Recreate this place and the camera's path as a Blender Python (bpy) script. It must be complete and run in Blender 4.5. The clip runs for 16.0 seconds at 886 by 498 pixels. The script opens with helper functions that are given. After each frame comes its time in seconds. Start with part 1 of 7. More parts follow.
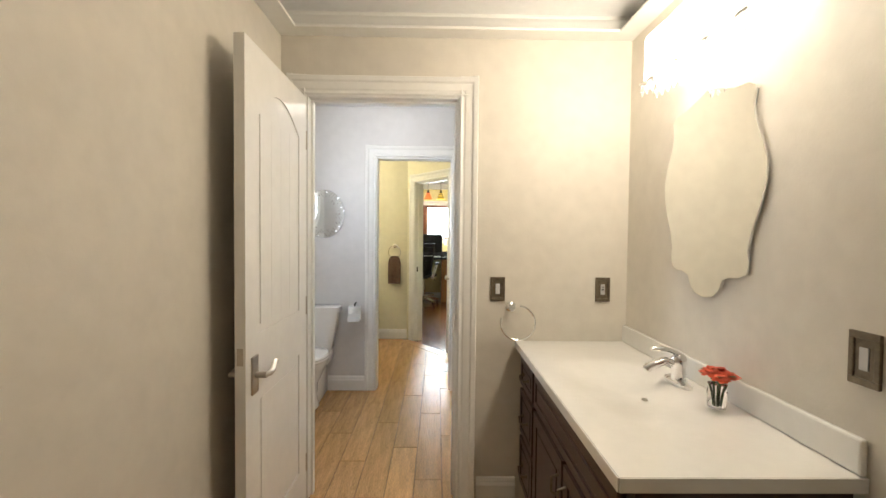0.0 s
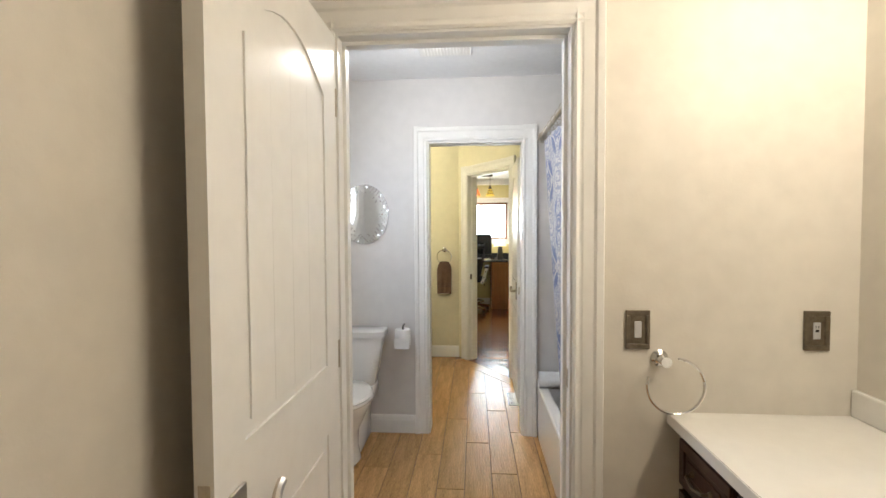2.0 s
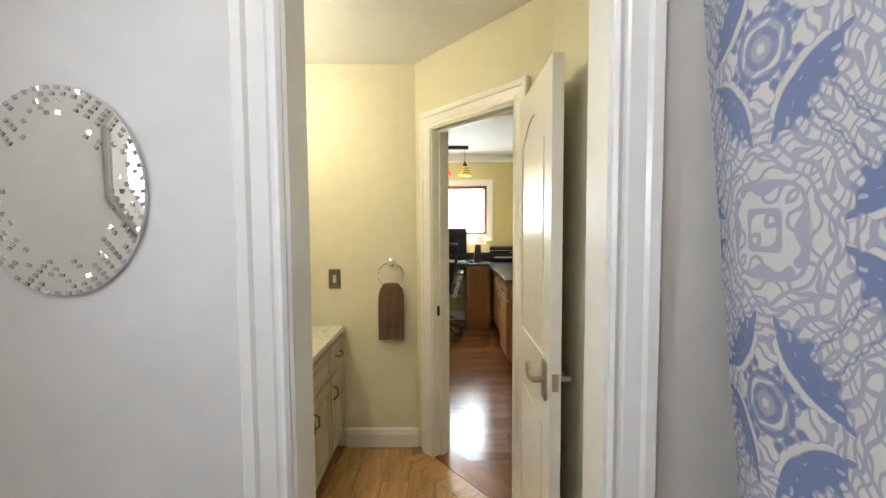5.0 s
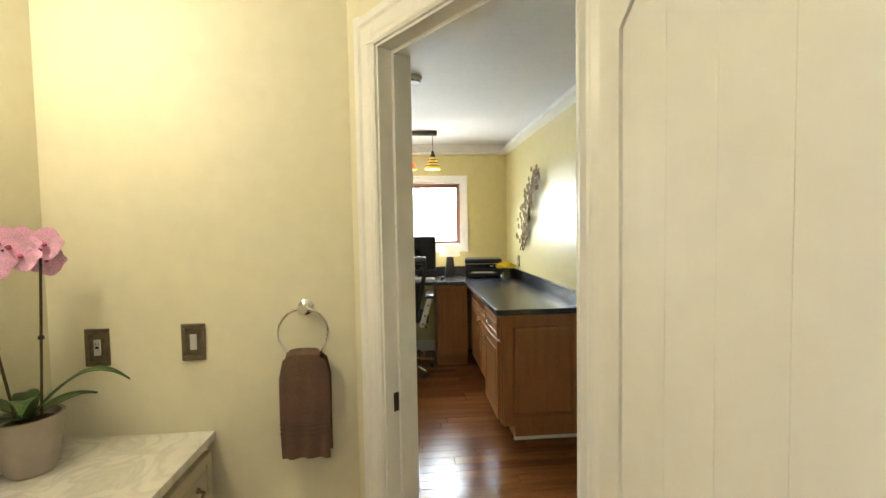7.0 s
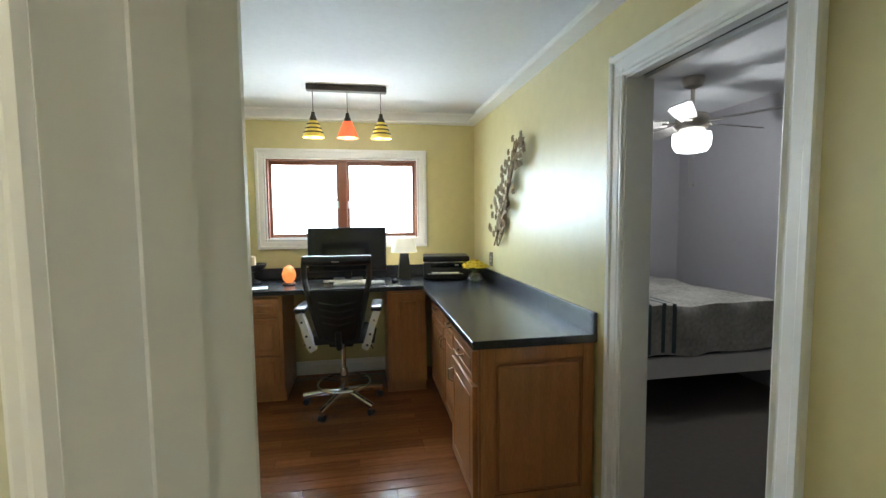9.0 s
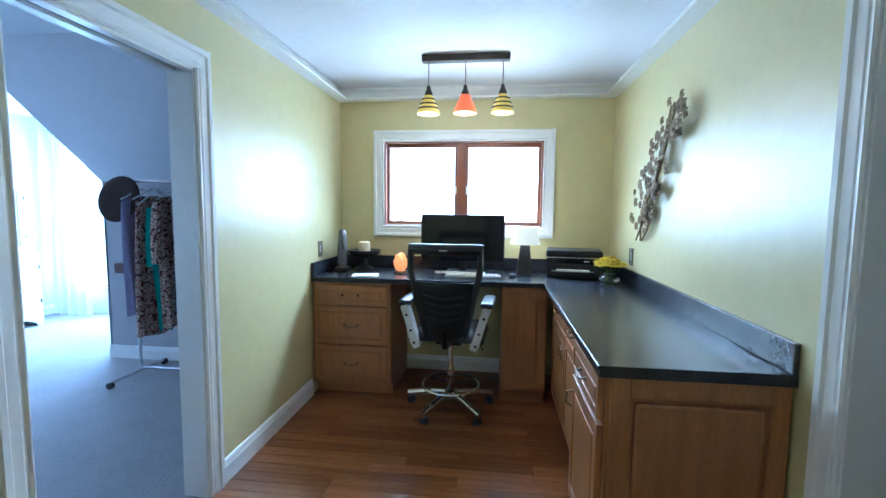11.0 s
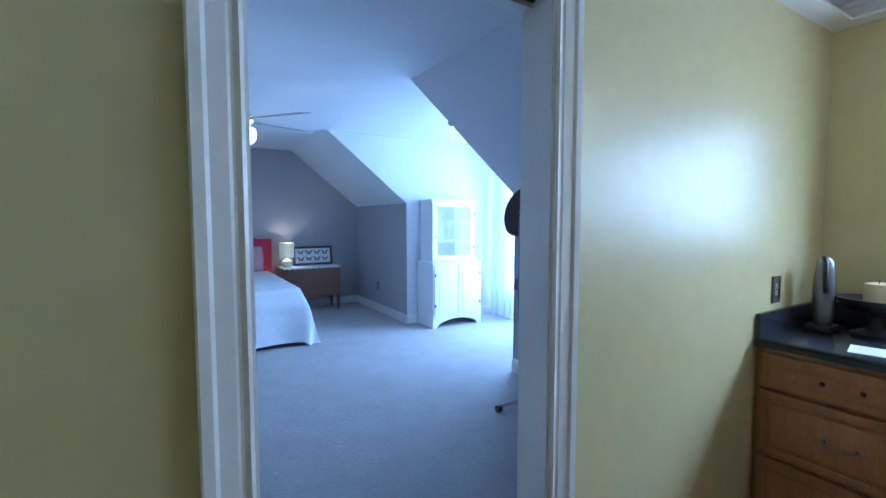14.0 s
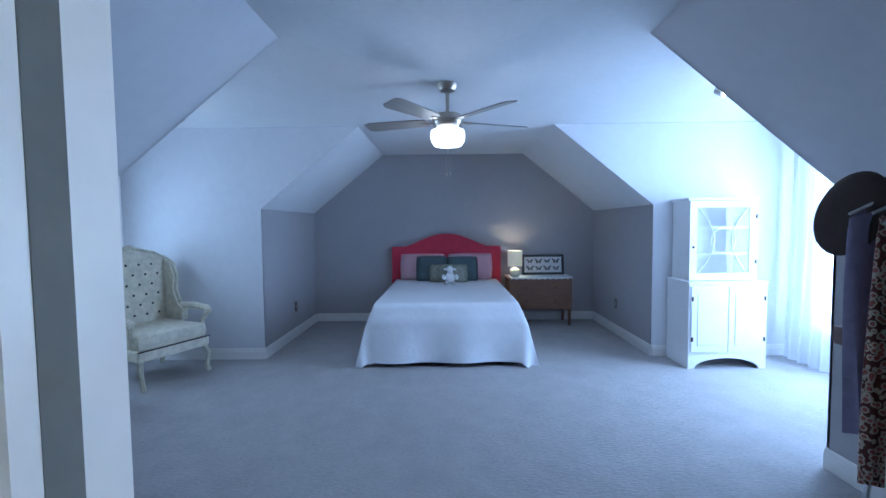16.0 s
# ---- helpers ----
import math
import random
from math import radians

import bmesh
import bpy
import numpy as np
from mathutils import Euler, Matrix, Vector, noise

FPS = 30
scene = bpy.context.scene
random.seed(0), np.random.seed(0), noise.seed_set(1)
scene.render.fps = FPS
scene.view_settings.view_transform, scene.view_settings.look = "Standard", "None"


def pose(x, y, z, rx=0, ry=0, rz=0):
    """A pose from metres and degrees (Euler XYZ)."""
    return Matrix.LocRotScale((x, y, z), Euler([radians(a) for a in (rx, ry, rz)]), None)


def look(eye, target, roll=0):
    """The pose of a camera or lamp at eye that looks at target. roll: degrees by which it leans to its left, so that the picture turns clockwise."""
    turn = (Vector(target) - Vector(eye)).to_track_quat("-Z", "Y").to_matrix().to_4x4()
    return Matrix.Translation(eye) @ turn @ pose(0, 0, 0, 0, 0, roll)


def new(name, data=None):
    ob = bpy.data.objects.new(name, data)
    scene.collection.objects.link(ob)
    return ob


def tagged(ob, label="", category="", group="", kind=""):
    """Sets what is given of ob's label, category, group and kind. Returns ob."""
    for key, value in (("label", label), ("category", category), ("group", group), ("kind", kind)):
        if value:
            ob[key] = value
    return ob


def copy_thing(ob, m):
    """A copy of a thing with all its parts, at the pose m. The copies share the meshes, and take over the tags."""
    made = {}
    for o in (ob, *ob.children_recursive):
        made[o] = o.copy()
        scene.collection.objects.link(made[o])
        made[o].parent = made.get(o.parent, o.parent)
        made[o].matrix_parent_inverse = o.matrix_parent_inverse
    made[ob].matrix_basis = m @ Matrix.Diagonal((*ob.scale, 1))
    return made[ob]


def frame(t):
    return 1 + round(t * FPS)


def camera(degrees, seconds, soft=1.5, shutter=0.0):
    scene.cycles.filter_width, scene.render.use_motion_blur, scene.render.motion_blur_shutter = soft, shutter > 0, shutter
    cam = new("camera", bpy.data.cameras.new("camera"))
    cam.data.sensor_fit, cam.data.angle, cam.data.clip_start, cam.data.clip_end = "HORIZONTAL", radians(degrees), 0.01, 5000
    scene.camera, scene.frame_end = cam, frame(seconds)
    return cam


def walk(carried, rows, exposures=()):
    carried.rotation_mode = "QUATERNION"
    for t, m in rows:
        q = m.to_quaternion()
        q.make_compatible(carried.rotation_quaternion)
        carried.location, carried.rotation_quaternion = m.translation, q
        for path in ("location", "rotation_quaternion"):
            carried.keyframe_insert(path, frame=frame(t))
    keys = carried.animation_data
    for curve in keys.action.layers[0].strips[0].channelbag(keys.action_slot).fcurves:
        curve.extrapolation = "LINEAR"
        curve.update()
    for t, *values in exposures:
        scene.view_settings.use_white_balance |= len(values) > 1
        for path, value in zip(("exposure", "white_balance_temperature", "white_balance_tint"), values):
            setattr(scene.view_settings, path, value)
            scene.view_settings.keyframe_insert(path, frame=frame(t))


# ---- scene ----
cam = camera(90.5, 16.0)
PATH = [
    (0, (0.117, -0.247, 1.356), (0.147, 1.752, 1.294), 0.6),
    (0.5, (0.095, -0.215, 1.393), (-0.005, 1.781, 1.339), 0.4),
    (1, (0.02, -0.08, 1.407), (-0.127, 1.914, 1.354), 0.1),
    (1.5, (-0.035, 0.198, 1.406), (-0.194, 2.191, 1.348), -0.2),
    (2, (-0.084, 0.543, 1.394), (-0.228, 2.536, 1.324), -0.3),
    (2.5, (-0.148, 0.889, 1.414), (-0.206, 2.886, 1.321), -0.2),
    (3, (-0.172, 1.25, 1.442), (-0.18, 3.247, 1.339), -0.3),
    (3.5, (-0.167, 1.617, 1.454), (-0.152, 3.614, 1.351), 0.0),
    (4, (-0.151, 1.976, 1.465), (-0.118, 3.972, 1.343), -0.2),
    (4.2, (-0.119, 2.118, 1.468), (-0.124, 4.114, 1.345), -0.3),
    (6.3, (-0.081, 3.544, 1.461), (-0.047, 5.54, 1.344), -1.1),
    (7, (-0.079, 3.978, 1.468), (0.081, 5.97, 1.373), -1.0),
    (7.5, (-0.091, 4.302, 1.47), (0.183, 6.28, 1.361), -0.6),
    (8.2, (-0.011, 4.701, 1.467), (0.365, 6.661, 1.346), -0.8),
    (10.3, (0.107, 5.28, 1.453), (0.177, 7.27, 1.267), 0.5),
    (10.5, (0.135, 5.309, 1.44), (0.114, 7.301, 1.257), 0.6),
    (11, (0.16, 5.427, 1.411), (-0.073, 7.406, 1.235), 0.6),
    (11.5, (0.163, 5.531, 1.389), (-0.282, 7.474, 1.218), 0.2),
    (12, (0.119, 5.683, 1.383), (-0.615, 7.537, 1.223), 0.6),
    (12.5, (0.056, 5.873, 1.395), (-0.983, 7.576, 1.245), 0.3),
    (13, (-0.043, 6.046, 1.433), (-1.353, 7.56, 1.282), -0.1),
    (13.5, (-0.155, 6.243, 1.396), (-1.687, 7.534, 1.264), 0.4),
    (14, (-0.297, 6.406, 1.413), (-2, 7.444, 1.282), 0.0),
    (14.5, (-0.424, 6.555, 1.413), (-2.287, 7.269, 1.293), 0.2),
    (15, (-0.564, 6.681, 1.397), (-2.518, 7.077, 1.289), -0.0),
    (15.6, (-0.735, 6.815, 1.437), (-2.703, 6.922, 1.328), -0.0),
    (16, (-0.882, 6.86, 1.44), (-2.832, 6.843, 1.336), -0.6),
]
EXPOSURES = [(0, 0.6, 6400, 9), (1.5, 0.65, 6350, 9), (3.0, 0.5, 6300, 9), (4.0, 0.5, 6300, 9), (6.3, 0.5, 6600, 9), (7.5, 0.4, 6400, 9), (8.2, 0.1, 6300, 8), (10.3, 0.4, 4450, 6), (11.5, 0.35, 4400, 6), (13.0, -0.1, 4400, 8), (14.5, -0.42, 4400, 11), (16, -0.45, 4950, 12)]
walk(cam, [(t, look(eye, target, roll)) for t, eye, target, roll in PATH], EXPOSURES)

# ---- world and lights ----
world = bpy.data.worlds.new("sky")
scene.world = world
world.use_nodes = True
sky = world.node_tree.nodes.new("ShaderNodeTexSky")
sky.sky_type, sky.sun_disc, sky.sun_elevation, sky.sun_rotation = "NISHITA", False, radians(50), radians(200)
world.node_tree.links.new(sky.outputs[0], world.node_tree.nodes["Background"].inputs[0])
world.node_tree.nodes["Background"].inputs[1].default_value = 0.1


def area(name, m, sx, sy, watts, color, spread=180):
    d = bpy.data.lights.new(name, "AREA")
    d.shape, d.size, d.size_y, d.energy, d.color = "RECTANGLE", sx, sy, watts, color
    d.spread = radians(spread)
    new(name, d).matrix_world = m


def bulb(name, place, watts, color, r=0.03):
    d = bpy.data.lights.new(name, "POINT")
    d.energy, d.color, d.shadow_soft_size = watts, color, r
    new(name, d).location = place


DAY, BLUE, WARM, GOLD = (0.82, 0.93, 1.0), (0.6, 0.78, 1.0), (1.0, 0.85, 0.66), (1.0, 0.91, 0.66)
area("office_window_light", look((-0.13, 9.42, 1.64), (-0.13, 6.0, 0.9)), 1.32, 0.68, 29, DAY, 165)
area("office_sky_light", look((-0.13, 10.15, 2.3), (-0.13, 7.5, 1.0)), 3.2, 1.2, 330, DAY)
area("dormer_window_light", look((-4.47, 10.62, 1.3), (-4.47, 5, 1.0)), 1.7, 1.9, 185, BLUE)
area("far_dormer_window_light", look((-4.47, 3.28, 1.3), (-4.47, 8, 1.0)), 1.2, 1.3, 26, BLUE)
area("octagon_window_light", look((-1.3, 2.65, 1.68), (1, 2.7, 1.3)), 0.34, 0.34, 8.5, (0.74, 0.85, 1.0))
for y in (0.925, 1.095, 1.265, 1.435):
    bulb("vanity_bulb", (0.92, y, 2.02), 3.0, WARM, 0.07)
for y in (4.45, 4.7, 4.95):
    bulb("vanity_bulb", (-1.08, y, 2.19), 3.6, GOLD, 0.07)
# added lamp that brightens the toilet room; no fixture is drawn for it
bulb("toilet_room_light", (-0.25, 2.7, 2.3), 8.5, (1.0, 0.95, 0.88), 0.1)
bulb("fan_bulb", (-4.23, 6.875, 2.1), 7, (1, 0.97, 0.92), 0.05)
bulb("fan_bulb", (2.42, 7.9, 1.97), 15, (1, 0.94, 0.85), 0.05)
bulb("bedside_bulb", (-7.2, 7.83, 1.0), 4.5, GOLD, 0.02)
for y in (4.5, 8.95):
    bulb("spot_bulb", (-4.78 if y < 6 else -4.23, y, 2.4), 1.5, (1, 0.93, 0.8), 0.03)
bulb("desk_bulb", (0.4, 9.0, 1.22), 1.5, WARM, 0.02)
for x in (-0.34, -0.057, 0.225):
    bulb("pendant_bulb", (x, 8.46, 2.06), 3.0, WARM, 0.02)

# ---- materials ----
def mat(name, rgb, rough=0.5, metal=0.0, grain=None, bump=0.0, bscale=60, var=0.0, vscale=3, coat=0.0, spec=0.5, random_by_object=0.0):
    """A principled material with colour variation at two scales and fine relief."""
    m = bpy.data.materials.new(name)
    m.use_nodes = True
    nt = m.node_tree
    N, L = nt.nodes, nt.links
    b = N["Principled BSDF"]
    b.inputs["Roughness"].default_value, b.inputs["Metallic"].default_value = rough, metal
    b.inputs["Coat Weight"].default_value, b.inputs["Specular IOR Level"].default_value = coat, spec
    b.inputs["Base Color"].default_value = (*rgb, 1)
    tc = N.new("ShaderNodeTexCoord")
    src = tc.outputs["Object"]
    if grain:
        mp = N.new("ShaderNodeMapping")
        mp.inputs["Scale"].default_value = grain
        L.new(src, mp.inputs[0])
        gsrc = mp.outputs[0]
    else:
        gsrc = src
    if var or random_by_object:
        n1, n2 = N.new("ShaderNodeTexNoise"), N.new("ShaderNodeTexNoise")
        n1.inputs["Scale"].default_value, n2.inputs["Scale"].default_value = vscale, vscale * 9
        n1.inputs["Detail"].default_value = 5
        L.new(gsrc, n1.inputs["Vector"]); L.new(gsrc, n2.inputs["Vector"])
        mix = N.new("ShaderNodeMath"); mix.operation = "ADD"
        L.new(n1.outputs["Fac"], mix.inputs[0]); L.new(n2.outputs["Fac"], mix.inputs[1])
        mr = N.new("ShaderNodeMapRange")
        mr.inputs[1].default_value, mr.inputs[2].default_value = 0.7, 1.3
        mr.inputs[3].default_value, mr.inputs[4].default_value = 1 - var, 1 + var
        L.new(mix.outputs[0], mr.inputs[0])
        val = mr.outputs[0]
        if random_by_object:
            oi = N.new("ShaderNodeObjectInfo")
            r2 = N.new("ShaderNodeMapRange")
            r2.inputs[3].default_value, r2.inputs[4].default_value = 1 - random_by_object, 1 + random_by_object
            L.new(oi.outputs["Random"], r2.inputs[0])
            mu = N.new("ShaderNodeMath"); mu.operation = "MULTIPLY"
            L.new(val, mu.inputs[0]); L.new(r2.outputs[0], mu.inputs[1])
            val = mu.outputs[0]
        sc = N.new("ShaderNodeVectorMath"); sc.operation = "SCALE"
        sc.inputs[0].default_value = rgb
        L.new(val, sc.inputs["Scale"]); L.new(sc.outputs[0], b.inputs["Base Color"])
    if bump:
        n = N.new("ShaderNodeTexNoise")
        n.inputs["Scale"].default_value, n.inputs["Detail"].default_value = bscale, 4
        L.new(gsrc, n.inputs["Vector"])
        bp = N.new("ShaderNodeBump")
        bp.inputs["Strength"].default_value, bp.inputs["Distance"].default_value = bump, 0.004
        L.new(n.outputs["Fac"], bp.inputs["Height"]); L.new(bp.outputs[0], b.inputs["Normal"])
    return m


def glow(name, rgb, strength):
    m = mat(name, rgb, 0.4)
    b = m.node_tree.nodes["Principled BSDF"]
    b.inputs["Emission Color"].default_value, b.inputs["Emission Strength"].default_value = (*rgb, 1), strength
    return m


def glassy(name, rgb=(1, 1, 1), rough=0.02, thin=0.85):
    m = mat(name, rgb, rough)
    b = m.node_tree.nodes["Principled BSDF"]
    b.inputs["Transmission Weight"].default_value, b.inputs["IOR"].default_value = thin, 1.45
    return m


BEIGE = mat("beige_wall_paint", (0.66, 0.62, 0.55), 0.55, bump=0.12, bscale=90, var=0.05, vscale=1.6)
GREIGE = mat("pale_grey_wall_paint", (0.66, 0.64, 0.62), 0.6, bump=0.12, bscale=90, var=0.04, vscale=1.6)
CREAM = mat("cream_wall_paint", (0.72, 0.68, 0.51), 0.55, bump=0.12, bscale=90, var=0.04, vscale=1.6)
YELLOW = mat("yellow_wall_paint", (0.6, 0.53, 0.26), 0.36, spec=0.75, bump=0.1, bscale=90, var=0.04, vscale=1.6)
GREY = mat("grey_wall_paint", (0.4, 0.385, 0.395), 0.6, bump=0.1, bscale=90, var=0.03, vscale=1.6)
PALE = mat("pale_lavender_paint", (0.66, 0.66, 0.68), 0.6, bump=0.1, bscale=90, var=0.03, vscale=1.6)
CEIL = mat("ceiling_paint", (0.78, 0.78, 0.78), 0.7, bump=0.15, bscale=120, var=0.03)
WHITE = mat("white_gloss_paint", (0.8, 0.79, 0.76), 0.28, bump=0.04, bscale=30, var=0.03, vscale=2)
GAP = mat("dark_gap", (0.02, 0.018, 0.016), 0.8)
OAKTILE = mat("oak_look_tile", (0.47, 0.27, 0.105), 0.24, grain=(14, 1.6, 1), bump=0.6, bscale=7, var=0.36, vscale=2.2, random_by_object=0.14)
GROUT = mat("tan_grout", (0.2, 0.13, 0.07), 0.8, var=0.1)
CHERRY = mat("dark_cherry_board", (0.19, 0.072, 0.022), 0.15, grain=(1.2, 16, 1), bump=0.15, bscale=8, var=0.3, vscale=2, random_by_object=0.25)
CABW = mat("maple_cabinet_wood", (0.36, 0.16, 0.055), 0.32, grain=(10, 10, 1.2), bump=0.08, bscale=8, var=0.2, vscale=2.5)
DARKW = mat("dark_vanity_wood", (0.05, 0.02, 0.012), 0.35, grain=(10, 10, 1.2), bump=0.08, bscale=8, var=0.25, vscale=2.5)
WALNUT = mat("walnut_wood", (0.16, 0.075, 0.035), 0.4, grain=(10, 1.5, 10), bump=0.08, bscale=8, var=0.25, vscale=2.5)
FRAMEW = mat("red_brown_window_wood", (0.22, 0.075, 0.028), 0.35, grain=(8, 8, 1.5), var=0.2)
LAMIN = mat("dark_slate_laminate", (0.028, 0.03, 0.035), 0.24, bump=0.06, bscale=200, var=0.35, vscale=14)
SOLID = mat("white_cultured_marble", (0.82, 0.81, 0.78), 0.12, var=0.02, coat=0.4)
PORC = mat("white_porcelain", (0.82, 0.81, 0.79), 0.1, coat=0.5, var=0.01)
CHROME = mat("chrome", (0.8, 0.8, 0.8), 0.1, 1.0)
NICKEL = mat("brushed_nickel", (0.5, 0.45, 0.38), 0.3, 1.0, var=0.08, vscale=20)
PEWTER = mat("antique_pewter_plate", (0.2, 0.165, 0.12), 0.38, 0.9, var=0.25, vscale=60, bump=0.3, bscale=150)
MIRROR = mat("mirror_silver", (0.9, 0.92, 0.9), 0.01, 1.0)
GILT = mat("gilt_frame", (0.38, 0.27, 0.11), 0.38, 0.75, bump=0.8, bscale=70, var=0.35, vscale=40)
BROWNT = mat("brown_terry_cloth", (0.15, 0.085, 0.055), 0.95, bump=0.9, bscale=320, var=0.2, vscale=20)
WHITET = mat("white_cotton", (0.8, 0.8, 0.8), 0.9, bump=0.7, bscale=90, var=0.05, vscale=8)
QUILT = mat("white_quilted_bedspread", (0.8, 0.81, 0.84), 0.85, bump=0.7, bscale=22, var=0.04, vscale=8)
RED = mat("coral_red_upholstery", (0.52, 0.035, 0.07), 0.75, bump=0.3, bscale=300, var=0.12, vscale=10)
SLATE = mat("slate_green_pillow", (0.08, 0.115, 0.125), 0.85, bump=0.4, bscale=250, var=0.15, vscale=10)
SAGE = mat("sage_print_pillow", (0.26, 0.27, 0.22), 0.85, bump=0.4, bscale=250, var=0.45, vscale=22)
BLACK = mat("black_plastic", (0.012, 0.012, 0.014), 0.35, bump=0.1, bscale=250, var=0.2, vscale=20)
SCREEN = mat("black_screen", (0.004, 0.004, 0.005), 0.12)
MESHB = mat("black_mesh_fabric", (0.012, 0.012, 0.014), 0.8, bump=0.8, bscale=500, var=0.2, vscale=60)
GREYP = mat("light_grey_plastic", (0.5, 0.5, 0.5), 0.35, var=0.04)
BRONZE = mat("dark_bronze", (0.05, 0.04, 0.03), 0.4, 0.7, var=0.2)
ARTM = mat("antiqued_gold_metal", (0.19, 0.13, 0.055), 0.6, 0.25, spec=0.3, bump=0.5, bscale=90, var=0.45, vscale=18)
GREEN = mat("glossy_green_leaf", (0.05, 0.1, 0.025), 0.35, var=0.3, vscale=14)
STEM = mat("brown_green_stem", (0.07, 0.055, 0.025), 0.6, var=0.3)
PINK = mat("pink_orchid_petal", (0.82, 0.46, 0.65), 0.6, var=0.28, vscale=30)
CORAL = mat("coral_petal", (0.75, 0.13, 0.07), 0.6, var=0.3, vscale=40)
YPET = mat("yellow_petal", (0.8, 0.6, 0.02), 0.6, var=0.2, vscale=40)
CLAY = mat("taupe_clay_pot", (0.42, 0.36, 0.31), 0.6, bump=0.2, bscale=120, var=0.08)
GLASS = glassy("clear_glass", thin=0.95)
PAPER = mat("white_paper", (0.8, 0.8, 0.78), 0.85, bump=0.2, bscale=200, var=0.02)
SHADE = glow("lit_lamp_shade", (1.0, 0.84, 0.56), 0.2)
OPAL = glow("lit_opal_glass", (1.0, 0.98, 0.93), 4.0)
BULBM = glow("lit_glass_shade", (1.0, 0.9, 0.74), 4.0)
SALT = glow("lit_salt_crystal", (1.0, 0.3, 0.07), 0.8)
AMBER = glow("amber_striped_glass", (0.6, 0.42, 0.06), 0.45)
ORANGE = glow("lit_red_glass", (1.0, 0.16, 0.04), 0.55)
FILAM = glow("lit_bulb", (1.0, 0.8, 0.5), 12)
CREAMUP = mat("tufted_cream_damask", (0.6, 0.56, 0.44), 0.8, bump=0.5, bscale=60, var=0.22, vscale=18)
GOLDW = mat("painted_antique_wood", (0.45, 0.42, 0.32), 0.45, var=0.25, vscale=20)
FELT = mat("brown_felt", (0.035, 0.022, 0.018), 0.95, bump=0.5, bscale=300, var=0.2)
GUESTQ = mat("grey_stripe_comforter", (0.45, 0.43, 0.38), 0.9, bump=0.7, bscale=12, var=0.3, vscale=4)
GUESTC = mat("brown_guest_carpet", (0.14, 0.12, 0.1), 0.95, bump=1.0, bscale=300, var=0.12, vscale=30)
BRASSF = mat("white_register_metal", (0.75, 0.74, 0.7), 0.4, var=0.05)


def carpet():
    """Cut-and-loop carpet with fine diagonal ribs."""
    m = mat("grey_ribbed_carpet", (0.4, 0.385, 0.38), 0.95, var=0.1, vscale=5)
    N, L = m.node_tree.nodes, m.node_tree.links
    tc, mp, w = N.new("ShaderNodeTexCoord"), N.new("ShaderNodeMapping"), N.new("ShaderNodeTexNoise")
    mp.inputs["Rotation"].default_value, mp.inputs["Scale"].default_value = (0, 0, radians(35)), (75, 22, 1)
    w.inputs["Scale"].default_value, w.inputs["Detail"].default_value = 1.0, 3
    L.new(tc.outputs["Object"], mp.inputs[0]); L.new(mp.outputs[0], w.inputs["Vector"])
    bp = N.new("ShaderNodeBump")
    bp.inputs["Strength"].default_value, bp.inputs["Distance"].default_value = 0.8, 0.008
    L.new(w.outputs["Fac"], bp.inputs["Height"]); L.new(bp.outputs[0], N["Principled BSDF"].inputs["Normal"])
    return m


def marble():
    m = mat("white_veined_marble", (0.72, 0.7, 0.64), 0.14, coat=0.3)
    N, L = m.node_tree.nodes, m.node_tree.links
    tc, n, r = N.new("ShaderNodeTexCoord"), N.new("ShaderNodeTexNoise"), N.new("ShaderNodeValToRGB")
    n.inputs["Scale"].default_value, n.inputs["Detail"].default_value, n.inputs["Distortion"].default_value = 6, 8, 1.5
    r.color_ramp.elements[0].position, r.color_ramp.elements[0].color = 0.42, (0.74, 0.72, 0.65, 1)
    r.color_ramp.elements[1].position, r.color_ramp.elements[1].color = 0.6, (0.76, 0.74, 0.67, 1)
    e = r.color_ramp.elements.new(0.5)
    e.color = (0.62, 0.6, 0.54, 1)
    L.new(tc.outputs["Object"], n.inputs["Vector"]); L.new(n.outputs["Fac"], r.inputs[0])
    L.new(r.outputs[0], N["Principled BSDF"].inputs["Base Color"])
    return m


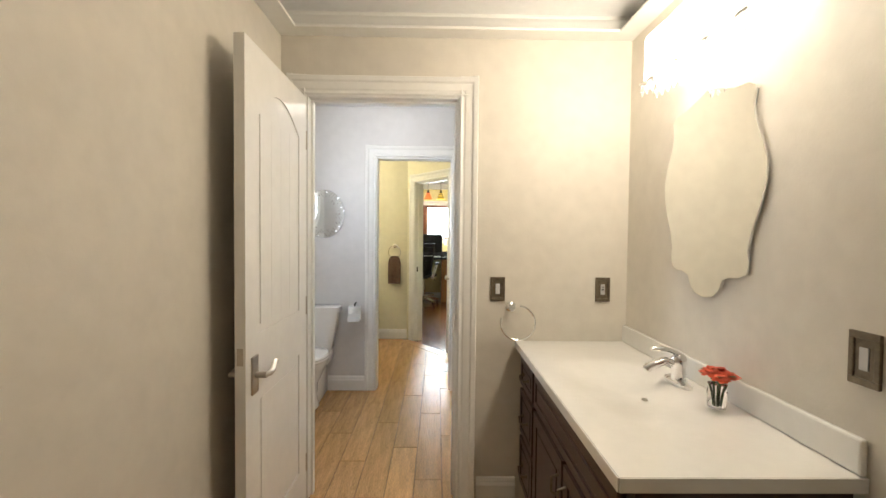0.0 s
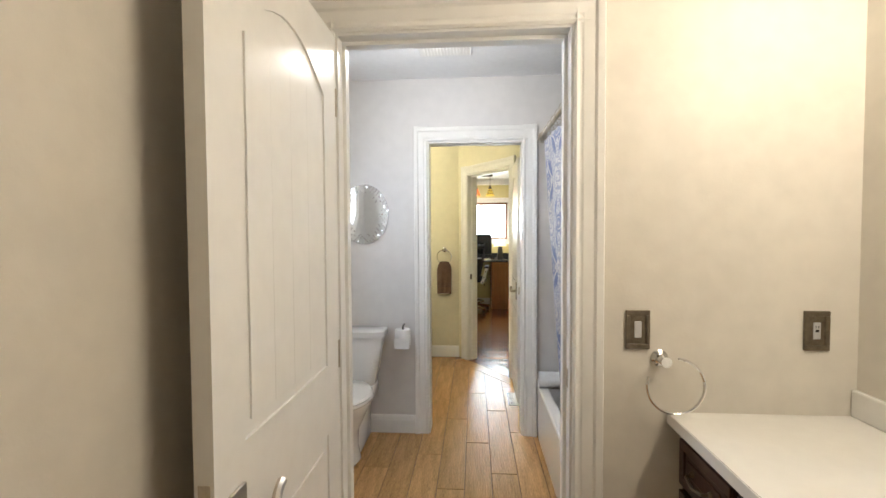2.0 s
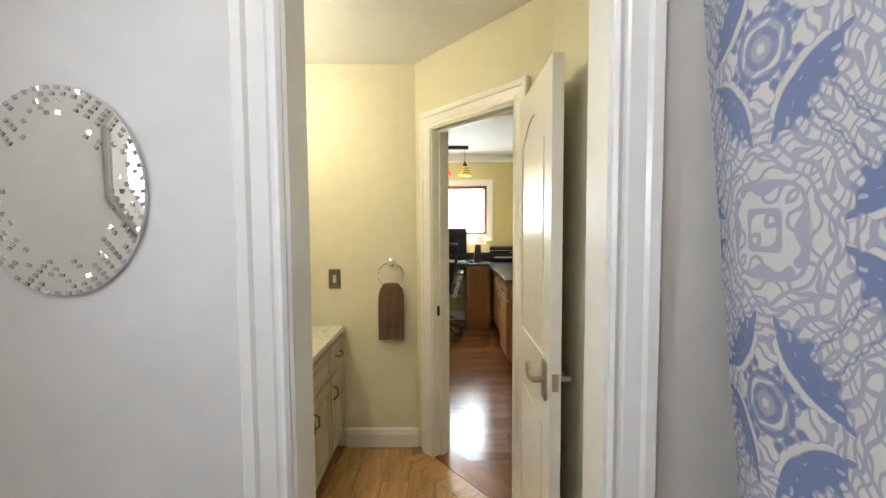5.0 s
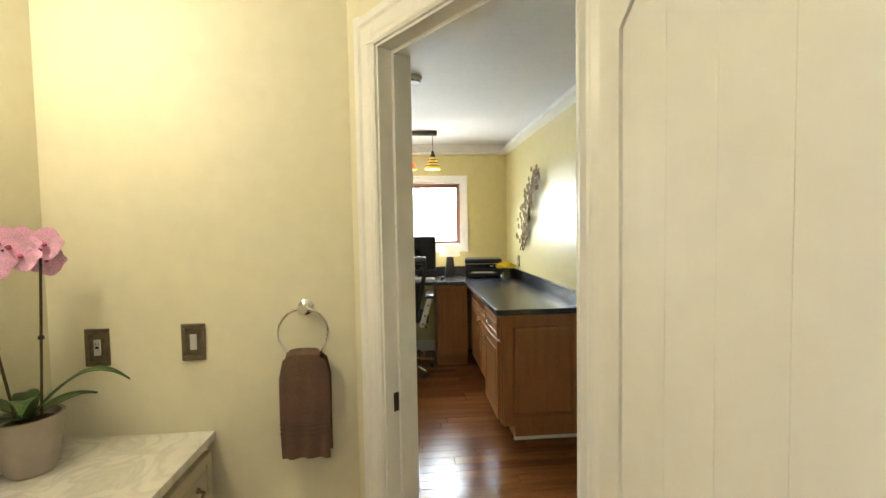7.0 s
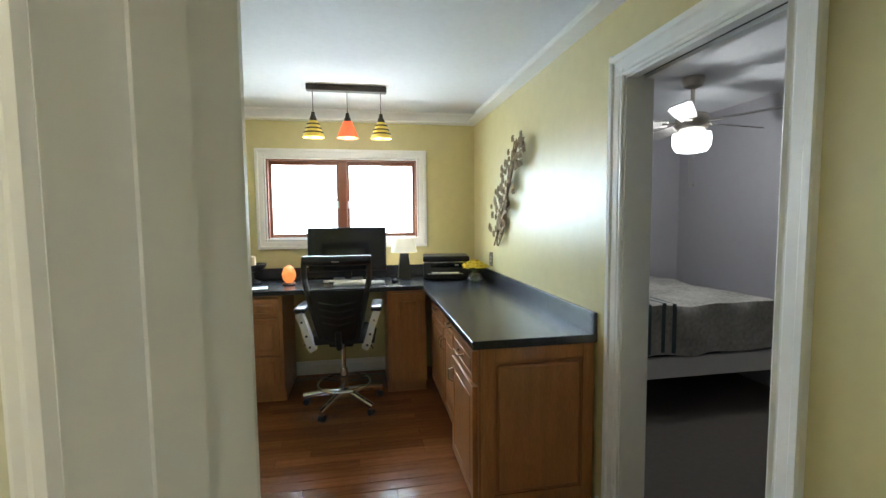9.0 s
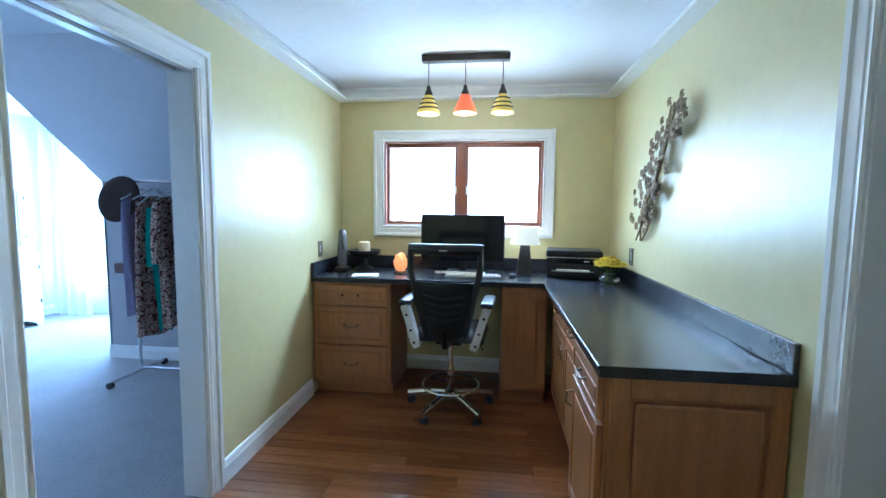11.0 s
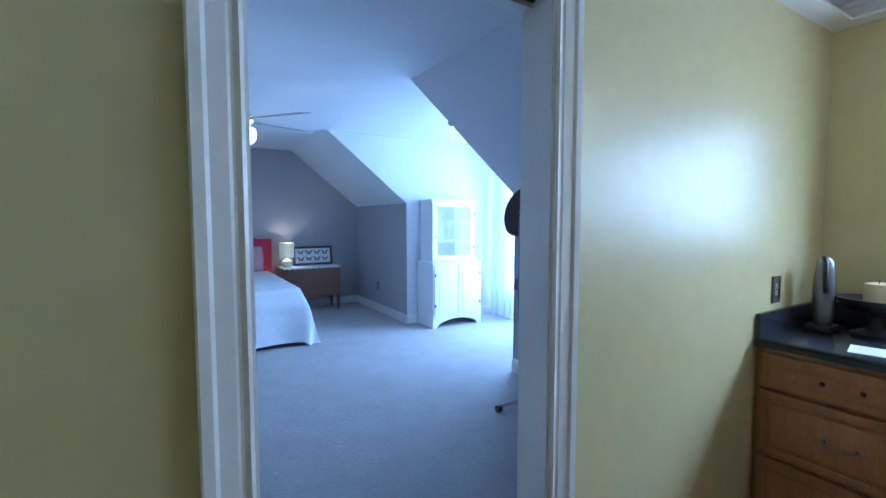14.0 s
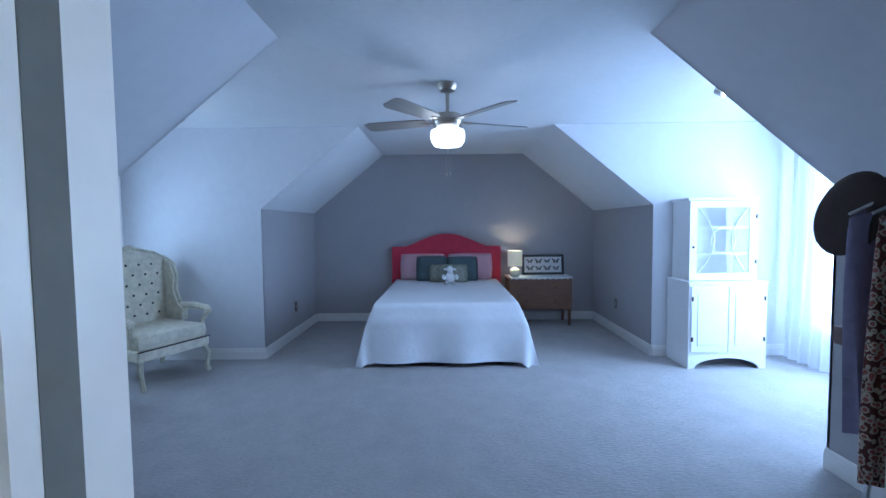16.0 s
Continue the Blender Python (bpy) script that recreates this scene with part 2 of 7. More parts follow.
def damask(name, ground, figure, pu=0.54, pv=0.53, along="Y"):
    """Woven damask: lacy star medallions on a diamond lattice, with scrolls round small lozenges."""
    m = mat(name, ground, 0.8)
    N, L = m.node_tree.nodes, m.node_tree.links
    tc, sep = N.new("ShaderNodeTexCoord"), N.new("ShaderNodeSeparateXYZ")
    nz = N.new("ShaderNodeTexNoise")
    nz.inputs["Scale"].default_value = 160
    L.new(tc.outputs["Object"], nz.inputs["Vector"])
    L.new(tc.outputs["Object"], sep.inputs[0])

    def op(kind, *args):
        n = N.new("ShaderNodeMath")
        n.operation = kind
        for i, v in enumerate(args):
            if isinstance(v, (int, float)):
                n.inputs[i].default_value = v
            else:
                L.new(v, n.inputs[i])
        return n.outputs[0]

    def band(v, centre, half, soft=0.04):
        """1 where v lies within half of centre, fading over soft."""
        n = N.new("ShaderNodeMapRange")
        n.inputs[1].default_value, n.inputs[2].default_value = half, half + soft
        n.inputs[3].default_value, n.inputs[4].default_value = 1, 0
        L.new(op("ABSOLUTE", op("SUBTRACT", v, centre)), n.inputs[0])
        return n.outputs[0]

    u = op("MULTIPLY", op("SUBTRACT", sep.outputs[along], 2.8), 2 * math.pi / pu)
    v = op("MULTIPLY", op("SUBTRACT", sep.outputs["Z"], 1.45), 2 * math.pi / pv)
    cu, cv = op("COSINE", u), op("COSINE", v)
    s, q = op("ABSOLUTE", op("ADD", cu, cv)), op("ABSOLUTE", op("SUBTRACT", cu, cv))
    p = op("ABSOLUTE", op("MULTIPLY", op("SINE", u), op("SINE", v)))
    lace = op("MULTIPLY", op("COSINE", op("MULTIPLY", u, 14)), op("COSINE", op("MULTIPLY", v, 14)))
    petal = op("MULTIPLY", op("COSINE", op("MULTIPLY", u, 5)), op("COSINE", op("MULTIPLY", v, 5)))
    # ground shows in four leaf shapes round each lozenge, between the medallions' tips
    inner = N.new("ShaderNodeMapRange")
    inner.inputs[1].default_value, inner.inputs[2].default_value = 0.15, 0.2
    L.new(op("ADD", p, op("ADD", op("MULTIPLY", lace, 0.06), op("MULTIPLY", petal, 0.03))), inner.inputs[0])
    outer = N.new("ShaderNodeMapRange")
    outer.inputs[1].default_value, outer.inputs[2].default_value = 0.95, 1.05
    L.new(op("ADD", q, op("ADD", op("MULTIPLY", lace, 0.16), op("MULTIPLY", petal, 0.14))), outer.inputs[0])
    open_ground = op("MULTIPLY", inner.outputs[0], outer.outputs[0])
    body = op("SUBTRACT", 1, open_ground)
    # engraved lines inside the medallions: echoing outlines, petals and curls
    echo = op("SINE", op("ADD", op("MULTIPLY", s, 22.0), op("MULTIPLY", petal, 3.0)))
    curl = op("SINE", op("ADD", op("MULTIPLY", q, 26.0), op("MULTIPLY", op("MULTIPLY", op("SINE", op("MULTIPLY", u, 8)), op("SINE", op("MULTIPLY", v, 8))), 3.4)))
    lines = op("MAXIMUM", band(echo, -1.0, 0.34, 0.4), band(curl, -1.0, 0.3, 0.4))
    gap = op("MULTIPLY", band(op("ADD", s, op("MULTIPLY", lace, 0.1)), 0.3, 0.03, 0.04), band(q, 0.0, 0.9, 0.2))
    body = op("MULTIPLY", body, op("SUBTRACT", 1, op("MULTIPLY", lines, 0.6)))
    body = op("MULTIPLY", body, op("SUBTRACT", 1, op("MULTIPLY", gap, 0.75)))
    scroll = op("MULTIPLY", open_ground, band(op("ADD", p, op("MULTIPLY", s, 0.16)), 0.3, 0.035, 0.03))
    dots = op("MULTIPLY", op("MULTIPLY", open_ground, band(p, 0.47, 0.02, 0.02)), band(lace, 1.0, 0.6, 0.2))
    tot = op("MAXIMUM", op("MAXIMUM", body, scroll), op("MULTIPLY", dots, 0.6))
    ring_gap = op("MAXIMUM", band(q, 1.86, 0.02, 0.02), band(q, 1.955, 0.014, 0.012))
    tot = op("MULTIPLY", tot, op("SUBTRACT", 1, op("MULTIPLY", ring_gap, 0.85)))
    tot = op("MULTIPLY", tot, op("ADD", 0.82, op("MULTIPLY", nz.outputs["Fac"], 0.3)))
    mx = N.new("ShaderNodeMix")
    mx.data_type = "RGBA"
    L.new(tot, mx.inputs[0])
    mx.inputs[6].default_value, mx.inputs[7].default_value = (*ground, 1), (*figure, 1)
    L.new(mx.outputs[2], N["Principled BSDF"].inputs["Base Color"])
    bp = N.new("ShaderNodeBump")
    bp.inputs["Strength"].default_value, bp.inputs["Distance"].default_value = 0.5, 0.002
    L.new(tot, bp.inputs["Height"]); L.new(bp.outputs[0], N["Principled BSDF"].inputs["Normal"])
    return m


CARPET, MARBLE = carpet(), marble()
CURTAIN = damask("blue_white_damask", (0.135, 0.17, 0.31), (0.52, 0.505, 0.5))

# ---- mesh helpers ----
def bx(bm, x0, x1, y0, y1, z0, z1, bevel=0.0):
    m = Matrix.LocRotScale(((x0 + x1) / 2, (y0 + y1) / 2, (z0 + z1) / 2), None, (abs(x1 - x0), abs(y1 - y0), abs(z1 - z0)))
    r = bmesh.ops.create_cube(bm, size=1, matrix=m)
    if bevel:
        es = list({e for v in r["verts"] for e in v.link_edges})
        bmesh.ops.bevel(bm, geom=es, offset=bevel, segments=2, profile=0.5, affect="EDGES")
    return bm


def cyl(bm, a, b, r0, r1=None, n=14):
    a, b = Vector(a), Vector(b)
    d = b - a
    m = Matrix.Translation((a + b) / 2) @ d.to_track_quat("Z", "Y").to_matrix().to_4x4()
    bmesh.ops.create_cone(bm, cap_ends=True, segments=n, radius1=r0, radius2=r0 if r1 is None else r1, depth=d.length, matrix=m)
    return bm


def lathe(bm, prof, c=(0, 0, 0), n=24, sx=1.0, sy=1.0):
    """Turns (radius, height) pairs round the upright axis through c."""
    rings = [[bm.verts.new((c[0] + r * sx * math.cos(2 * math.pi * i / n), c[1] + r * sy * math.sin(2 * math.pi * i / n), c[2] + z)) for i in range(n)] for r, z in prof]
    for a, b in zip(rings, rings[1:]):
        for i in range(n):
            bm.faces.new((a[i], a[(i + 1) % n], b[(i + 1) % n], b[i]))
    bm.faces.new(rings[0][::-1])
    bm.faces.new(rings[-1])
    return bm


def prism(bm, pts, axis, a, b):
    """A polygon of (p, q) pairs drawn out along x, y or z from a to b."""
    def at(p, q, s):
        return {"x": (s, p, q), "y": (p, s, q), "z": (p, q, s)}[axis]
    lo, hi = ([bm.verts.new(at(p, q, s)) for p, q in pts] for s in (a, b))
    n = len(pts)
    bm.faces.new(lo[::-1]); bm.faces.new(hi)
    for i in range(n):
        bm.faces.new((lo[i], lo[(i + 1) % n], hi[(i + 1) % n], hi[i]))
    return bm


def tube(bm, pts, r, n=8):
    """A round rod swept along pts, closed to a hoop where the ends meet."""
    pts = [Vector(p) for p in pts]
    loop = (pts[0] - pts[-1]).length < 1e-5
    if loop:
        pts = pts[:-1]
    k = len(pts)
    rings, up = [], None
    for i, p in enumerate(pts):
        a = pts[(i - 1) % k] if loop or i else p
        b = pts[(i + 1) % k] if loop or i < k - 1 else p
        d = (b - a).normalized()
        if up is None:
            up = d.orthogonal().normalized()
        up = (up - d * up.dot(d)).normalized()
        side = d.cross(up)
        rings.append([bm.verts.new(p + (up * math.cos(2 * math.pi * j / n) + side * math.sin(2 * math.pi * j / n)) * r) for j in range(n)])
    for i in range(k if loop else k - 1):
        a, b = rings[i], rings[(i + 1) % k]
        for j in range(n):
            bm.faces.new((a[j], a[(j + 1) % n], b[(j + 1) % n], b[j]))
    if not loop:
        bm.faces.new(rings[0][::-1])
        bm.faces.new(rings[-1])
    return bm


def ball(bm, c, r, s=(1, 1, 1), sub=2):
    bmesh.ops.create_icosphere(bm, subdivisions=sub, radius=r, matrix=Matrix.LocRotScale(c, None, s))
    return bm


def loft(bm, fn, nu, nv):
    """A sheet of nu by nv cells over fn(u, v) in 0..1."""
    g = [[bm.verts.new(fn(i / nu, j / nv)) for j in range(nv + 1)] for i in range(nu + 1)]
    for i in range(nu):
        for j in range(nv):
            bm.faces.new((g[i][j], g[i + 1][j], g[i + 1][j + 1], g[i][j + 1]))
    return bm


def thicken(bm, t):
    bmesh.ops.recalc_face_normals(bm, faces=bm.faces)
    bmesh.ops.solidify(bm, geom=list(bm.faces), thickness=t)
    return bm


def part(name, bm, material, parent=None, label="", smooth=False):
    bmesh.ops.recalc_face_normals(bm, faces=bm.faces)
    me = bpy.data.meshes.new(name)
    if smooth:
        for f in bm.faces:
            f.smooth = True
        for e in bm.edges:
            if len(e.link_faces) == 2 and e.calc_face_angle() > 0.7:
                e.smooth = False
    bm.to_mesh(me)
    bm.free()
    me.materials.append(material)
    ob = new(name, me)
    if parent:
        ob.parent = parent
    if label:
        ob["label"] = label
    return ob


def B():
    return bmesh.new()


def thing(name, label, category, group="", kind=""):
    return tagged(new(name), label, category, group, kind)


def settle(e, x, y, z):
    """Moves a thing's own point to its base and leaves its parts where they are."""
    e.location = (x, y, z)
    for c in e.children:
        c.location = c.location - Vector((x, y, z))
    return e


def structure(name, bm, material, label, category):
    return tagged(part(name, bm, material), label, category, kind="structure")


# ---- walls, floors, ceilings ----
def wall_along(bm, axis, a0, a1, d0, d1, h, holes=()):
    """A wall along x or y from a0 to a1, between d0 and d1 in depth, with holes (start, end, sill, head)."""
    def put(s, e, lo, hi):
        if e - s > 1e-4 and hi - lo > 1e-4:
            bx(bm, s, e, d0, d1, lo, hi) if axis == "x" else bx(bm, d0, d1, s, e, lo, hi)
    s = a0
    for o0, o1, sill, head in sorted(holes):
        put(s, o0, 0, h); put(o0, o1, 0, sill); put(o0, o1, head, h)
        s = o1
    put(s, a1, 0, h)
    return bm


H = 2.45
YA, YB, YB2, YC, YC2 = 1.963, 2.08, 3.56, 3.68, 5.479
D1, D2 = (-0.54, 0.232), (-0.41, 0.248)
W = "painted plaster wall"
structure("wall_vanity_north", wall_along(B(), "x", -0.7, 1.085, YA, YA + 0.058, H, [(*D1, 0, 2.05)]), BEIGE, "beige painted wall round the vanity room door", "wall")
structure("wall_vanity_west", wall_along(B(), "y", -1.7, YA, -0.76, -0.66, H), BEIGE, "beige painted wall behind the open door", "wall")
structure("wall_vanity_east", wall_along(B(), "y", -1.7, YA, 1.085, 1.185, H), BEIGE, "beige painted wall above the vanity", "wall")
structure("wall_vanity_south", wall_along(B(), "x", -0.76, 1.185, -1.8, -1.7, H), BEIGE, "beige painted closing wall", "wall")
structure("wall_toilet_south", wall_along(B(), "x", -1.3, 1.2, YA + 0.06, YB, H, [(*D1, 0, 2.05)]), GREIGE, "pale grey wall of the toilet room", "wall")
structure("wall_toilet_west", wall_along(B(), "y", YB, YB2, -1.32, -1.225, H, [(2.36, 2.94, 1.39, 1.97)]), GREIGE, "pale grey wall beside the toilet", "wall")
structure("wall_toilet_east", wall_along(B(), "y", YB, YB2, 1.1, 1.2, H), GREIGE, "pale grey wall behind the bath", "wall")
structure("wall_toilet_north", wall_along(B(), "x", -1.32, 1.2, YB2, YB2 + 0.058, H, [(*D2, 0, 2.03)]), GREIGE, "pale grey wall behind the toilet", "wall")
structure("wall_bath_south", wall_along(B(), "x", -1.34, 0.48, YB2 + 0.06, YC, H, [(*D2, 0, 2.03)]), CREAM, "cream wall of the second vanity room", "wall")
structure("wall_bath_west", wall_along(B(), "y", YC, YC2, -1.34, -1.24, H), CREAM, "cream wall behind the gilt mirror", "wall")
structure("wall_bath_north", wall_along(B(), "x", -1.34, -0.262, YC2, YC2 + 0.058, H), CREAM, "cream wall with a towel ring", "wall")
structure("wall_bath_east", wall_along(B(), "y", YC, 4.62, 0.38, 0.48, H), CREAM, "cream wall behind the open door", "wall")
# the slanted wall between the second vanity room and the office
DG = pose(-0.262, YC2, 0, 0, 0, math.degrees(math.atan2(-0.804, 0.595)))
DL = 1.08
DO = (0.165, 0.865)
w = structure("wall_slanted_bath", wall_along(B(), "x", 0, DL, 0, 0.058, H, [(*DO, 0, 2.03)]), CREAM, "cream slanted wall with a doorway", "wall")
w.matrix_basis = DG
w = structure("wall_slanted_office", wall_along(B(), "x", -0.1, DL + 0.1, 0.06, 0.118, H, [(*DO, 0, 2.03)]), YELLOW, "yellow slanted wall with a doorway", "wall")
w.matrix_basis = DG
XL, XR, YO = -1.2, 1.115, 9.207
BD, GD = (6.518, 7.32), (5.98, 6.7)
WIN = (-0.81, 0.555, 1.27, 2.0)
structure("wall_office_south", wall_along(B(), "x", -1.26, -0.19, YC2 + 0.06, YC2 + 0.12, H), YELLOW, "yellow wall", "wall")
structure("wall_office_nook", wall_along(B(), "x", 0.44, 1.2, 4.6, 4.66, H), YELLOW, "yellow wall", "wall")
structure("wall_office_west", wall_along(B(), "y", YC2 + 0.06, YO, XL - 0.058, XL, H, [(*BD, 0, 2.04)]), YELLOW, "yellow wall with a pocket doorway", "wall")
structure("wall_office_east", wall_along(B(), "y", 4.66, YO, XR, XR + 0.058, H, [(*GD, 0, 2.04)]), YELLOW, "yellow wall with a metal wall sculpture", "wall")
structure("wall_office_north", wall_along(B(), "x", XL - 0.1, XR + 0.1, YO, YO + 0.15, H, [WIN]), YELLOW, "yellow wall round a wide window", "wall")
# bedroom under the roof
XN, XG, ZC, KN, KH, EDGE, MID = -1.32, -7.5, 2.5, 2.1, 1.64, 1.04, 6.965
DX0, DX1, DY = -3.4, -5.6, 3.6
sec = [(MID - KN, 0), (MID + KN, 0), (MID + KN, KH), (MID + EDGE, ZC), (MID - EDGE, ZC), (MID - KN, KH)]
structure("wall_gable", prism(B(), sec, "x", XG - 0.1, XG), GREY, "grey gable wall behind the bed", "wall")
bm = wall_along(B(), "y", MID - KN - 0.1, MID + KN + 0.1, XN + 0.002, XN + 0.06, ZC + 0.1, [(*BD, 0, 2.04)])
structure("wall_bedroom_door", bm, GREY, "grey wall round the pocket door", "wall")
for s, side in ((1, "east"), (-1, "west")):
    def yy(d):
        return MID + s * d
    for x0, x1, nm in ((XN, DX0 + 0.004, "near"), (DX1 - 0.004, XG, "far")):
        bm = B()
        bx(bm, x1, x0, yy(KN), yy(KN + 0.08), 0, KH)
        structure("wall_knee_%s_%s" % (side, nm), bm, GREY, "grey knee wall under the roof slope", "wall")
        sl = [(yy(KN), KH), (yy(EDGE), ZC), (yy(EDGE), ZC + 0.1), (yy(KN + 0.08), KH + 0.05)]
        # near slopes take the darker lavender tone, far slopes the lighter ceiling tone
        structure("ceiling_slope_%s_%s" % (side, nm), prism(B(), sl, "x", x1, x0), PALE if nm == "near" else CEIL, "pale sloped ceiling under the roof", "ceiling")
        ck = [(yy(EDGE), ZC), (yy(KN), KH), (yy(KN), 0), (yy(DY), 0), (yy(DY), ZC)]
        d = (DX0, DX0 + 0.02) if nm == "near" else (DX1 - 0.02, DX1)
        # the cheek stops where the knee wall begins, and lies flush above it
        structure("wall_cheek_%s_%s" % (side, nm), prism(B(), ck, "x", *d), PALE, "pale lavender dormer cheek wall", "wall")
    hole = [(DX1 + 0.25, DX0 - 0.25, 0.35, 2.25)] if s > 0 else [(-5.1, -3.85, 0.65, 1.95)]
    y0, y1 = sorted((yy(DY), yy(DY + 0.12)))
    structure("wall_dormer_%s" % side, wall_along(B(), "x", DX1 - 0.05, DX0 + 0.05, y0, y1, ZC, hole), PALE, "pale lavender dormer wall round a window", "wall")
structure("ceiling_bedroom", bx(B(), XG - 0.1, XN + 0.06, MID - EDGE, MID + EDGE, ZC + 0.001, ZC + 0.1), CEIL, "white flat bedroom ceiling", "ceiling")
for s, side in ((1, "east"), (-1, "west")):
    y0, y1 = sorted((MID + s * EDGE, MID + s * (DY + 0.1)))
    structure("ceiling_dormer_%s" % side, bx(B(), DX1, DX0, y0, y1, ZC + 0.002, ZC + 0.1), CEIL, "white dormer ceiling", "ceiling")
structure("ceiling_vanity", bx(B(), -0.76, 1.185, -1.8, YA + 0.058, H, H + 0.1), CEIL, "white ceiling", "ceiling")
structure("ceiling_toilet", bx(B(), -1.32, 1.2, YA + 0.06, YB2 + 0.058, H, H + 0.1), CEIL, "white ceiling", "ceiling")
structure("ceiling_bath", prism(B(), [(-1.34, YB2 + 0.06), (0.48, YB2 + 0.06), (0.48, 4.55), (-0.2, YC2 + 0.06), (-1.34, YC2 + 0.06)], "z", H, H + 0.1), CEIL, "white ceiling", "ceiling")
structure("ceiling_office", prism(B(), [(-1.26, YC2 + 0.06), (-0.2, YC2 + 0.06), (0.48, 4.56), (1.17, 4.56), (1.17, YO + 0.1), (-1.26, YO + 0.1)], "z", H + 0.002, H + 0.1), CEIL, "white ceiling of the office", "ceiling")
# guest room
structure("wall_guest_north", wall_along(B(), "x", XR + 0.06, 3.6, 9.25, 9.35, H), GREY, "grey wall of the guest room", "wall")
structure("wall_guest_south", wall_along(B(), "x", XR + 0.06, 3.6, 4.56, 4.66, H), GREY, "grey wall of the guest room", "wall")
structure("wall_guest_east", wall_along(B(), "y", 4.66, 9.25, 3.4, 3.5, H), GREY, "grey wall of the guest room", "wall")
structure("wall_guest_west", wall_along(B(), "y", 4.66, 9.25, XR + 0.06, XR + 0.118, H, [(*GD, 0, 2.04)]), GREY, "grey wall of the guest room", "wall")
structure("ceiling_guest", bx(B(), XR + 0.06, 3.6, 4.56, 9.35, H, H + 0.1), CEIL, "white ceiling of the guest room", "ceiling")
structure("floor_guest", bx(B(), XR + 0.1, 3.5, 4.6, 9.3, -0.1, 0.0), GUESTC, "brown carpet of the guest room", "carpet")
floor_tile = structure("floor_tile", bx(B(), -1.34, 1.2, -1.8, YC2 + 0.05, -0.1, -0.006), GROUT, "wood-look plank tile floor with tan grout", "floor")
floor_office = structure("floor_office", bx(B(), XL - 0.06, XR + 0.1, 4.56, YO + 0.1, -0.12, -0.01), GAP, "dark cherry hardwood board floor", "floor")
structure("floor_bedroom", bx(B(), XG - 0.1, XL - 0.06, MID - DY - 0.15, MID + DY + 0.15, -0.1, 0.004), CARPET, "grey ribbed bedroom carpet", "carpet")

w = structure("threshold_tile", bx(B(), DO[0] - 0.08, DL, -0.135, -0.002, -0.008, 0.0025), OAKTILE, "wood-look tile strip at the office threshold", "floor")
w.matrix_basis = DG
w = structure("threshold_wood", bx(B(), DO[0] + 0.002, DO[1] - 0.002, 0.0, 0.15, -0.008, 0.004, 0.002), CHERRY, "dark cherry wood threshold in the slanted doorway", "threshold")
w.matrix_basis = DG

# ---- trim ----
CAS = [(0, 0), (0, 0.010), (0.008, 0.016), (0.018, 0.011), (0.024, 0.011), (0.03, 0.014), (0.062, 0.017), (0.07, 0.024), (0.09, 0.026), (0.094, 0.02), (0.094, 0)]
BASEP = [(0, 0), (0.016, 0), (0.016, 0.085), (0.011, 0.1), (0.011, 0.106), (0.006, 0.12), (0, 0.125)]
CROWN = [(0, 0), (0.012, 0), (0.016, -0.012), (0.016, -0.02), (0.045, -0.05), (0.075, -0.088), (0.088, -0.092), (0.1, -0.104), (0.1, -0.116), (0, -0.116)]


def doorway(name, w, t, h, label, m, faces=(1, 1), pocket=False, mouth=False):
    """Lining and casing of an opening: x along the wall from 0 to w, y through it from 0 to t."""
    e = thing(name, label, "doorway", kind="structure")
    bm = B()
    bx(bm, -0.004, 0.014, -0.002, t + 0.002, 0, h); part("jamb", bm, WHITE, e)
    bx(bm := B(), w - 0.014, w + 0.004, -0.002, t + 0.002, 0, h); part("jamb", bm, WHITE, e)
    bm = B()
    if pocket:
        bx(bm, 0.014, w - 0.014, -0.002, t * 0.34, h - 0.018, h + 0.004)
        bx(bm, 0.014, w - 0.014, t * 0.66, t + 0.002, h - 0.018, h + 0.004)
        part("jamb_head", bm, WHITE, e)
        part("pocket_slot", bx(B(), 0.014, w - 0.014, t * 0.34, t * 0.66, h - 0.004, h + 0.004), GAP, e, "dark pocket door track")
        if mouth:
            # flat jamb strip, coloured dark for the shade inside the open slot
            part("pocket_mouth", bx(B(), 0.012, 0.0152, t * 0.2, t * 0.52, 0.005, h - 0.02), mat("pocket_shade_grey", (0.16, 0.165, 0.15), 0.7, var=0.1), e, "grey strip painted for the shade in the pocket door slot")
    else:
        bx(bm, 0.014, w - 0.014, -0.002, t + 0.002, h - 0.014, h + 0.004)
        part("jamb_head", bm, WHITE, e)
        bm = B()
        bx(bm, 0.014, 0.026, t * 0.4, t * 0.7, 0, h - 0.014); bx(bm, w - 0.026, w - 0.014, t * 0.4, t * 0.7, 0, h - 0.014); bx(bm, 0.026, w - 0.026, t * 0.4, t * 0.7, h - 0.026, h - 0.014)
        part("door_stop", bm, WHITE, e)
    for k, f in enumerate(faces):
        if not f:
            continue
        def d(v):
            return -v if k == 0 else t + v
        part("casing_side", prism(B(), [(-p + 0.006, d(q)) for p, q in CAS], "z", 0, h + 0.094), WHITE, e)
        part("casing_side", prism(B(), [(w + p - 0.006, d(q)) for p, q in CAS], "z", 0, h + 0.094), WHITE, e)
        part("casing_head", prism(B(), [(d(q * 1.02), h + p - 0.006) for p, q in CAS], "x", -0.086, w + 0.086), WHITE, e)
    e.matrix_basis = m
    return e


def baseboard(axis, a0, a1, face, sign, mat_=None):
    pts = [(face + sign * p, q) for p, q in BASEP]
    structure("baseboard", prism(B(), pts, axis, a0, a1), mat_ or WHITE, "white moulded baseboard", "baseboard")


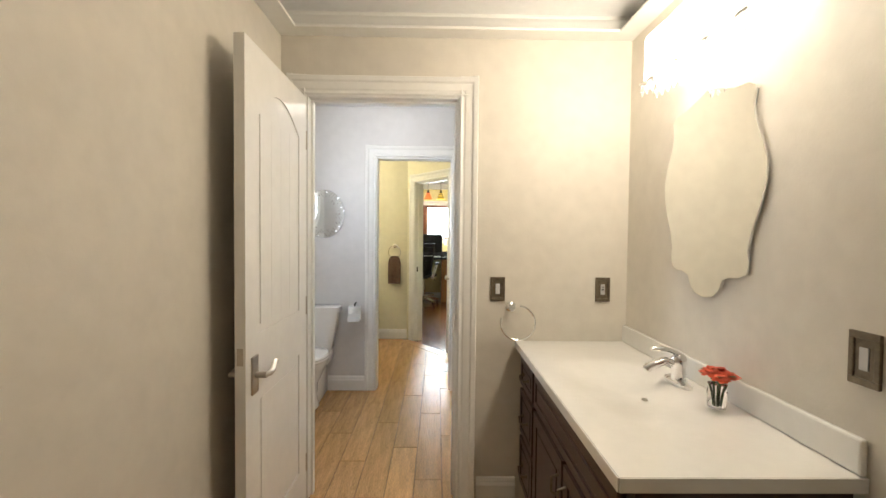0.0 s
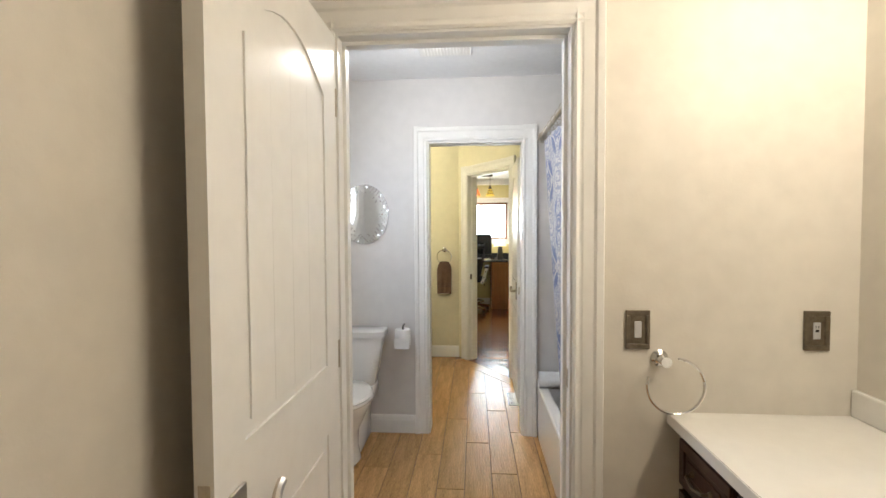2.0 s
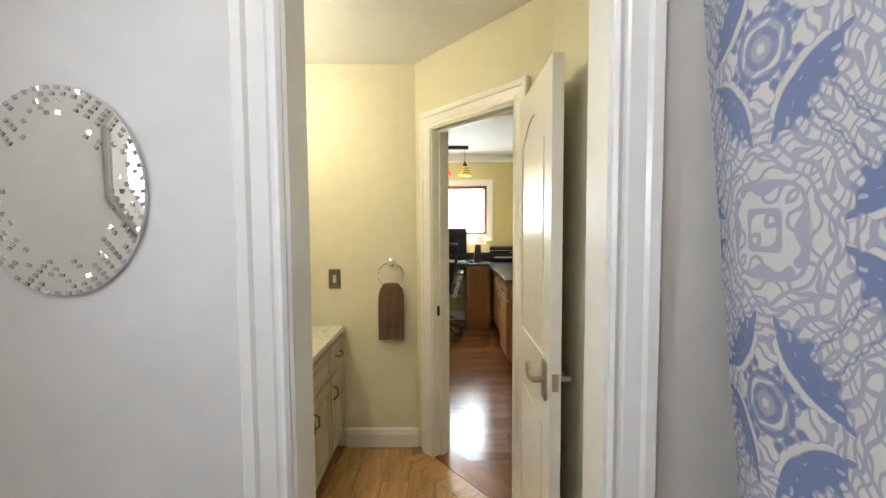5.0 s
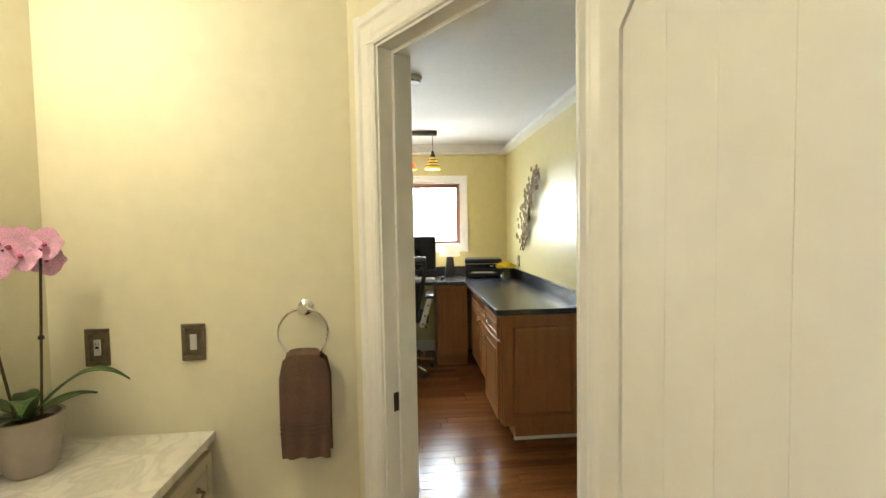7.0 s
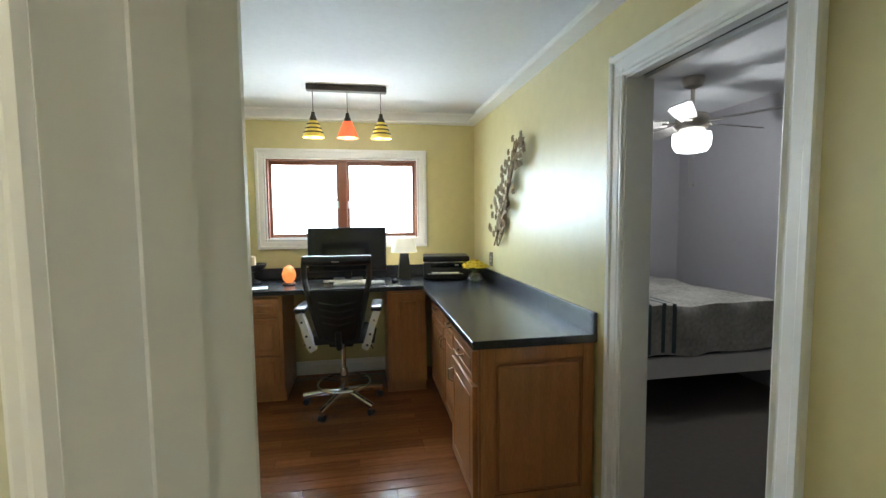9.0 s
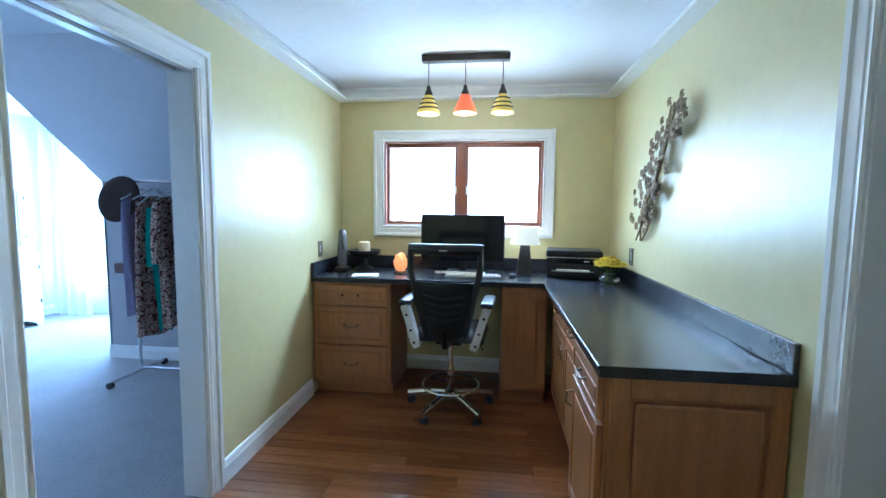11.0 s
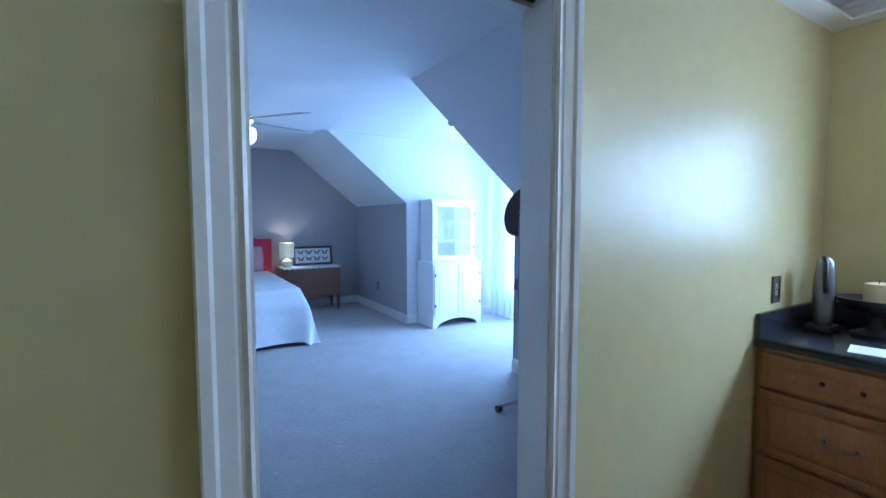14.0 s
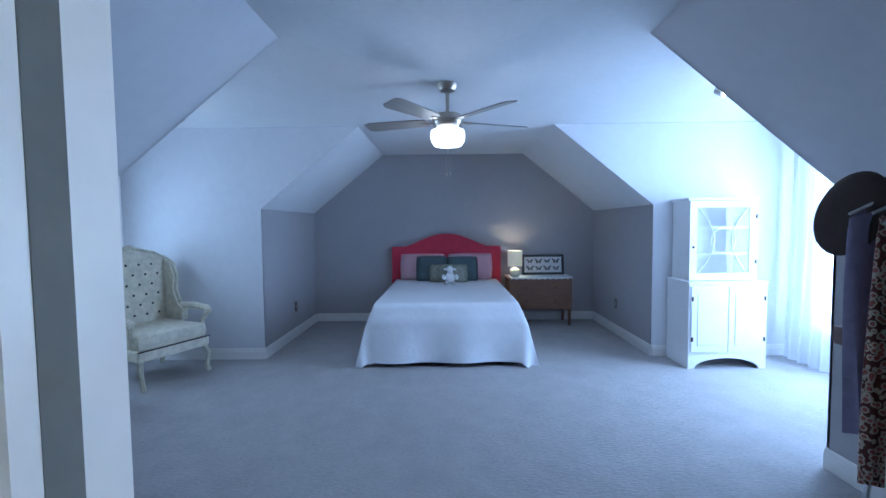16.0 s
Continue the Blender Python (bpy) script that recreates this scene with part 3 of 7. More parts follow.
def crown(axis, a0, a1, face, sign, h=H):
    pts = [(face + sign * p, h + q) for p, q in CROWN]
    structure("crown_moulding", prism(B(), pts, axis, a0, a1), WHITE, "white crown moulding below the ceiling", "crown moulding")


d1 = doorway("door_1", D1[1] - D1[0], YB - YA, 2.05, "white cased doorway with an open panelled door", pose(D1[0], YA, 0))
doorway("door_2", D2[1] - D2[0], YC - YB2, 2.03, "white cased pocket doorway", pose(D2[0], YB2, 0), pocket=True)
d3 = doorway("door_3", DO[1] - DO[0], 0.118, 2.03, "white cased slanted doorway with an open panelled door", DG @ pose(DO[0], 0, 0))
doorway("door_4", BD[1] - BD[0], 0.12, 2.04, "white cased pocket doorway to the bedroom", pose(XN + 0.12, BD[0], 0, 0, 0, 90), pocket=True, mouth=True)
doorway("door_5", GD[1] - GD[0], 0.118, 2.04, "white cased pocket doorway to the guest room", pose(XR, GD[1], 0, 0, 0, -90), pocket=True)
baseboard("x", 0.33, 0.53, YA, -1)
baseboard("y", -1.7, YA, -0.66, 1)
baseboard("x", -1.225, -0.5, YB2, -1)
baseboard("y", YB, YB2, -1.225, 1)
baseboard("x", -0.73, -0.262, YC2, -1)
baseboard("y", BD[1] + 0.09, 8.53, XL, 1)
baseboard("y", YC2 + 0.12, BD[0] - 0.09, XL, 1)
baseboard("y", GD[1] + 0.09, 6.87, XR, -1)
baseboard("x", -0.6, 0.22, YO, -1)
for x0, x1 in ((XN, DX0), (DX1, XG)):
    baseboard("x", x1, x0, MID + KN, -1)
    baseboard("x", x1, x0, MID - KN, 1)
baseboard("y", MID - KN + 0.016, MID + KN - 0.016, XG, 1)
baseboard("y", MID + KN, MID + DY, DX1, 1)
baseboard("y", MID - DY, MID - KN, DX1, 1)
baseboard("y", MID - DY, MID - KN, DX0, -1)
baseboard("x", XR + 0.12, 3.4, 9.25, -1)
crown("x", -0.66, 1.085, YA, -1)
crown("y", -1.7, YA - 0.1, -0.66, 1)
crown("y", -1.7, YA - 0.1, 1.085, -1)
crown("x", XL, XR, YO, -1)
crown("y", YC2 + 0.12, YO - 0.1, XL, 1)
crown("y", 4.66, YO - 0.1, XR, -1)
crown("x", XR + 0.12, 3.4, 9.25, -1)

# ---- doors ----
def leaf(parent, w, h, m, hz=0.92):
    """A moulded two-panel door leaf with a cathedral-arched plank panel; hinge at x = 0."""
    g = part("door_leaf", bx(B(), 0, w, -0.0125, 0.0125, 0.01, h), WHITE, parent, "white moulded two-panel door leaf")
    st = 0.105
    for s in (-1, 1):
        y0, y1 = sorted((s * 0.0125, s * 0.0185))
        bm = B()
        bx(bm, 0, st, y0, y1, 0.01, h); bx(bm, w - st, w, y0, y1, 0.01, h)
        bx(bm, st, w - st, y0, y1, 0.01, 0.2); bx(bm, st, w - st, y0, y1, 0.78, 0.99)
        n = 12
        arch = [(st, h), (st, h - 0.22)] + [(st + (w - 2 * st) * i / n, h - 0.22 + 0.1 * math.sin(math.pi * i / n)) for i in range(1, n)] + [(w - st, h - 0.22), (w - st, h)]
        prism(bm, arch, "y", y0, y1)
        part("stile_and_rail", bm, WHITE, g)
        bw = (w - 2 * st - 0.06) / 4
        for i in range(4):
            x = st + 0.03 + i * bw
            part("plank", bx(B(), x + 0.0002, x + bw - 0.0002, min(s * 0.0125, s * 0.0175), max(s * 0.0125, s * 0.0175), 1.02, h - 0.235, 0.0006), WHITE, g)
        part("panel", bx(B(), st + 0.035, w - st - 0.035, min(s * 0.0125, s * 0.0172), max(s * 0.0125, s * 0.0172), 0.24, 0.74, 0.002), WHITE, g)
        hx = w - 0.065
        bm = B()
        bx(bm, hx - 0.027, hx + 0.027, min(s * 0.0185, s * 0.028), max(s * 0.0185, s * 0.028), hz - 0.068, hz + 0.068, 0.004)
        cyl(bm, (hx, s * 0.024, hz), (hx, s * 0.066, hz), 0.011)
        tube(bm, [(hx, s * 0.058, hz), (hx - 0.03, s * 0.066, hz - 0.003), (hx - 0.06, s * 0.066, hz), (hx - 0.085, s * 0.062, hz + 0.016), (hx - 0.112, s * 0.058, hz + 0.02)], 0.0105)
        part("lever_handle", bm, NICKEL, g, "brushed nickel lever handle", True)
    part("latch_plate", bx(B(), w, w + 0.0015, -0.011, 0.011, 0.9, 0.96), NICKEL, g, "nickel latch plate")
    for z in (0.2, 1.0, 1.82):
        part("hinge", cyl(B(), (-0.004, 0.017, z - 0.045), (-0.004, 0.017, z + 0.045), 0.006), NICKEL, g)
    g.matrix_basis = m
    return g


leaf(d1, 0.695, 2.03, Matrix.Translation((-D1[0], -YA, 0)) @ pose(-0.552, YA - 0.012, 0, 0, 0, -90), 0.85)
leaf(d3, 0.665, 2.0, (DG @ pose(DO[0], 0, 0)).inverted() @ pose(0.283, 4.772, 0, 0, 0, -90.5))
part("strike_plate", bx(B(), 0.0138, 0.0155, 0.028, 0.052, 0.89, 0.95), BRONZE, d3, "dark bronze strike plate")
part("strike_plate", bx(B(), D1[1] - D1[0] - 0.0155, D1[1] - D1[0] - 0.0138, 0.02, 0.045, 0.89, 0.95), NICKEL, d1, "nickel strike plate")


# ---- switches and outlets ----
def wall_plate(x, y, z, rz, kind, material=PEWTER):
    e = thing("light_switch" if kind == "switch" else "power_outlet", "antique pewter framed wall %s plate on the wall" % kind, "switch" if kind == "switch" else "outlet")
    bm = B()
    w, h = 0.074, 0.122
    for a, b_, c, d in ((-w / 2, w / 2, h / 2 - 0.016, h / 2), (-w / 2, w / 2, -h / 2, -h / 2 + 0.016), (-w / 2, -w / 2 + 0.013, -h / 2 + 0.016, h / 2 - 0.016), (w / 2 - 0.013, w / 2, -h / 2 + 0.016, h / 2 - 0.016)):
        bx(bm, a, b_, -0.009, 0, c, d, 0.002)
    part("frame", bm, material, e)
    part("plate", bx(B(), -w / 2 + 0.012, w / 2 - 0.012, -0.005, -0.0005, -h / 2 + 0.015, h / 2 - 0.015), material, e)
    if kind == "switch":
        part("rocker", bx(B(), -0.011, 0.011, -0.0085, -0.004, -0.026, 0.026, 0.002), GREYP, e, "pale rocker")
    else:
        part("socket", bx(B(), -0.011, 0.011, -0.007, -0.004, -0.026, 0.026, 0.002), GREYP, e)
        part("slots", bx(bx(B(), -0.005, -0.003, -0.0074, -0.0068, 0.008, 0.016), 0.003, 0.005, -0.0074, -0.0068, 0.008, 0.016), BLACK, e)
        part("button", bx(B(), -0.005, 0.005, -0.0078, -0.0066, -0.004, 0.004), BLACK, e)
    e.matrix_basis = pose(x, y, z, 0, 0, rz)


wall_plate(0.428, YA, 1.089, 0, "switch")
wall_plate(0.961, YA, 1.09, 0, "outlet")
wall_plate(1.085, 0.716, 1.088, -90, "switch")
wall_plate(-0.79, YC2, 1.107, 0, "switch")
wall_plate(-1.09, YC2, 1.1, 0, "outlet")
wall_plate(XL, 8.72, 1.1, 90, "outlet")
wall_plate(XR, 8.62, 1.1, -90, "outlet")
wall_plate(-6.6, MID + KN, 0.4, 0, "outlet")
wall_plate(-6.6, MID - KN, 0.4, 180, "outlet")


def ring(bm, c, R, r, normal="y", n=28, a0=0.0, a1=360.0):
    pts = []
    for i in range(n + 1):
        a = radians(a0 + (a1 - a0) * i / n)
        u, v = R * math.cos(a), R * math.sin(a)
        pts.append({"y": (c[0] + u, c[1], c[2] + v), "x": (c[0], c[1] + u, c[2] + v), "z": (c[0] + u, c[1] + v, c[2])}[normal])
    return tube(bm, pts, r, 7)


def towel_ring(x, y, z, R, open_=False):
    e = thing("towel_ring", "chrome towel ring fixed to the wall", "towel ring")
    bm = lathe(B(), [(0.026, 0), (0.026, 0.006), (0.014, 0.014), (0.012, 0.045), (0.016, 0.05), (0.016, 0.06)])
    o = part("mount", bm, CHROME, e, smooth=True)
    o.matrix_basis = pose(x, y, z, 90)
    part("ring", ring(B(), (x + (0.03 if open_ else 0), y - 0.052, z - R + 0.004 if not open_ else z - 0.075), R, 0.0045, "y", 32, *((-200, 85) if open_ else (0, 360))), CHROME, e, smooth=True)
    return settle(e, x, y, z)


towel_ring(0.495, YA, 1.0, 0.085, True)
towel_ring(-0.424, YC2, 1.211, 0.08)


def hand_towel():
    e = thing("hand_towel", "brown terry hand towel folded through a chrome ring", "towel")
    def f(u, v):
        a = u * 2 - 1
        wob = 0.006 * math.sin(9 * a + 3 * v) * v
        pinch = 0.068 + 0.012 * min(1, v * 5)
        return (a * pinch + wob * 0.4, -0.018 * (1 - abs(a) ** 3) + wob - 0.006, -v * 0.34 - 0.01 * a * a - 0.014 * a ** 4 * max(0, 1 - 4 * v))
    def g(u, v):
        x, y, z = f(u, v)
        return (x, 0.03 - 0.3 * y, z * 0.97)
    bm = loft(B(), f, 18, 26)
    loft(bm, g, 18, 26)
    loft(bm, lambda u, v: ((u * 2 - 1) * 0.054, -0.022 + 0.054 * v, 0.014 * math.sin(math.pi * v) - 0.01 * (u * 2 - 1) ** 4), 12, 6)
    part("cloth", thicken(bm, 0.006), BROWNT, e, smooth=True)
    for z in (-0.235, -0.25, -0.265):
        part("woven_band", loft(B(), lambda u, v: (f(u, -z / 0.34)[0] * 1.01, f(u, -z / 0.34)[1] - 0.004, z + 0.006 * v), 18, 1), mat("towel_band", (0.1, 0.06, 0.042), 0.7, bump=0.4, bscale=200, var=0.1), e)
    e.matrix_basis = pose(-0.424, YC2 - 0.052, 1.07)


hand_towel()


# ---- cabinets ----
def raised_front(name, parent, x0, x1, z0, z1, y, material, pull="bar", raised=True):
    """A drawer or door front in the plane y, facing -y, with a pull."""
    o = part(name, bx(B(), x0, x1, y - 0.018, y, z0, z1, 0.003), material, parent)
    if raised and z1 - z0 > 0.1:
        bm = B()
        i, t = 0.05 if z1 - z0 > 0.28 else 0.03, 0.006
        bx(bm, x0, x1, y - 0.024, y - 0.017, z1 - i, z1, 0.002); bx(bm, x0, x1, y - 0.024, y - 0.017, z0, z0 + i, 0.002)
        bx(bm, x0, x0 + i, y - 0.024, y - 0.017, z0 + i, z1 - i, 0.002); bx(bm, x1 - i, x1, y - 0.024, y - 0.017, z0 + i, z1 - i, 0.002)
        bx(bm, x0 + i + 0.016, x1 - i - 0.016, y - 0.023, y - 0.017, z0 + i + 0.016, z1 - i - 0.016, 0.004)
        part("moulding", bm, material, o)
    cx, cz = (x0 + x1) / 2, (z0 + z1) / 2
    if pull == "bar":
        bm = tube(B(), [(cx - 0.05, y - 0.02, cz), (cx - 0.045, y - 0.045, cz - 0.004), (cx, y - 0.05, cz - 0.012), (cx + 0.045, y - 0.045, cz - 0.004), (cx + 0.05, y - 0.02, cz)], 0.005)
        ball(bm, (cx - 0.05, y - 0.024, cz), 0.009); ball(bm, (cx + 0.05, y - 0.024, cz), 0.009)
        part("handle", bm, PEWTER, o, "antique pewter bail handle", True)
    elif pull == "knobs":
        for kx in (cx - 0.06, cx + 0.06):
            part("knob", ball(cyl(B(), (kx, y - 0.018, cz), (kx, y - 0.03, cz), 0.005), (kx, y - 0.034, cz), 0.01), BRONZE, o, smooth=True)
    elif pull in ("left", "right"):
        kx = x0 + 0.03 if pull == "left" else x1 - 0.03
        bm = tube(B(), [(kx, y - 0.02, z1 - 0.06), (kx, y - 0.048, z1 - 0.07), (kx, y - 0.05, z1 - 0.12), (kx, y - 0.02, z1 - 0.14)], 0.005)
        part("handle", bm, PEWTER, o, "antique pewter handle", True)
    return o


def cabinet(name, label, w, d, z0, h, material, fronts, m, toe=0.07, side_panel=False, cut=0.0):
    """A cabinet unit facing -y: x 0..w, y 0..d. fronts: (name, x0, x1, z0, z1, pull)."""
    e = thing(name, label, "cabinet")
    bm = B()
    bx(bm, 0, w, 0, d, z0, h - cut, 0.002)
    if cut:
        bx(bm, 0, w, 0, 0.02, h - cut, h); bx(bm, 0, 0.02, 0.02, d, h - cut, h); bx(bm, w - 0.02, w, 0.02, d, h - cut, h)
    bx(bm, 0.0, w, toe, d, 0, z0)
    part("body", bm, material, e)
    if side_panel:
        part("end_panel", bx(bx(bx(bx(bx(B(), -0.008, 0.0, 0.0, 0.05, z0, h), -0.008, 0, d - 0.05, d, z0, h), -0.008, 0, 0.05, d - 0.05, h - 0.06, h), -0.008, 0, 0.05, d - 0.05, z0, z0 + 0.07), -0.006, 0, 0.07, d - 0.07, z0 + 0.09, h - 0.08, 0.004), material, e)
        part("shoe_moulding", bx(B(), -0.014, 0, toe, d, 0, 0.02), WHITE, e, "white shoe moulding")
    for f in fronts:
        raised_front(f[0], e, f[1], f[2], f[3], f[4], -0.001, material, f[5])
    e.matrix_basis = m
    return e


# vanity room: dark cabinet with white one-piece top
cabinet("vanity_cabinet", "dark wood vanity cabinet with panelled doors", 1.24, 0.5, 0.1, 0.79, DARKW,
        [("drawer", 0.03, 0.3, 0.62, 0.76, "bar"), ("drawer", 0.03, 0.3, 0.38, 0.6, "bar"), ("drawer", 0.03, 0.3, 0.13, 0.36, "bar"), ("drawer_front", 0.33, 1.2, 0.62, 0.76, ""), ("door", 0.33, 0.755, 0.13, 0.6, "right"), ("door", 0.775, 1.2, 0.13, 0.6, "left")],
        pose(0.57, YA - 0.005, 0, 0, 0, -90))


def vanity_top():
    e = thing("countertop", "white cultured marble vanity top with moulded basin", "vanity top")
    x0, x1, y0, y1, z = 0.525, 1.083, 0.7, 1.961, 0.826
    def f(u, v):
        x, y = x0 + (x1 - x0) * u, y0 + (y1 - y0) * v
        r = (abs((x - 0.79) / 0.235) ** 3 + abs((y - 1.29) / 0.36) ** 3) ** (1 / 3)
        return (x, y, z - 0.032 * (max(0, 1 - r * r) ** 2 if r < 1 else 0))
    bm = loft(B(), f, 44, 70)
    part("basin_top", bm, SOLID, e, smooth=True)
    bm = B()
    bx(bm, x0 - 0.004, x0, y0, y1, z - 0.034, z, 0.0015); bx(bm, x0, x1, y0 - 0.004, y0, z - 0.034, z, 0.0015)
    part("edge", bm, SOLID, e)
    bm = bx(B(), x1 - 0.018, x1, y0, y1, z + 0.0005, z + 0.085, 0.006)
    part("backsplash", bm, SOLID, e)
    part("drain", lathe(B(), [(0.02, 0), (0.022, 0.003), (0.012, 0.004)], (0.85, 1.235, z - 0.0315)), CHROME, e, smooth=True)
    settle(e, 0.8, 1.3, 0.79)


vanity_top()


def faucet(x, y, z, s=1.0, rz=0, arc=False):
    e = thing("faucet", "chrome high-arc basin faucet" if arc else "chrome centre-set faucet with a single top lever", "faucet")
    bm = B()
    lathe(bm, [(0.03, 0), (0.03, 0.012), (0.022, 0.02)], (0, 0, 0), 20, 1, 2.6)
    part("base", bm, CHROME, e, smooth=True)
    if arc:
        pts = [(0, 0, 0.01), (0, 0, 0.1)] + [(-0.06 + 0.06 * math.cos(radians(a)), 0, 0.1 + 0.07 * math.sin(radians(a))) for a in range(20, 190, 17)] + [(-0.125, 0, 0.06)]
        part("spout", tube(B(), pts, 0.012, 10), CHROME, e, smooth=True)
    else:
        part("spout", tube(B(), [(0, 0, 0.01), (-0.01, 0, 0.07), (-0.05, 0, 0.085), (-0.11, 0, 0.062), (-0.118, 0, 0.05)], 0.015, 10), CHROME, e, smooth=True)
    if arc:
        for sy in (-0.052, 0.052):
            bm = cyl(B(), (0, sy, 0.015), (0, sy, 0.06), 0.018, 0.014)
            tube(bm, [(0, sy, 0.062), (-0.03, sy * 1.3, 0.075), (-0.07, sy * 1.5, 0.08)], 0.007)
            part("lever", bm, CHROME, e, smooth=True)
    else:
        part("valve_body", lathe(B(), [(0.026, 0.012), (0.024, 0.06), (0.027, 0.075), (0.027, 0.095), (0.018, 0.106), (0.006, 0.108)]), CHROME, e, smooth=True)
        bm = loft(B(), lambda u, v: (0.02 - 0.12 * u, (v - 0.5) * (0.036 - 0.014 * u), 0.106 + 0.03 * u + 0.012 * math.sin(math.pi * u) - 0.012 * (2 * v - 1) ** 2), 10, 6)
        part("lever", thicken(bm, 0.007), CHROME, e, smooth=True)
    e.matrix_basis = pose(x, y, z, 0, 0, rz)


faucet(1.0, 1.32, 0.8265)


def flower_head(bm, c, r, petals, rng, cup=0.4):
    """Layered curved petals round c."""
    for k in range(petals):
        a = k * 2.4
        rr = r * (0.35 + 0.65 * k / petals)
        tip = Vector((math.cos(a) * rr, math.sin(a) * rr, r * cup * (1 - 1.3 * k / petals) + rng.uniform(-0.1, 0.1) * r))
        side = Vector((-math.sin(a), math.cos(a), 0)) * r * 0.32
        c_ = Vector(c)
        m1 = c_ + tip * 0.6 + Vector((0, 0, r * 0.1))
        v = [bm.verts.new(p) for p in (c_, m1 - side, c_ + tip - side * 0.6, c_ + tip * 1.05, c_ + tip + side * 0.6, m1 + side)]
        bm.faces.new(v)
    return bm


def bouquet(x, y, z, material, label, blooms, spread, height, vase_r, squat=False):
    rng = random.Random(5)
    e = thing("flower_vase", label, "vase")
    h = 0.075 if not squat else 0.07
    prof = [(vase_r * 0.9, 0), (vase_r, 0.01), (vase_r, h * 0.7), (vase_r * 0.88, h * 0.85), (vase_r, h)] if not squat else [(vase_r * 0.6, 0), (vase_r, h * 0.35), (vase_r * 0.9, h * 0.65), (vase_r * 0.55, h * 0.9), (vase_r * 0.65, h)]
    part("glass_jar", lathe(B(), prof), GLASS, e, "clear glass jar", True)
    for i in range(blooms):
        a, r = i * 2.4, spread * math.sqrt((i + 0.4) / blooms)
        top = (r * math.cos(a), r * math.sin(a), height - r * 0.5 + rng.uniform(-0.008, 0.008))
        part("stem", tube(B(), [(0.2 * top[0], 0.2 * top[1], 0.008), (0.4 * top[0], 0.4 * top[1], h), top], 0.002, 5), GREEN, e)
        part("bloom", flower_head(B(), top, 0.03 if not squat else 0.05, 30, rng), material, e, smooth=True)
    for i in range(6):
        a = i * 1.05
        part("leaf", loft(B(), lambda u, v: ((0.012 + 0.045 * u) * math.cos(a) - (v - 0.5) * 0.02 * math.sin(math.pi * u) * math.sin(a), (0.012 + 0.045 * u) * math.sin(a) + (v - 0.5) * 0.02 * math.sin(math.pi * u) * math.cos(a), h + 0.015 + 0.02 * math.sin(2 * u)), 6, 2), GREEN, e, smooth=True)
    e.matrix_basis = pose(x, y, z)


bouquet(1.0, 1.1, 0.827, CORAL, "coral carnations in a small glass jar on the vanity", 9, 0.045, 0.115, 0.028)


def vanity_light(label, w, n, m):
    e = thing("vanity_light", label, "wall lamp")
    part("back_plate", bx(B(), -w / 2, w / 2, -0.03, 0, 0.03, 0.12, 0.006), CHROME, e)
    for i in range(n):
        x = -w / 2 + w * (i + 0.5) / n
        part("arm", tube(B(), [(x, -0.02, 0.08), (x, -0.1, 0.09), (x, -0.13, 0.075)], 0.008), CHROME, e, smooth=True)
        bm = B()
        k = 20
        prof = [(0.03, 0.07), (0.05, 0.03), (0.07, -0.03), (0.082, -0.075)]
        rings = [[bm.verts.new((x + r * math.cos(2 * math.pi * j / k), -0.13 + r * math.sin(2 * math.pi * j / k), z + (0.008 * math.cos(6 * math.pi * j / k * 2) if z < -0.05 else 0))) for j in range(k)] for r, z in prof]
        for a, b_ in zip(rings, rings[1:]):
            for j in range(k):
                bm.faces.new((a[j], a[(j + 1) % k], b_[(j + 1) % k], b_[j]))
        part("glass_shade", bm, BULBM, e, "glowing scalloped glass shade", True).visible_shadow = False
    e.matrix_basis = m


def crystal_bar(w, m):
    """A chrome back bar with a long glowing glass trough, and crystal drops hanging in two rows."""
    e = thing("vanity_light", "chrome vanity bar light with glowing glass and hanging crystal drops", "wall lamp")
    part("back_plate", bx(B(), -w / 2, w / 2, -0.03, 0, 0.0, 0.1, 0.006), CHROME, e)
    n = 4
    for i in range(n):
        x0 = -w / 2 + w * i / n
        part("glass_shade", bx(B(), x0 + 0.004, x0 + w / n - 0.004, -0.15, -0.035, -0.03, 0.15, 0.012), BULBM, e, "glowing pressed glass block").visible_shadow = False
    part("rail", bx(bx(B(), -w / 2 - 0.01, w / 2 + 0.01, -0.157, -0.151, -0.038, -0.028), -w / 2 - 0.01, w / 2 + 0.01, -0.04, -0.034, -0.038, -0.028), CHROME, e)
    drop = None
    for y in (-0.154, -0.095):
        for i in range(17):
            x = -w / 2 + 0.012 + (w - 0.024) * i / 16
            if drop is None:
                drop = part("crystal_drop", lathe(B(), [(0.002, 0), (0.011, -0.016), (0.008, -0.03), (0.001, -0.052)], n=6), GLASS, e, "faceted clear crystal drop")
            o = drop if i == 0 and y < -0.15 else new("crystal_drop", drop.data)
            o.parent = e
            o.location = (x, y, -0.037)
            o.visible_shadow = False
    e.matrix_basis = m


crystal_bar(0.68, pose(1.085, 1.18, 2.0, 0, 0, -90))
vanity_light("chrome vanity light with glowing glass shades above the gilt mirror", 0.9, 3, pose(-1.24, 4.7, 2.22, 0, 0, 90))


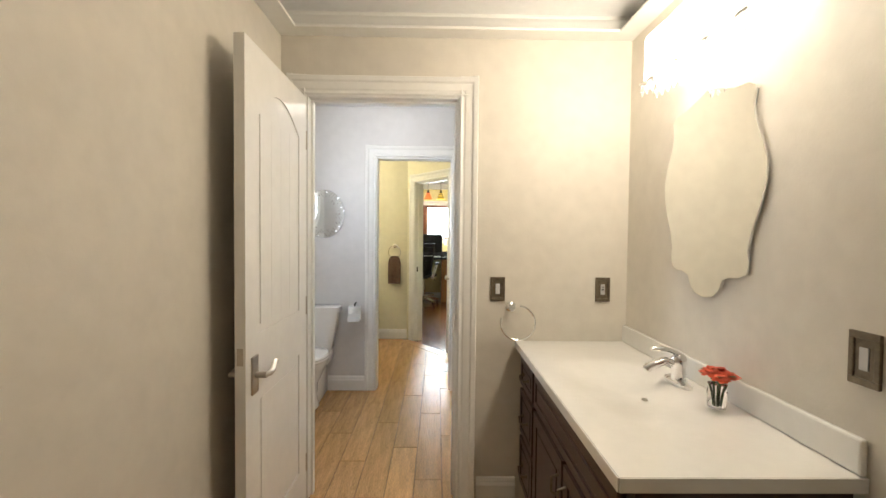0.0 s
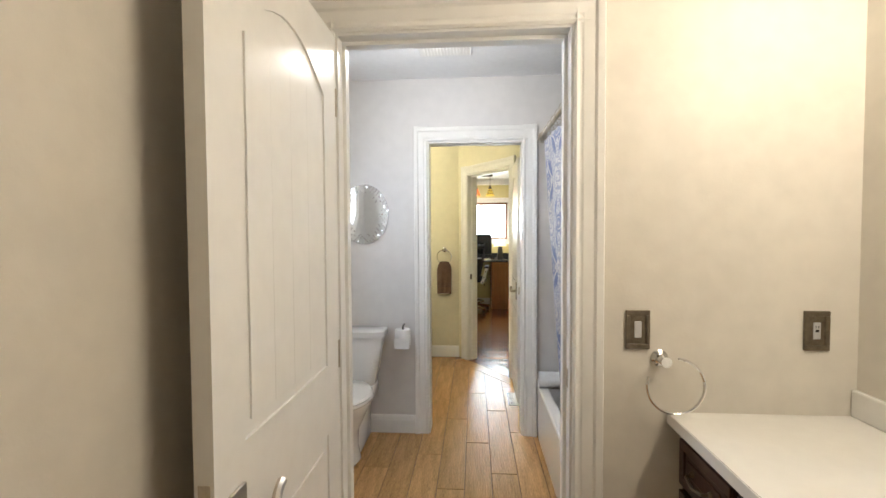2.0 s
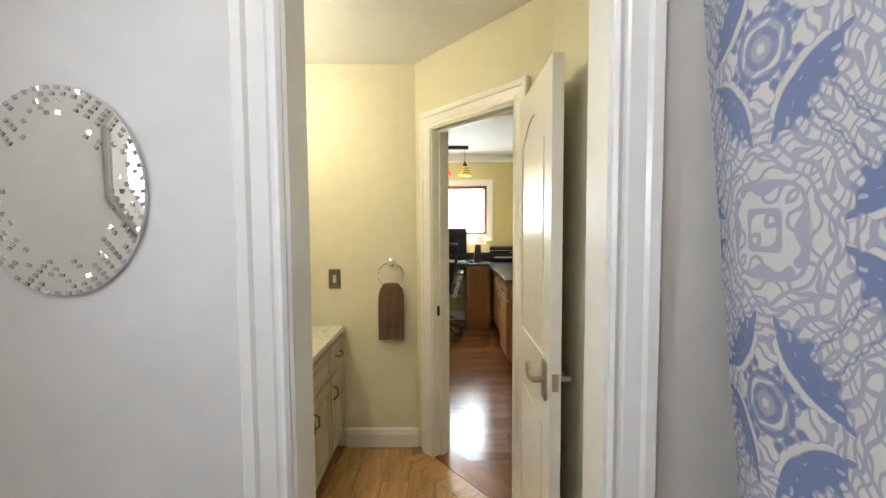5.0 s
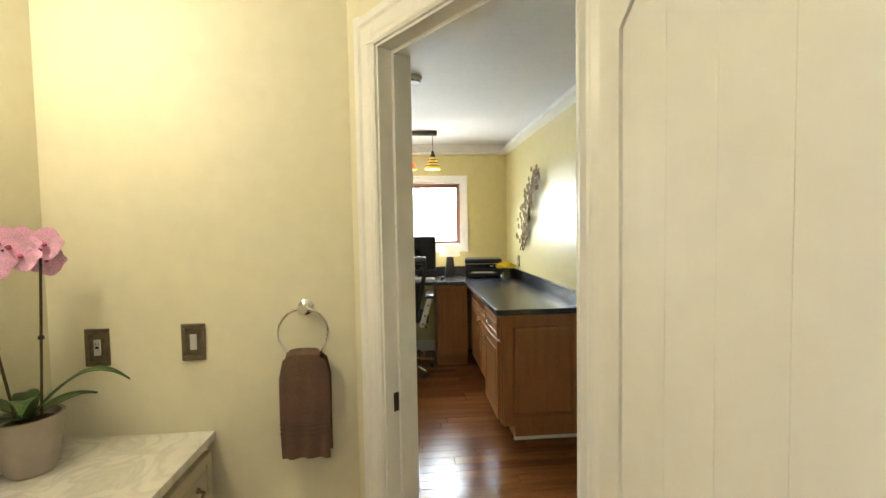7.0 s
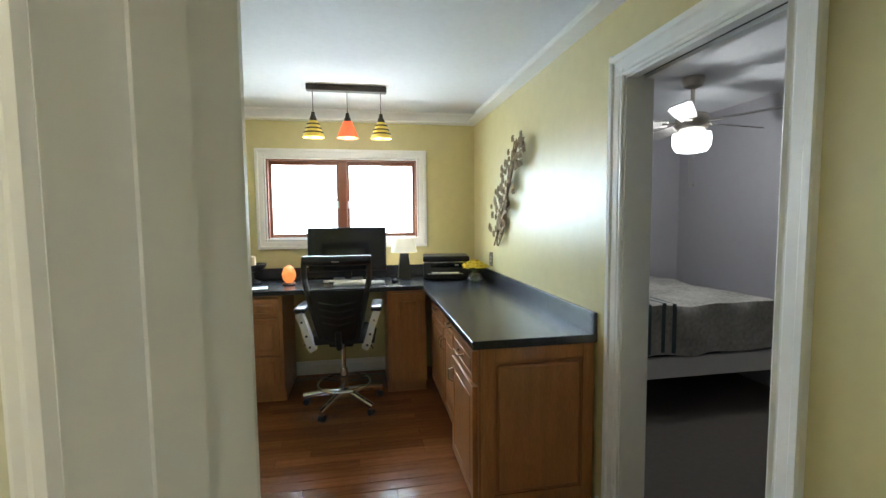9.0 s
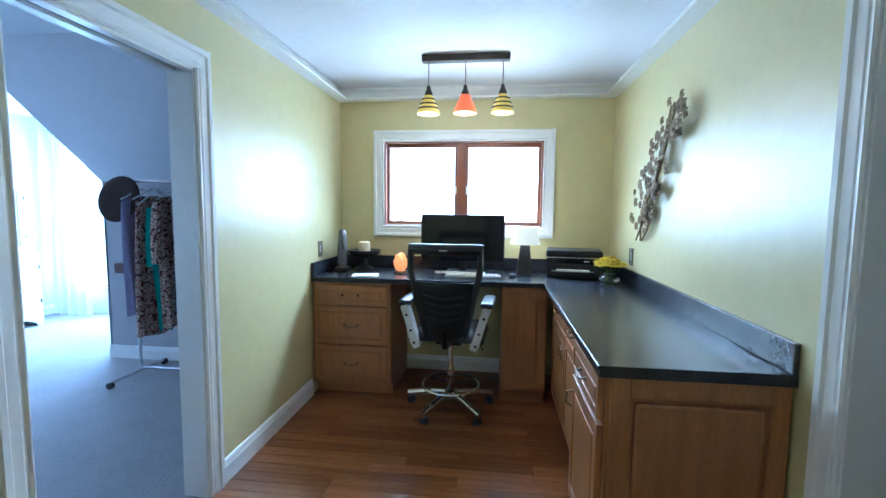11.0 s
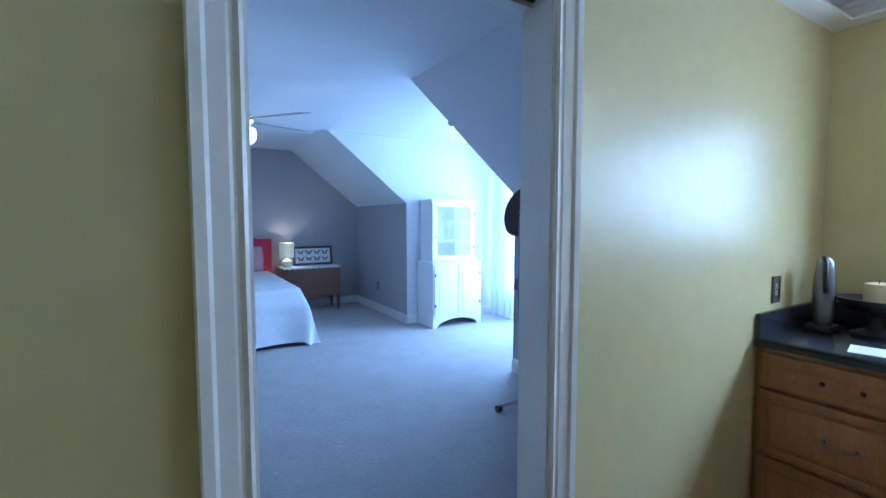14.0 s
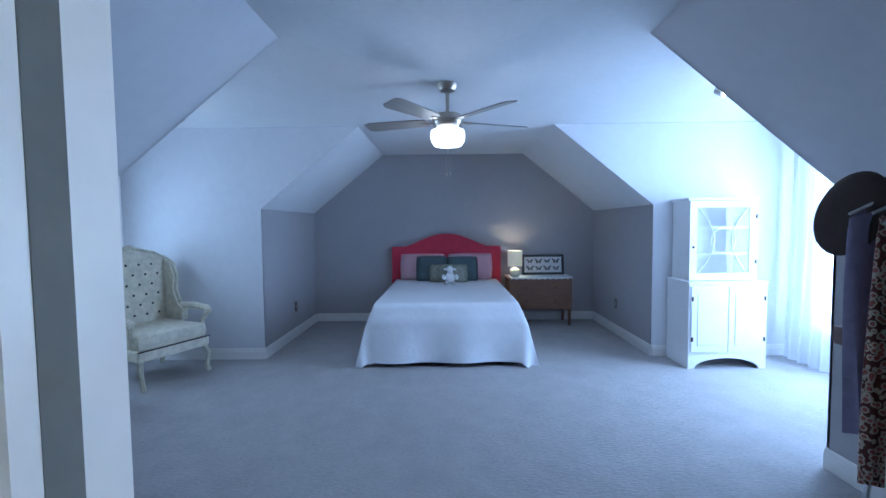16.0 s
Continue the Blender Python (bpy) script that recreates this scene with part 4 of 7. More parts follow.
def wavy_mirror():
    e = thing("wall_mirror", "frameless wavy-edged wall mirror above the vanity", "mirror")
    half = [(0.0, -0.37), (0.05, -0.36), (0.08, -0.335), (0.095, -0.3), (0.13, -0.288), (0.175, -0.285), (0.205, -0.27), (0.212, -0.235), (0.205, -0.2), (0.22, -0.14), (0.25, -0.07), (0.27, 0.0), (0.272, 0.06), (0.25, 0.13), (0.222, 0.19), (0.212, 0.24), (0.222, 0.29), (0.19, 0.308), (0.13, 0.312), (0.07, 0.33), (0.0, 0.352)]
    half = [(p * 1.04, q * 1.02) for p, q in half]
    pts = half + [(-p, q) for p, q in half[-2:0:-1]]
    part("glass", prism(B(), pts, "x", -0.008, 0.0), MIRROR, e, "bevelled silver mirror glass")
    part("backing", prism(B(), [(p * 0.97, q * 0.97) for p, q in pts], "x", 0.001, 0.006), GREYP, e)
    e.matrix_basis = pose(1.078, 1.3, 1.522)


wavy_mirror()


# stands in for an unidentified white rounded edge beside the vanity
def rimmed_vessel():
    e = thing("waste_bin", "plain white vessel with a rounded rim beside the vanity", "waste bin")
    part("body", lathe(B(), [(0.1, 0), (0.12, 0.68), (0.13, 0.69), (0.13, 0.71), (0.115, 0.71), (0.11, 0.66), (0.09, 0.02)], n=28, sx=0.8), WHITE, e, smooth=True)
    e.matrix_basis = pose(0.8, 0.52, 0)


rimmed_vessel()


# ---- toilet room ----
def toilet(x, y):
    e = thing("toilet", "white porcelain two-piece toilet against the wall", "toilet")
    def body(w0, d0, w1, d1, z0, z1, r):
        bm = B()
        n = 40
        def outline(w, d, z):
            out = []
            for i in range(n):
                a = 2 * math.pi * i / n
                c, s = math.cos(a), math.sin(a)
                k = (abs(c) ** r + abs(s) ** r) ** (-1 / r)
                yb = s * k * d / 2
                out.append((c * k * w / 2 * (1 if s < 0 else 1), -0.115 + (yb if yb > 0 else yb), z))
            return out
        rows = [outline(w0 + (w1 - w0) * t, d0 + (d1 - d0) * t, z0 + (z1 - z0) * t) for t in (0, 0.03, 0.5, 0.97, 1)]
        rows[0] = outline(w0 * 0.94, d0 * 0.94, z0)
        rows[-1] = outline(w1 * 0.97, d1 * 0.97, z1)
        vs = [[bm.verts.new(p) for p in row] for row in rows]
        for a, b_ in zip(vs, vs[1:]):
            for i in range(n):
                bm.faces.new((a[i], a[(i + 1) % n], b_[(i + 1) % n], b_[i]))
        bm.faces.new(vs[0][::-1]); bm.faces.new(vs[-1])
        return bm
    part("tank", body(0.3, 0.16, 0.41, 0.19, 0.39, 0.715, 6), PORC, e, smooth=True)
    part("tank_lid", body(0.44, 0.215, 0.44, 0.215, 0.715, 0.755, 6), PORC, e, smooth=True)
    part("flush_lever", tube(cyl(B(), (-0.15, -0.205, 0.66), (-0.15, -0.225, 0.66), 0.018), [(-0.15, -0.228, 0.66), (-0.1, -0.232, 0.652)], 0.007), CHROME, e, smooth=True)
    bm = B()
    lathe(bm, [(0.1, 0), (0.115, 0.02), (0.1, 0.1), (0.105, 0.2), (0.16, 0.32), (0.185, 0.375), (0.185, 0.39)], (0, -0.42, 0), 32, 1, 1.25)
    bx(bm, -0.1, 0.1, -0.4, -0.05, 0.0, 0.3, 0.03); bx(bm, -0.15, 0.15, -0.32, -0.03, 0.3, 0.39, 0.02)
    part("bowl", bm, PORC, e, smooth=True)
    part("seat", lathe(B(), [(0.19, 0.39), (0.195, 0.4), (0.19, 0.412)], (0, -0.42, 0), 36, 1, 1.25), PORC, e, smooth=True)
    part("seat_lid", lathe(B(), [(0.188, 0.413), (0.192, 0.42), (0.18, 0.432), (0.1, 0.436)], (0, -0.42, 0), 36, 1, 1.25), PORC, e, smooth=True)
    e.matrix_basis = pose(x, y, 0)


toilet(-0.9, YB2 - 0.005)


def paper_roll():
    e = thing("toilet_roll", "white toilet paper roll on an upright holder on the wall", "toilet paper")
    part("paper", lathe(B(), [(0.05, -0.055), (0.053, -0.05), (0.053, 0.05), (0.05, 0.055), (0.02, 0.055), (0.018, 0.03)], n=28), PAPER, e, smooth=True)
    part("holder", tube(B(), [(0, 0, 0.03), (0, 0, 0.07), (0, 0.03, 0.075), (0, 0.066, 0.075)], 0.007), BRONZE, e, "dark metal holder", True)
    part("sheet", bx(B(), -0.05, 0.05, -0.0545, -0.0535, -0.07, 0.0), PAPER, e)
    e.matrix_basis = pose(-0.575, YB2 - 0.067, 0.69)


paper_roll()


def round_mirror():
    e = thing("round_mirror", "oval frameless wall mirror with a mosaic mirror rim", "mirror")
    R, K = 0.174, 1.2
    part("centre_glass", lathe(B(), [(R * 0.99, 0.006), (R * 0.985, 0.0085), (R * 0.3, 0.0086)], n=48, sy=K), MIRROR, e, "polished mirror glass")
    part("backing", lathe(B(), [(R, 0), (R, 0.006), (R * 0.6, 0.0065)], n=48, sy=K), GREYP, e)
    rng = random.Random(3)
    bm = B()
    for k in range(7):
        r = R * (0.62 + 0.058 * k)
        n = int(26 + 4 * k)
        for i in range(n):
            a = 2 * math.pi * (i + 0.5 * (k % 2)) / n
            if rng.random() > 0.3 + 0.1 * k:
                continue
            m = Matrix.Translation((r * math.cos(a), r * K * math.sin(a), 0.0092)) @ Euler((rng.uniform(-0.3, 0.3), rng.uniform(-0.3, 0.3), a)).to_matrix().to_4x4() @ Matrix.Diagonal((0.0075, 0.009, 0.0025, 1))
            bmesh.ops.create_cube(bm, size=1, matrix=m)
    o = part("mosaic_tiles", bm, mat("tinted_mirror_chip", (0.62, 0.6, 0.58), 0.08, 1.0, var=0.2, vscale=60), e, "small mirror mosaic tiles")
    o["kind"] = "stuff"
    e.matrix_basis = pose(-0.85, YB2 - 0.002, 1.53, 90)


round_mirror()


def bathtub():
    e = thing("bathtub", "white bathtub with a flat apron along the wall", "bathtub")
    bm = B()
    x0, x1, y0, y1, h = 0.34, 1.098, YB + 0.003, YB2 - 0.003, 0.36
    bx(bm, x0, x0 + 0.07, y0, y1, 0, h, 0.012); bx(bm, x1 - 0.06, x1, y0, y1, 0, h, 0.008)
    bx(bm, x0 + 0.05, x1 - 0.05, y0, y0 + 0.08, 0, h, 0.008); bx(bm, x0 + 0.05, x1 - 0.05, y1 - 0.08, y1, 0, h, 0.008)
    bx(bm, x0 + 0.05, x1 - 0.05, y0 + 0.07, y1 - 0.07, 0, 0.08)
    part("tub", bm, PORC, e)
    settle(e, 0.72, 2.8, 0)
    t = thing("rolled_towel", "white rolled towel on the bath rim", "towel")
    bm = B()
    n = 60
    def sp(u, v):
        a = u * 5 * 2 * math.pi
        r = 0.012 + 0.045 * u
        return (v * 0.26, r * math.cos(a), r * math.sin(a) + 0.06)
    part("cloth", thicken(loft(bm, sp, 90, 3), 0.004), WHITET, t, smooth=True)
    t.matrix_basis = pose(0.34, 3.49, 0.358, 0, 0, 0)


bathtub()


def shower_curtain():
    rod = thing("curtain_rod", "brushed nickel shower curtain rod across the bath", "curtain rod")
    part("pole", cyl(B(), (0.372, YB, 2.04), (0.372, YB2, 2.04), 0.013), NICKEL, rod, smooth=True)
    for y in (YB + 0.008, YB2 - 0.008):
        part("flange", cyl(B(), (0.372, y - 0.008, 2.04), (0.372, y + 0.008, 2.04), 0.03), NICKEL, rod)
    settle(rod, 0.372, 2.8, 2.04)
    e = thing("shower_curtain", "blue shower curtain with white damask pattern on rings", "shower curtain")
    y0, y1 = 2.1, 3.53
    def f(u, v):
        y = y0 + (y1 - y0) * u
        top = 1.99 - 0.012 * abs(math.sin(math.pi * u * 12))
        lean = 0.075 * v + 0.02 * v * v
        fold = (0.006 + 0.012 * v) * math.sin(u * 34 + 1.2 * math.sin(5 * u)) + 0.012 * math.sin(u * 13 + 2 * v)
        return (0.375 + lean + fold, y - 0.12 * u * u * v, top - v * 1.78)
    part("cloth", thicken(loft(B(), f, 150, 30), 0.002), CURTAIN, e, smooth=True)
    for i in range(13):
        y = y0 + (y1 - y0) * i / 12
        part("curtain_ring", ring(B(), (0.372, y, 2.025), 0.03, 0.0028, "y", 14), NICKEL, e, smooth=True)
    settle(e, 0.4, 2.8, 0.2)


shower_curtain()


def octagon_window():
    """An eight-sided window: lining plate that fills the square opening, casing, sash ring and pane."""
    e = thing("window_2", "white framed octagonal window in the pale grey wall", "window", kind="structure")

    def octa(r):
        return [(r / math.cos(math.pi / 8) * math.cos(math.pi / 8 + i * math.pi / 4), r / math.cos(math.pi / 8) * math.sin(math.pi / 8 + i * math.pi / 4)) for i in range(8)]

    def annulus(inner, outer, x0, x1):
        bm = B()
        rows = [[bm.verts.new((x, p, q)) for p, q in pts] for x, pts in ((x0, inner), (x1, inner), (x1, outer), (x0, outer))]
        for a, b_ in zip(rows, rows[1:] + rows[:1]):
            for i in range(8):
                bm.faces.new((a[i], a[(i + 1) % 8], b_[(i + 1) % 8], b_[i]))
        return bm

    part("lining", annulus(octa(0.2), octa(0.289), -0.094, -0.002), WHITE, e)
    for y in (-1, 1):
        for z in (-1, 1):
            c = [(y * 0.29, z * 0.115), (y * 0.29, z * 0.29), (y * 0.115, z * 0.29)]
            part("corner_filler", prism(B(), c, "x", -0.093, -0.001), GREIGE, e)
    part("casing", annulus(octa(0.195), octa(0.285), 0.0, 0.018), WHITE, e)
    part("casing_bead", annulus(octa(0.255), octa(0.28), 0.018, 0.026), WHITE, e)
    part("sash", annulus(octa(0.165), octa(0.2), -0.07, -0.04), WHITE, e)
    p = part("pane", prism(B(), octa(0.17), "x", -0.058, -0.054), GLASS, e, "clear window glass")
    p.visible_shadow = False
    e.matrix_basis = pose(-1.225, 2.65, 1.68)


octagon_window()


def vent():
    e = thing("ceiling_vent", "white louvred ceiling exhaust fan grille", "vent")
    part("frame", bx(B(), -0.15, 0.15, -0.13, 0.13, -0.018, -0.001, 0.006), WHITE, e)
    for i in range(14):
        x = -0.12 + i * 0.0185
        part("slat", bx(B(), x - 0.003, x + 0.003, -0.1, 0.1, -0.028, -0.017), WHITE, e)
    e.matrix_basis = pose(-0.25, 3.02, H)


vent()


def smoke_alarm():
    e = thing("smoke_alarm", "white round smoke alarm on the ceiling", "smoke alarm")
    part("housing", lathe(B(), [(0.065, 0), (0.065, -0.012), (0.05, -0.022), (0.048, -0.036), (0.03, -0.04)], n=28), GREYP, e, smooth=True)
    for i in range(8):
        a = i * math.pi / 4
        part("slot", bx(B(), 0.047 * math.cos(a) - 0.006, 0.047 * math.cos(a) + 0.006, 0.047 * math.sin(a) - 0.006, 0.047 * math.sin(a) + 0.006, -0.032, -0.026), BLACK, e)
    e.matrix_basis = pose(-0.028, 6.89, H)


smoke_alarm()


def register_():
    e = thing("floor_register", "cast floor register with scroll pattern beside the door", "floor register")
    part("plate", bx(B(), -0.06, 0.06, -0.14, 0.14, 0, 0.005, 0.002), BRASSF, e)
    for i in range(9):
        y = -0.115 + i * 0.029
        part("opening", prism(B(), [(-0.045, y - 0.008), (-0.01, y), (-0.045, y + 0.008)], "z", 0.0045, 0.0055), BLACK, e)
        part("opening", prism(B(), [(0.045, y - 0.008), (0.01, y), (0.045, y + 0.008)], "z", 0.0045, 0.0055), BLACK, e)
    e.matrix_basis = pose(0.25, 4.22, 0.0005)


register_()

# ---- second vanity room ----
cabinet("vanity_cabinet", "cream painted vanity cabinet with drawers and doors", 1.45, 0.48, 0.1, 0.775, mat("taupe_cabinet_paint", (0.5, 0.44, 0.32), 0.4, var=0.05),
        [("drawer", 1.12, 1.42, 0.6, 0.755, "bar"), ("door", 1.12, 1.42, 0.13, 0.58, "left"), ("drawer_front", 0.36, 1.1, 0.6, 0.755, ""), ("door", 0.36, 0.72, 0.13, 0.58, "right"), ("door", 0.74, 1.1, 0.13, 0.58, "left"), ("drawer", 0.03, 0.34, 0.6, 0.755, "bar"), ("door", 0.03, 0.34, 0.13, 0.58, "right")],
        pose(-0.76, YC2 - 1.455, 0, 0, 0, 90), cut=0.17)


def marble_top():
    e = thing("countertop", "white veined marble vanity top with undermount oval basin", "vanity top")
    x0, x1, y0, y1, z = -1.238, -0.735, 4.02, YC2 - 0.002, 0.803
    n = 48
    bm = B()
    cx, cy, rx, ry = -1.0, 4.75, 0.17, 0.23
    outer, inner = [], []
    for i in range(n):
        a = 2 * math.pi * i / n
        c, s = math.cos(a), math.sin(a)
        inner.append((cx + rx * c, cy + ry * s))
        k = min((x1 - cx) / c if c > 1e-6 else (x0 - cx) / c if c < -1e-6 else 9, (y1 - cy) / s if s > 1e-6 else (y0 - cy) / s if s < -1e-6 else 9)
        outer.append((cx + k * c, cy + k * s))
    corners = [(x1, y1), (x0, y1), (x0, y0), (x1, y0)]
    for q in corners:
        j = min(range(n), key=lambda i: (outer[i][0] - q[0]) ** 2 + (outer[i][1] - q[1]) ** 2)
        outer[j] = q
    for zz, flip in ((z, 0), (z - 0.027, 1)):
        o = [bm.verts.new((*p, zz)) for p in outer]
        q = [bm.verts.new((*p, zz)) for p in inner]
        for i in range(n):
            f = (o[i], o[(i + 1) % n], q[(i + 1) % n], q[i])
            bm.faces.new(f[::-1] if flip else f)
        if zz == z:
            to, ti = o, q
        else:
            for i in range(n):
                bm.faces.new((to[i], o[i], o[(i + 1) % n], to[(i + 1) % n]))
                bm.faces.new((ti[i], ti[(i + 1) % n], q[(i + 1) % n], q[i]))
    part("slab", bm, MARBLE, e)
    part("basin", lathe(B(), [(1.06, -0.028), (1.0, -0.035), (0.92, -0.09), (0.6, -0.14), (0.1, -0.15)], (cx, cy, z), 40, rx, ry), PORC, e, smooth=True)
    part("backsplash", bx(B(), x0, x0 + 0.02, y0, y1, z + 0.0005, z + 0.09, 0.003), MARBLE, e)
    settle(e, -1, 4.75, 0.776)


marble_top()
faucet(-1.15, 4.75, 0.8035, rz=180, arc=True)


def gilt_mirror():
    e = thing("gilt_mirror", "ornate gilt framed rectangular wall mirror", "mirror")
    y0, y1, z0, z1, x = 4.14, 5.16, 1.06, 1.93, -1.24
    prof = [(0, 0), (0, 0.02), (0.012, 0.034), (0.025, 0.03), (0.045, 0.04), (0.07, 0.03), (0.085, 0.035), (0.095, 0.012), (0.095, 0)]
    prof = [(p * 0.78, q) for p, q in prof]
    part("frame_side", prism(B(), [(x + q, y1 - p) for p, q in prof], "z", z0, z1), GILT, e)
    part("frame_side", prism(B(), [(x + q, y0 + p) for p, q in prof], "z", z0, z1), GILT, e)
    part("frame_rail", prism(B(), [(x + q * 1.01, z1 - p) for p, q in prof], "y", y0 + 0.01, y1 - 0.01), GILT, e)
    part("frame_rail", prism(B(), [(x + q * 1.01, z0 + p) for p, q in prof], "y", y0 + 0.01, y1 - 0.01), GILT, e)
    part("glass", bx(B(), x + 0.004, x + 0.01, y0 + 0.07, y1 - 0.07, z0 + 0.07, z1 - 0.07), MIRROR, e)
    rng = random.Random(8)
    bm = B()
    for y in np.arange(y0 + 0.03, y1 - 0.02, 0.022):
        for z in (z0 + 0.035, z1 - 0.035):
            ball(bm, (x + 0.036, y, z + rng.uniform(-0.004, 0.004)), 0.011, (0.7, 1.1, 0.9), 1)
    for z in np.arange(z0 + 0.03, z1 - 0.02, 0.022):
        for y in (y0 + 0.035, y1 - 0.035):
            ball(bm, (x + 0.036, y + rng.uniform(-0.004, 0.004), z), 0.011, (0.7, 0.9, 1.1), 1)
    part("carved_beading", bm, GILT, e, "carved gilt beading", True)
    settle(e, x, 4.72, z0)


gilt_mirror()


def orchid():
    rng = random.Random(11)
    e = thing("potted_orchid", "pink moth orchid in a taupe pot on the marble top", "plant")
    part("pot", lathe(B(), [(0.05, 0), (0.062, 0.02), (0.075, 0.15), (0.08, 0.16), (0.07, 0.16), (0.066, 0.14)], n=28), CLAY, e, smooth=True)
    part("moss", lathe(B(), [(0.066, 0.138), (0.04, 0.146)], n=20), STEM, e)
    for a, ln, up in ((0.3, 0.24, 0.1), (3.4, 0.16, 0.05), (2.3, 0.17, 0.04), (5.3, 0.15, 0.07), (0.9, 0.16, 0.03), (4.4, 0.14, 0.02)):
        def f(u, v, a=a, ln=ln, up=up):
            w = 0.03 * math.sin(math.pi * min(1, u * 0.95 + 0.05)) * (v - 0.5) * 2
            r = ln * u
            return (r * math.cos(a) - w * math.sin(a), r * math.sin(a) + w * math.cos(a), 0.145 + up * math.sin(2.4 * u) * 1.2 + 0.012 * abs(v - 0.5))
        part("leaf", thicken(loft(B(), f, 12, 4), 0.002), GREEN, e, smooth=True)
    for sx, sy, h, bend in ((0.025, 0.01, 0.47, 0.01), (-0.02, -0.015, 0.46, -0.12)):
        pts = [(sx * (1 - 0.2 * t) + 0.02 * t, sy + bend * t, 0.14 + h * t) for t in (0, 0.25, 0.5, 0.75, 1)]
        end = pts[-1]
        arc = [(end[0] - 0.006 * k, end[1] - (0.028 if bend > 0 else 0.012) * k, end[2] + (0.035 * math.sin(k * 0.8) if bend > 0 else -0.012 * k)) for k in range(1, 5)]
        part("stem", tube(B(), pts + arc, 0.0035, 6), STEM, e, smooth=True)
        part("stake_clip", ball(B(), pts[2], 0.008), BLACK, e)
        for k, c in enumerate([end] + arc):
            for q in range(2):
                bm = B()
                o = Vector((rng.uniform(-0.02, 0.02), rng.uniform(-0.03, 0.03), rng.uniform(-0.02, 0.02)))
                for p in range(5):
                    ang = p * 2 * math.pi / 5 + rng.uniform(-0.1, 0.1)
                    wide = 0.031 if p in (1, 4) else 0.021
                    d = Vector((math.cos(ang) * 0.8, math.cos(ang) * 0.5, math.sin(ang)))
                    s = Vector((-math.sin(ang) * 0.8, -math.sin(ang) * 0.5, math.cos(ang)))
                    nrm = Vector((0.4, -0.8, 0.1))
                    loft(bm, lambda u, v: Vector(c) + o + d * 0.047 * u + s * wide * math.sin(math.pi * (0.12 + 0.82 * u)) * (v - 0.5) * 2 + nrm * 0.008 * (u * u), 4, 4)
                part("flower", bm, PINK, e, smooth=True)
                part("flower_lip", ball(B(), Vector(c) + o + Vector((0.004, -0.008, -0.004)), 0.008, (1, 1, 0.8), 1), mat("magenta_lip", (0.55, 0.08, 0.2), 0.5, var=0.2) if k == 0 and q == 0 and bend > 0 else bpy.data.materials["magenta_lip"], e)
    e.matrix_basis = pose(-1.15, 5.28, 0.8035)


orchid()

# ---- office ----
def office_window():
    e = thing("window_1", "wide double window with red-brown wood sashes and white casing", "window", kind="structure")
    x0, x1, z0, z1 = WIN
    y = YO
    part("casing_side", prism(B(), [(x0 - p + 0.006, y - q) for p, q in CAS], "z", z0 - 0.088, z1 + 0.088), WHITE, e)
    part("casing_side", prism(B(), [(x1 + p - 0.006, y - q) for p, q in CAS], "z", z0 - 0.088, z1 + 0.088), WHITE, e)
    part("casing_head", prism(B(), [(y - q * 1.02, z1 + p - 0.006) for p, q in CAS], "x", x0 - 0.08, x1 + 0.08), WHITE, e)
    part("casing_sill", prism(B(), [(y - q * 1.02, z0 - p + 0.006) for p, q in CAS], "x", x0 - 0.08, x1 + 0.08), WHITE, e)
    for a, b_, c, d in ((x0 - 0.002, x0 + 0.018, z0, z1), (x1 - 0.018, x1 + 0.002, z0, z1), (x0 + 0.018, x1 - 0.018, z0 - 0.002, z0 + 0.015), (x0 + 0.018, x1 - 0.018, z1 - 0.015, z1 + 0.002)):
        part("reveal", bx(B(), a, b_, y - 0.004, y + 0.06, c, d), WHITE if c < z0 + 0.1 and d < z0 + 0.1 else FRAMEW, e)
    mx = -0.137
    part("mullion", bx(B(), mx - 0.036, mx + 0.036, y + 0.03, y + 0.1, z0 + 0.015, z1 - 0.015, 0.004), FRAMEW, e)
    for a, b_ in ((x0 + 0.018, mx - 0.036), (mx + 0.036, x1 - 0.018)):
        s = part("sash", bx(bx(bx(bx(B(), a, a + 0.022, y + 0.06, y + 0.1, z0 + 0.015, z1 - 0.015), b_ - 0.022, b_, y + 0.06, y + 0.1, z0 + 0.015, z1 - 0.015), a + 0.022, b_ - 0.022, y + 0.06, y + 0.1, z1 - 0.05, z1 - 0.015), a + 0.022, b_ - 0.022, y + 0.06, y + 0.1, z0 + 0.015, z0 + 0.045), FRAMEW, e)
        p = part("pane", bx(B(), a + 0.03, b_ - 0.03, y + 0.078, y + 0.082, z0 + 0.04, z1 - 0.045), GLASS, s, "clear window glass")
        p.visible_shadow = False
        part("sash_lock", bx(B(), b_ - 0.028 if a < mx - 0.3 else a + 0.004, b_ - 0.004 if a < mx - 0.3 else a + 0.028, y + 0.045, y + 0.06, 1.55, 1.62, 0.003), WHITE, s)
    settle(e, mx, y, z0)


office_window()


def backdrop(name, m, w, h, strength):
    o = tagged(part(name, bx(B(), -w / 2, w / 2, 0, 0.01, -h / 2, h / 2), bpy.data.materials["daylight_haze"]), "pale overexposed daylight outside the window", "backdrop", kind="structure")
    o.matrix_basis = m


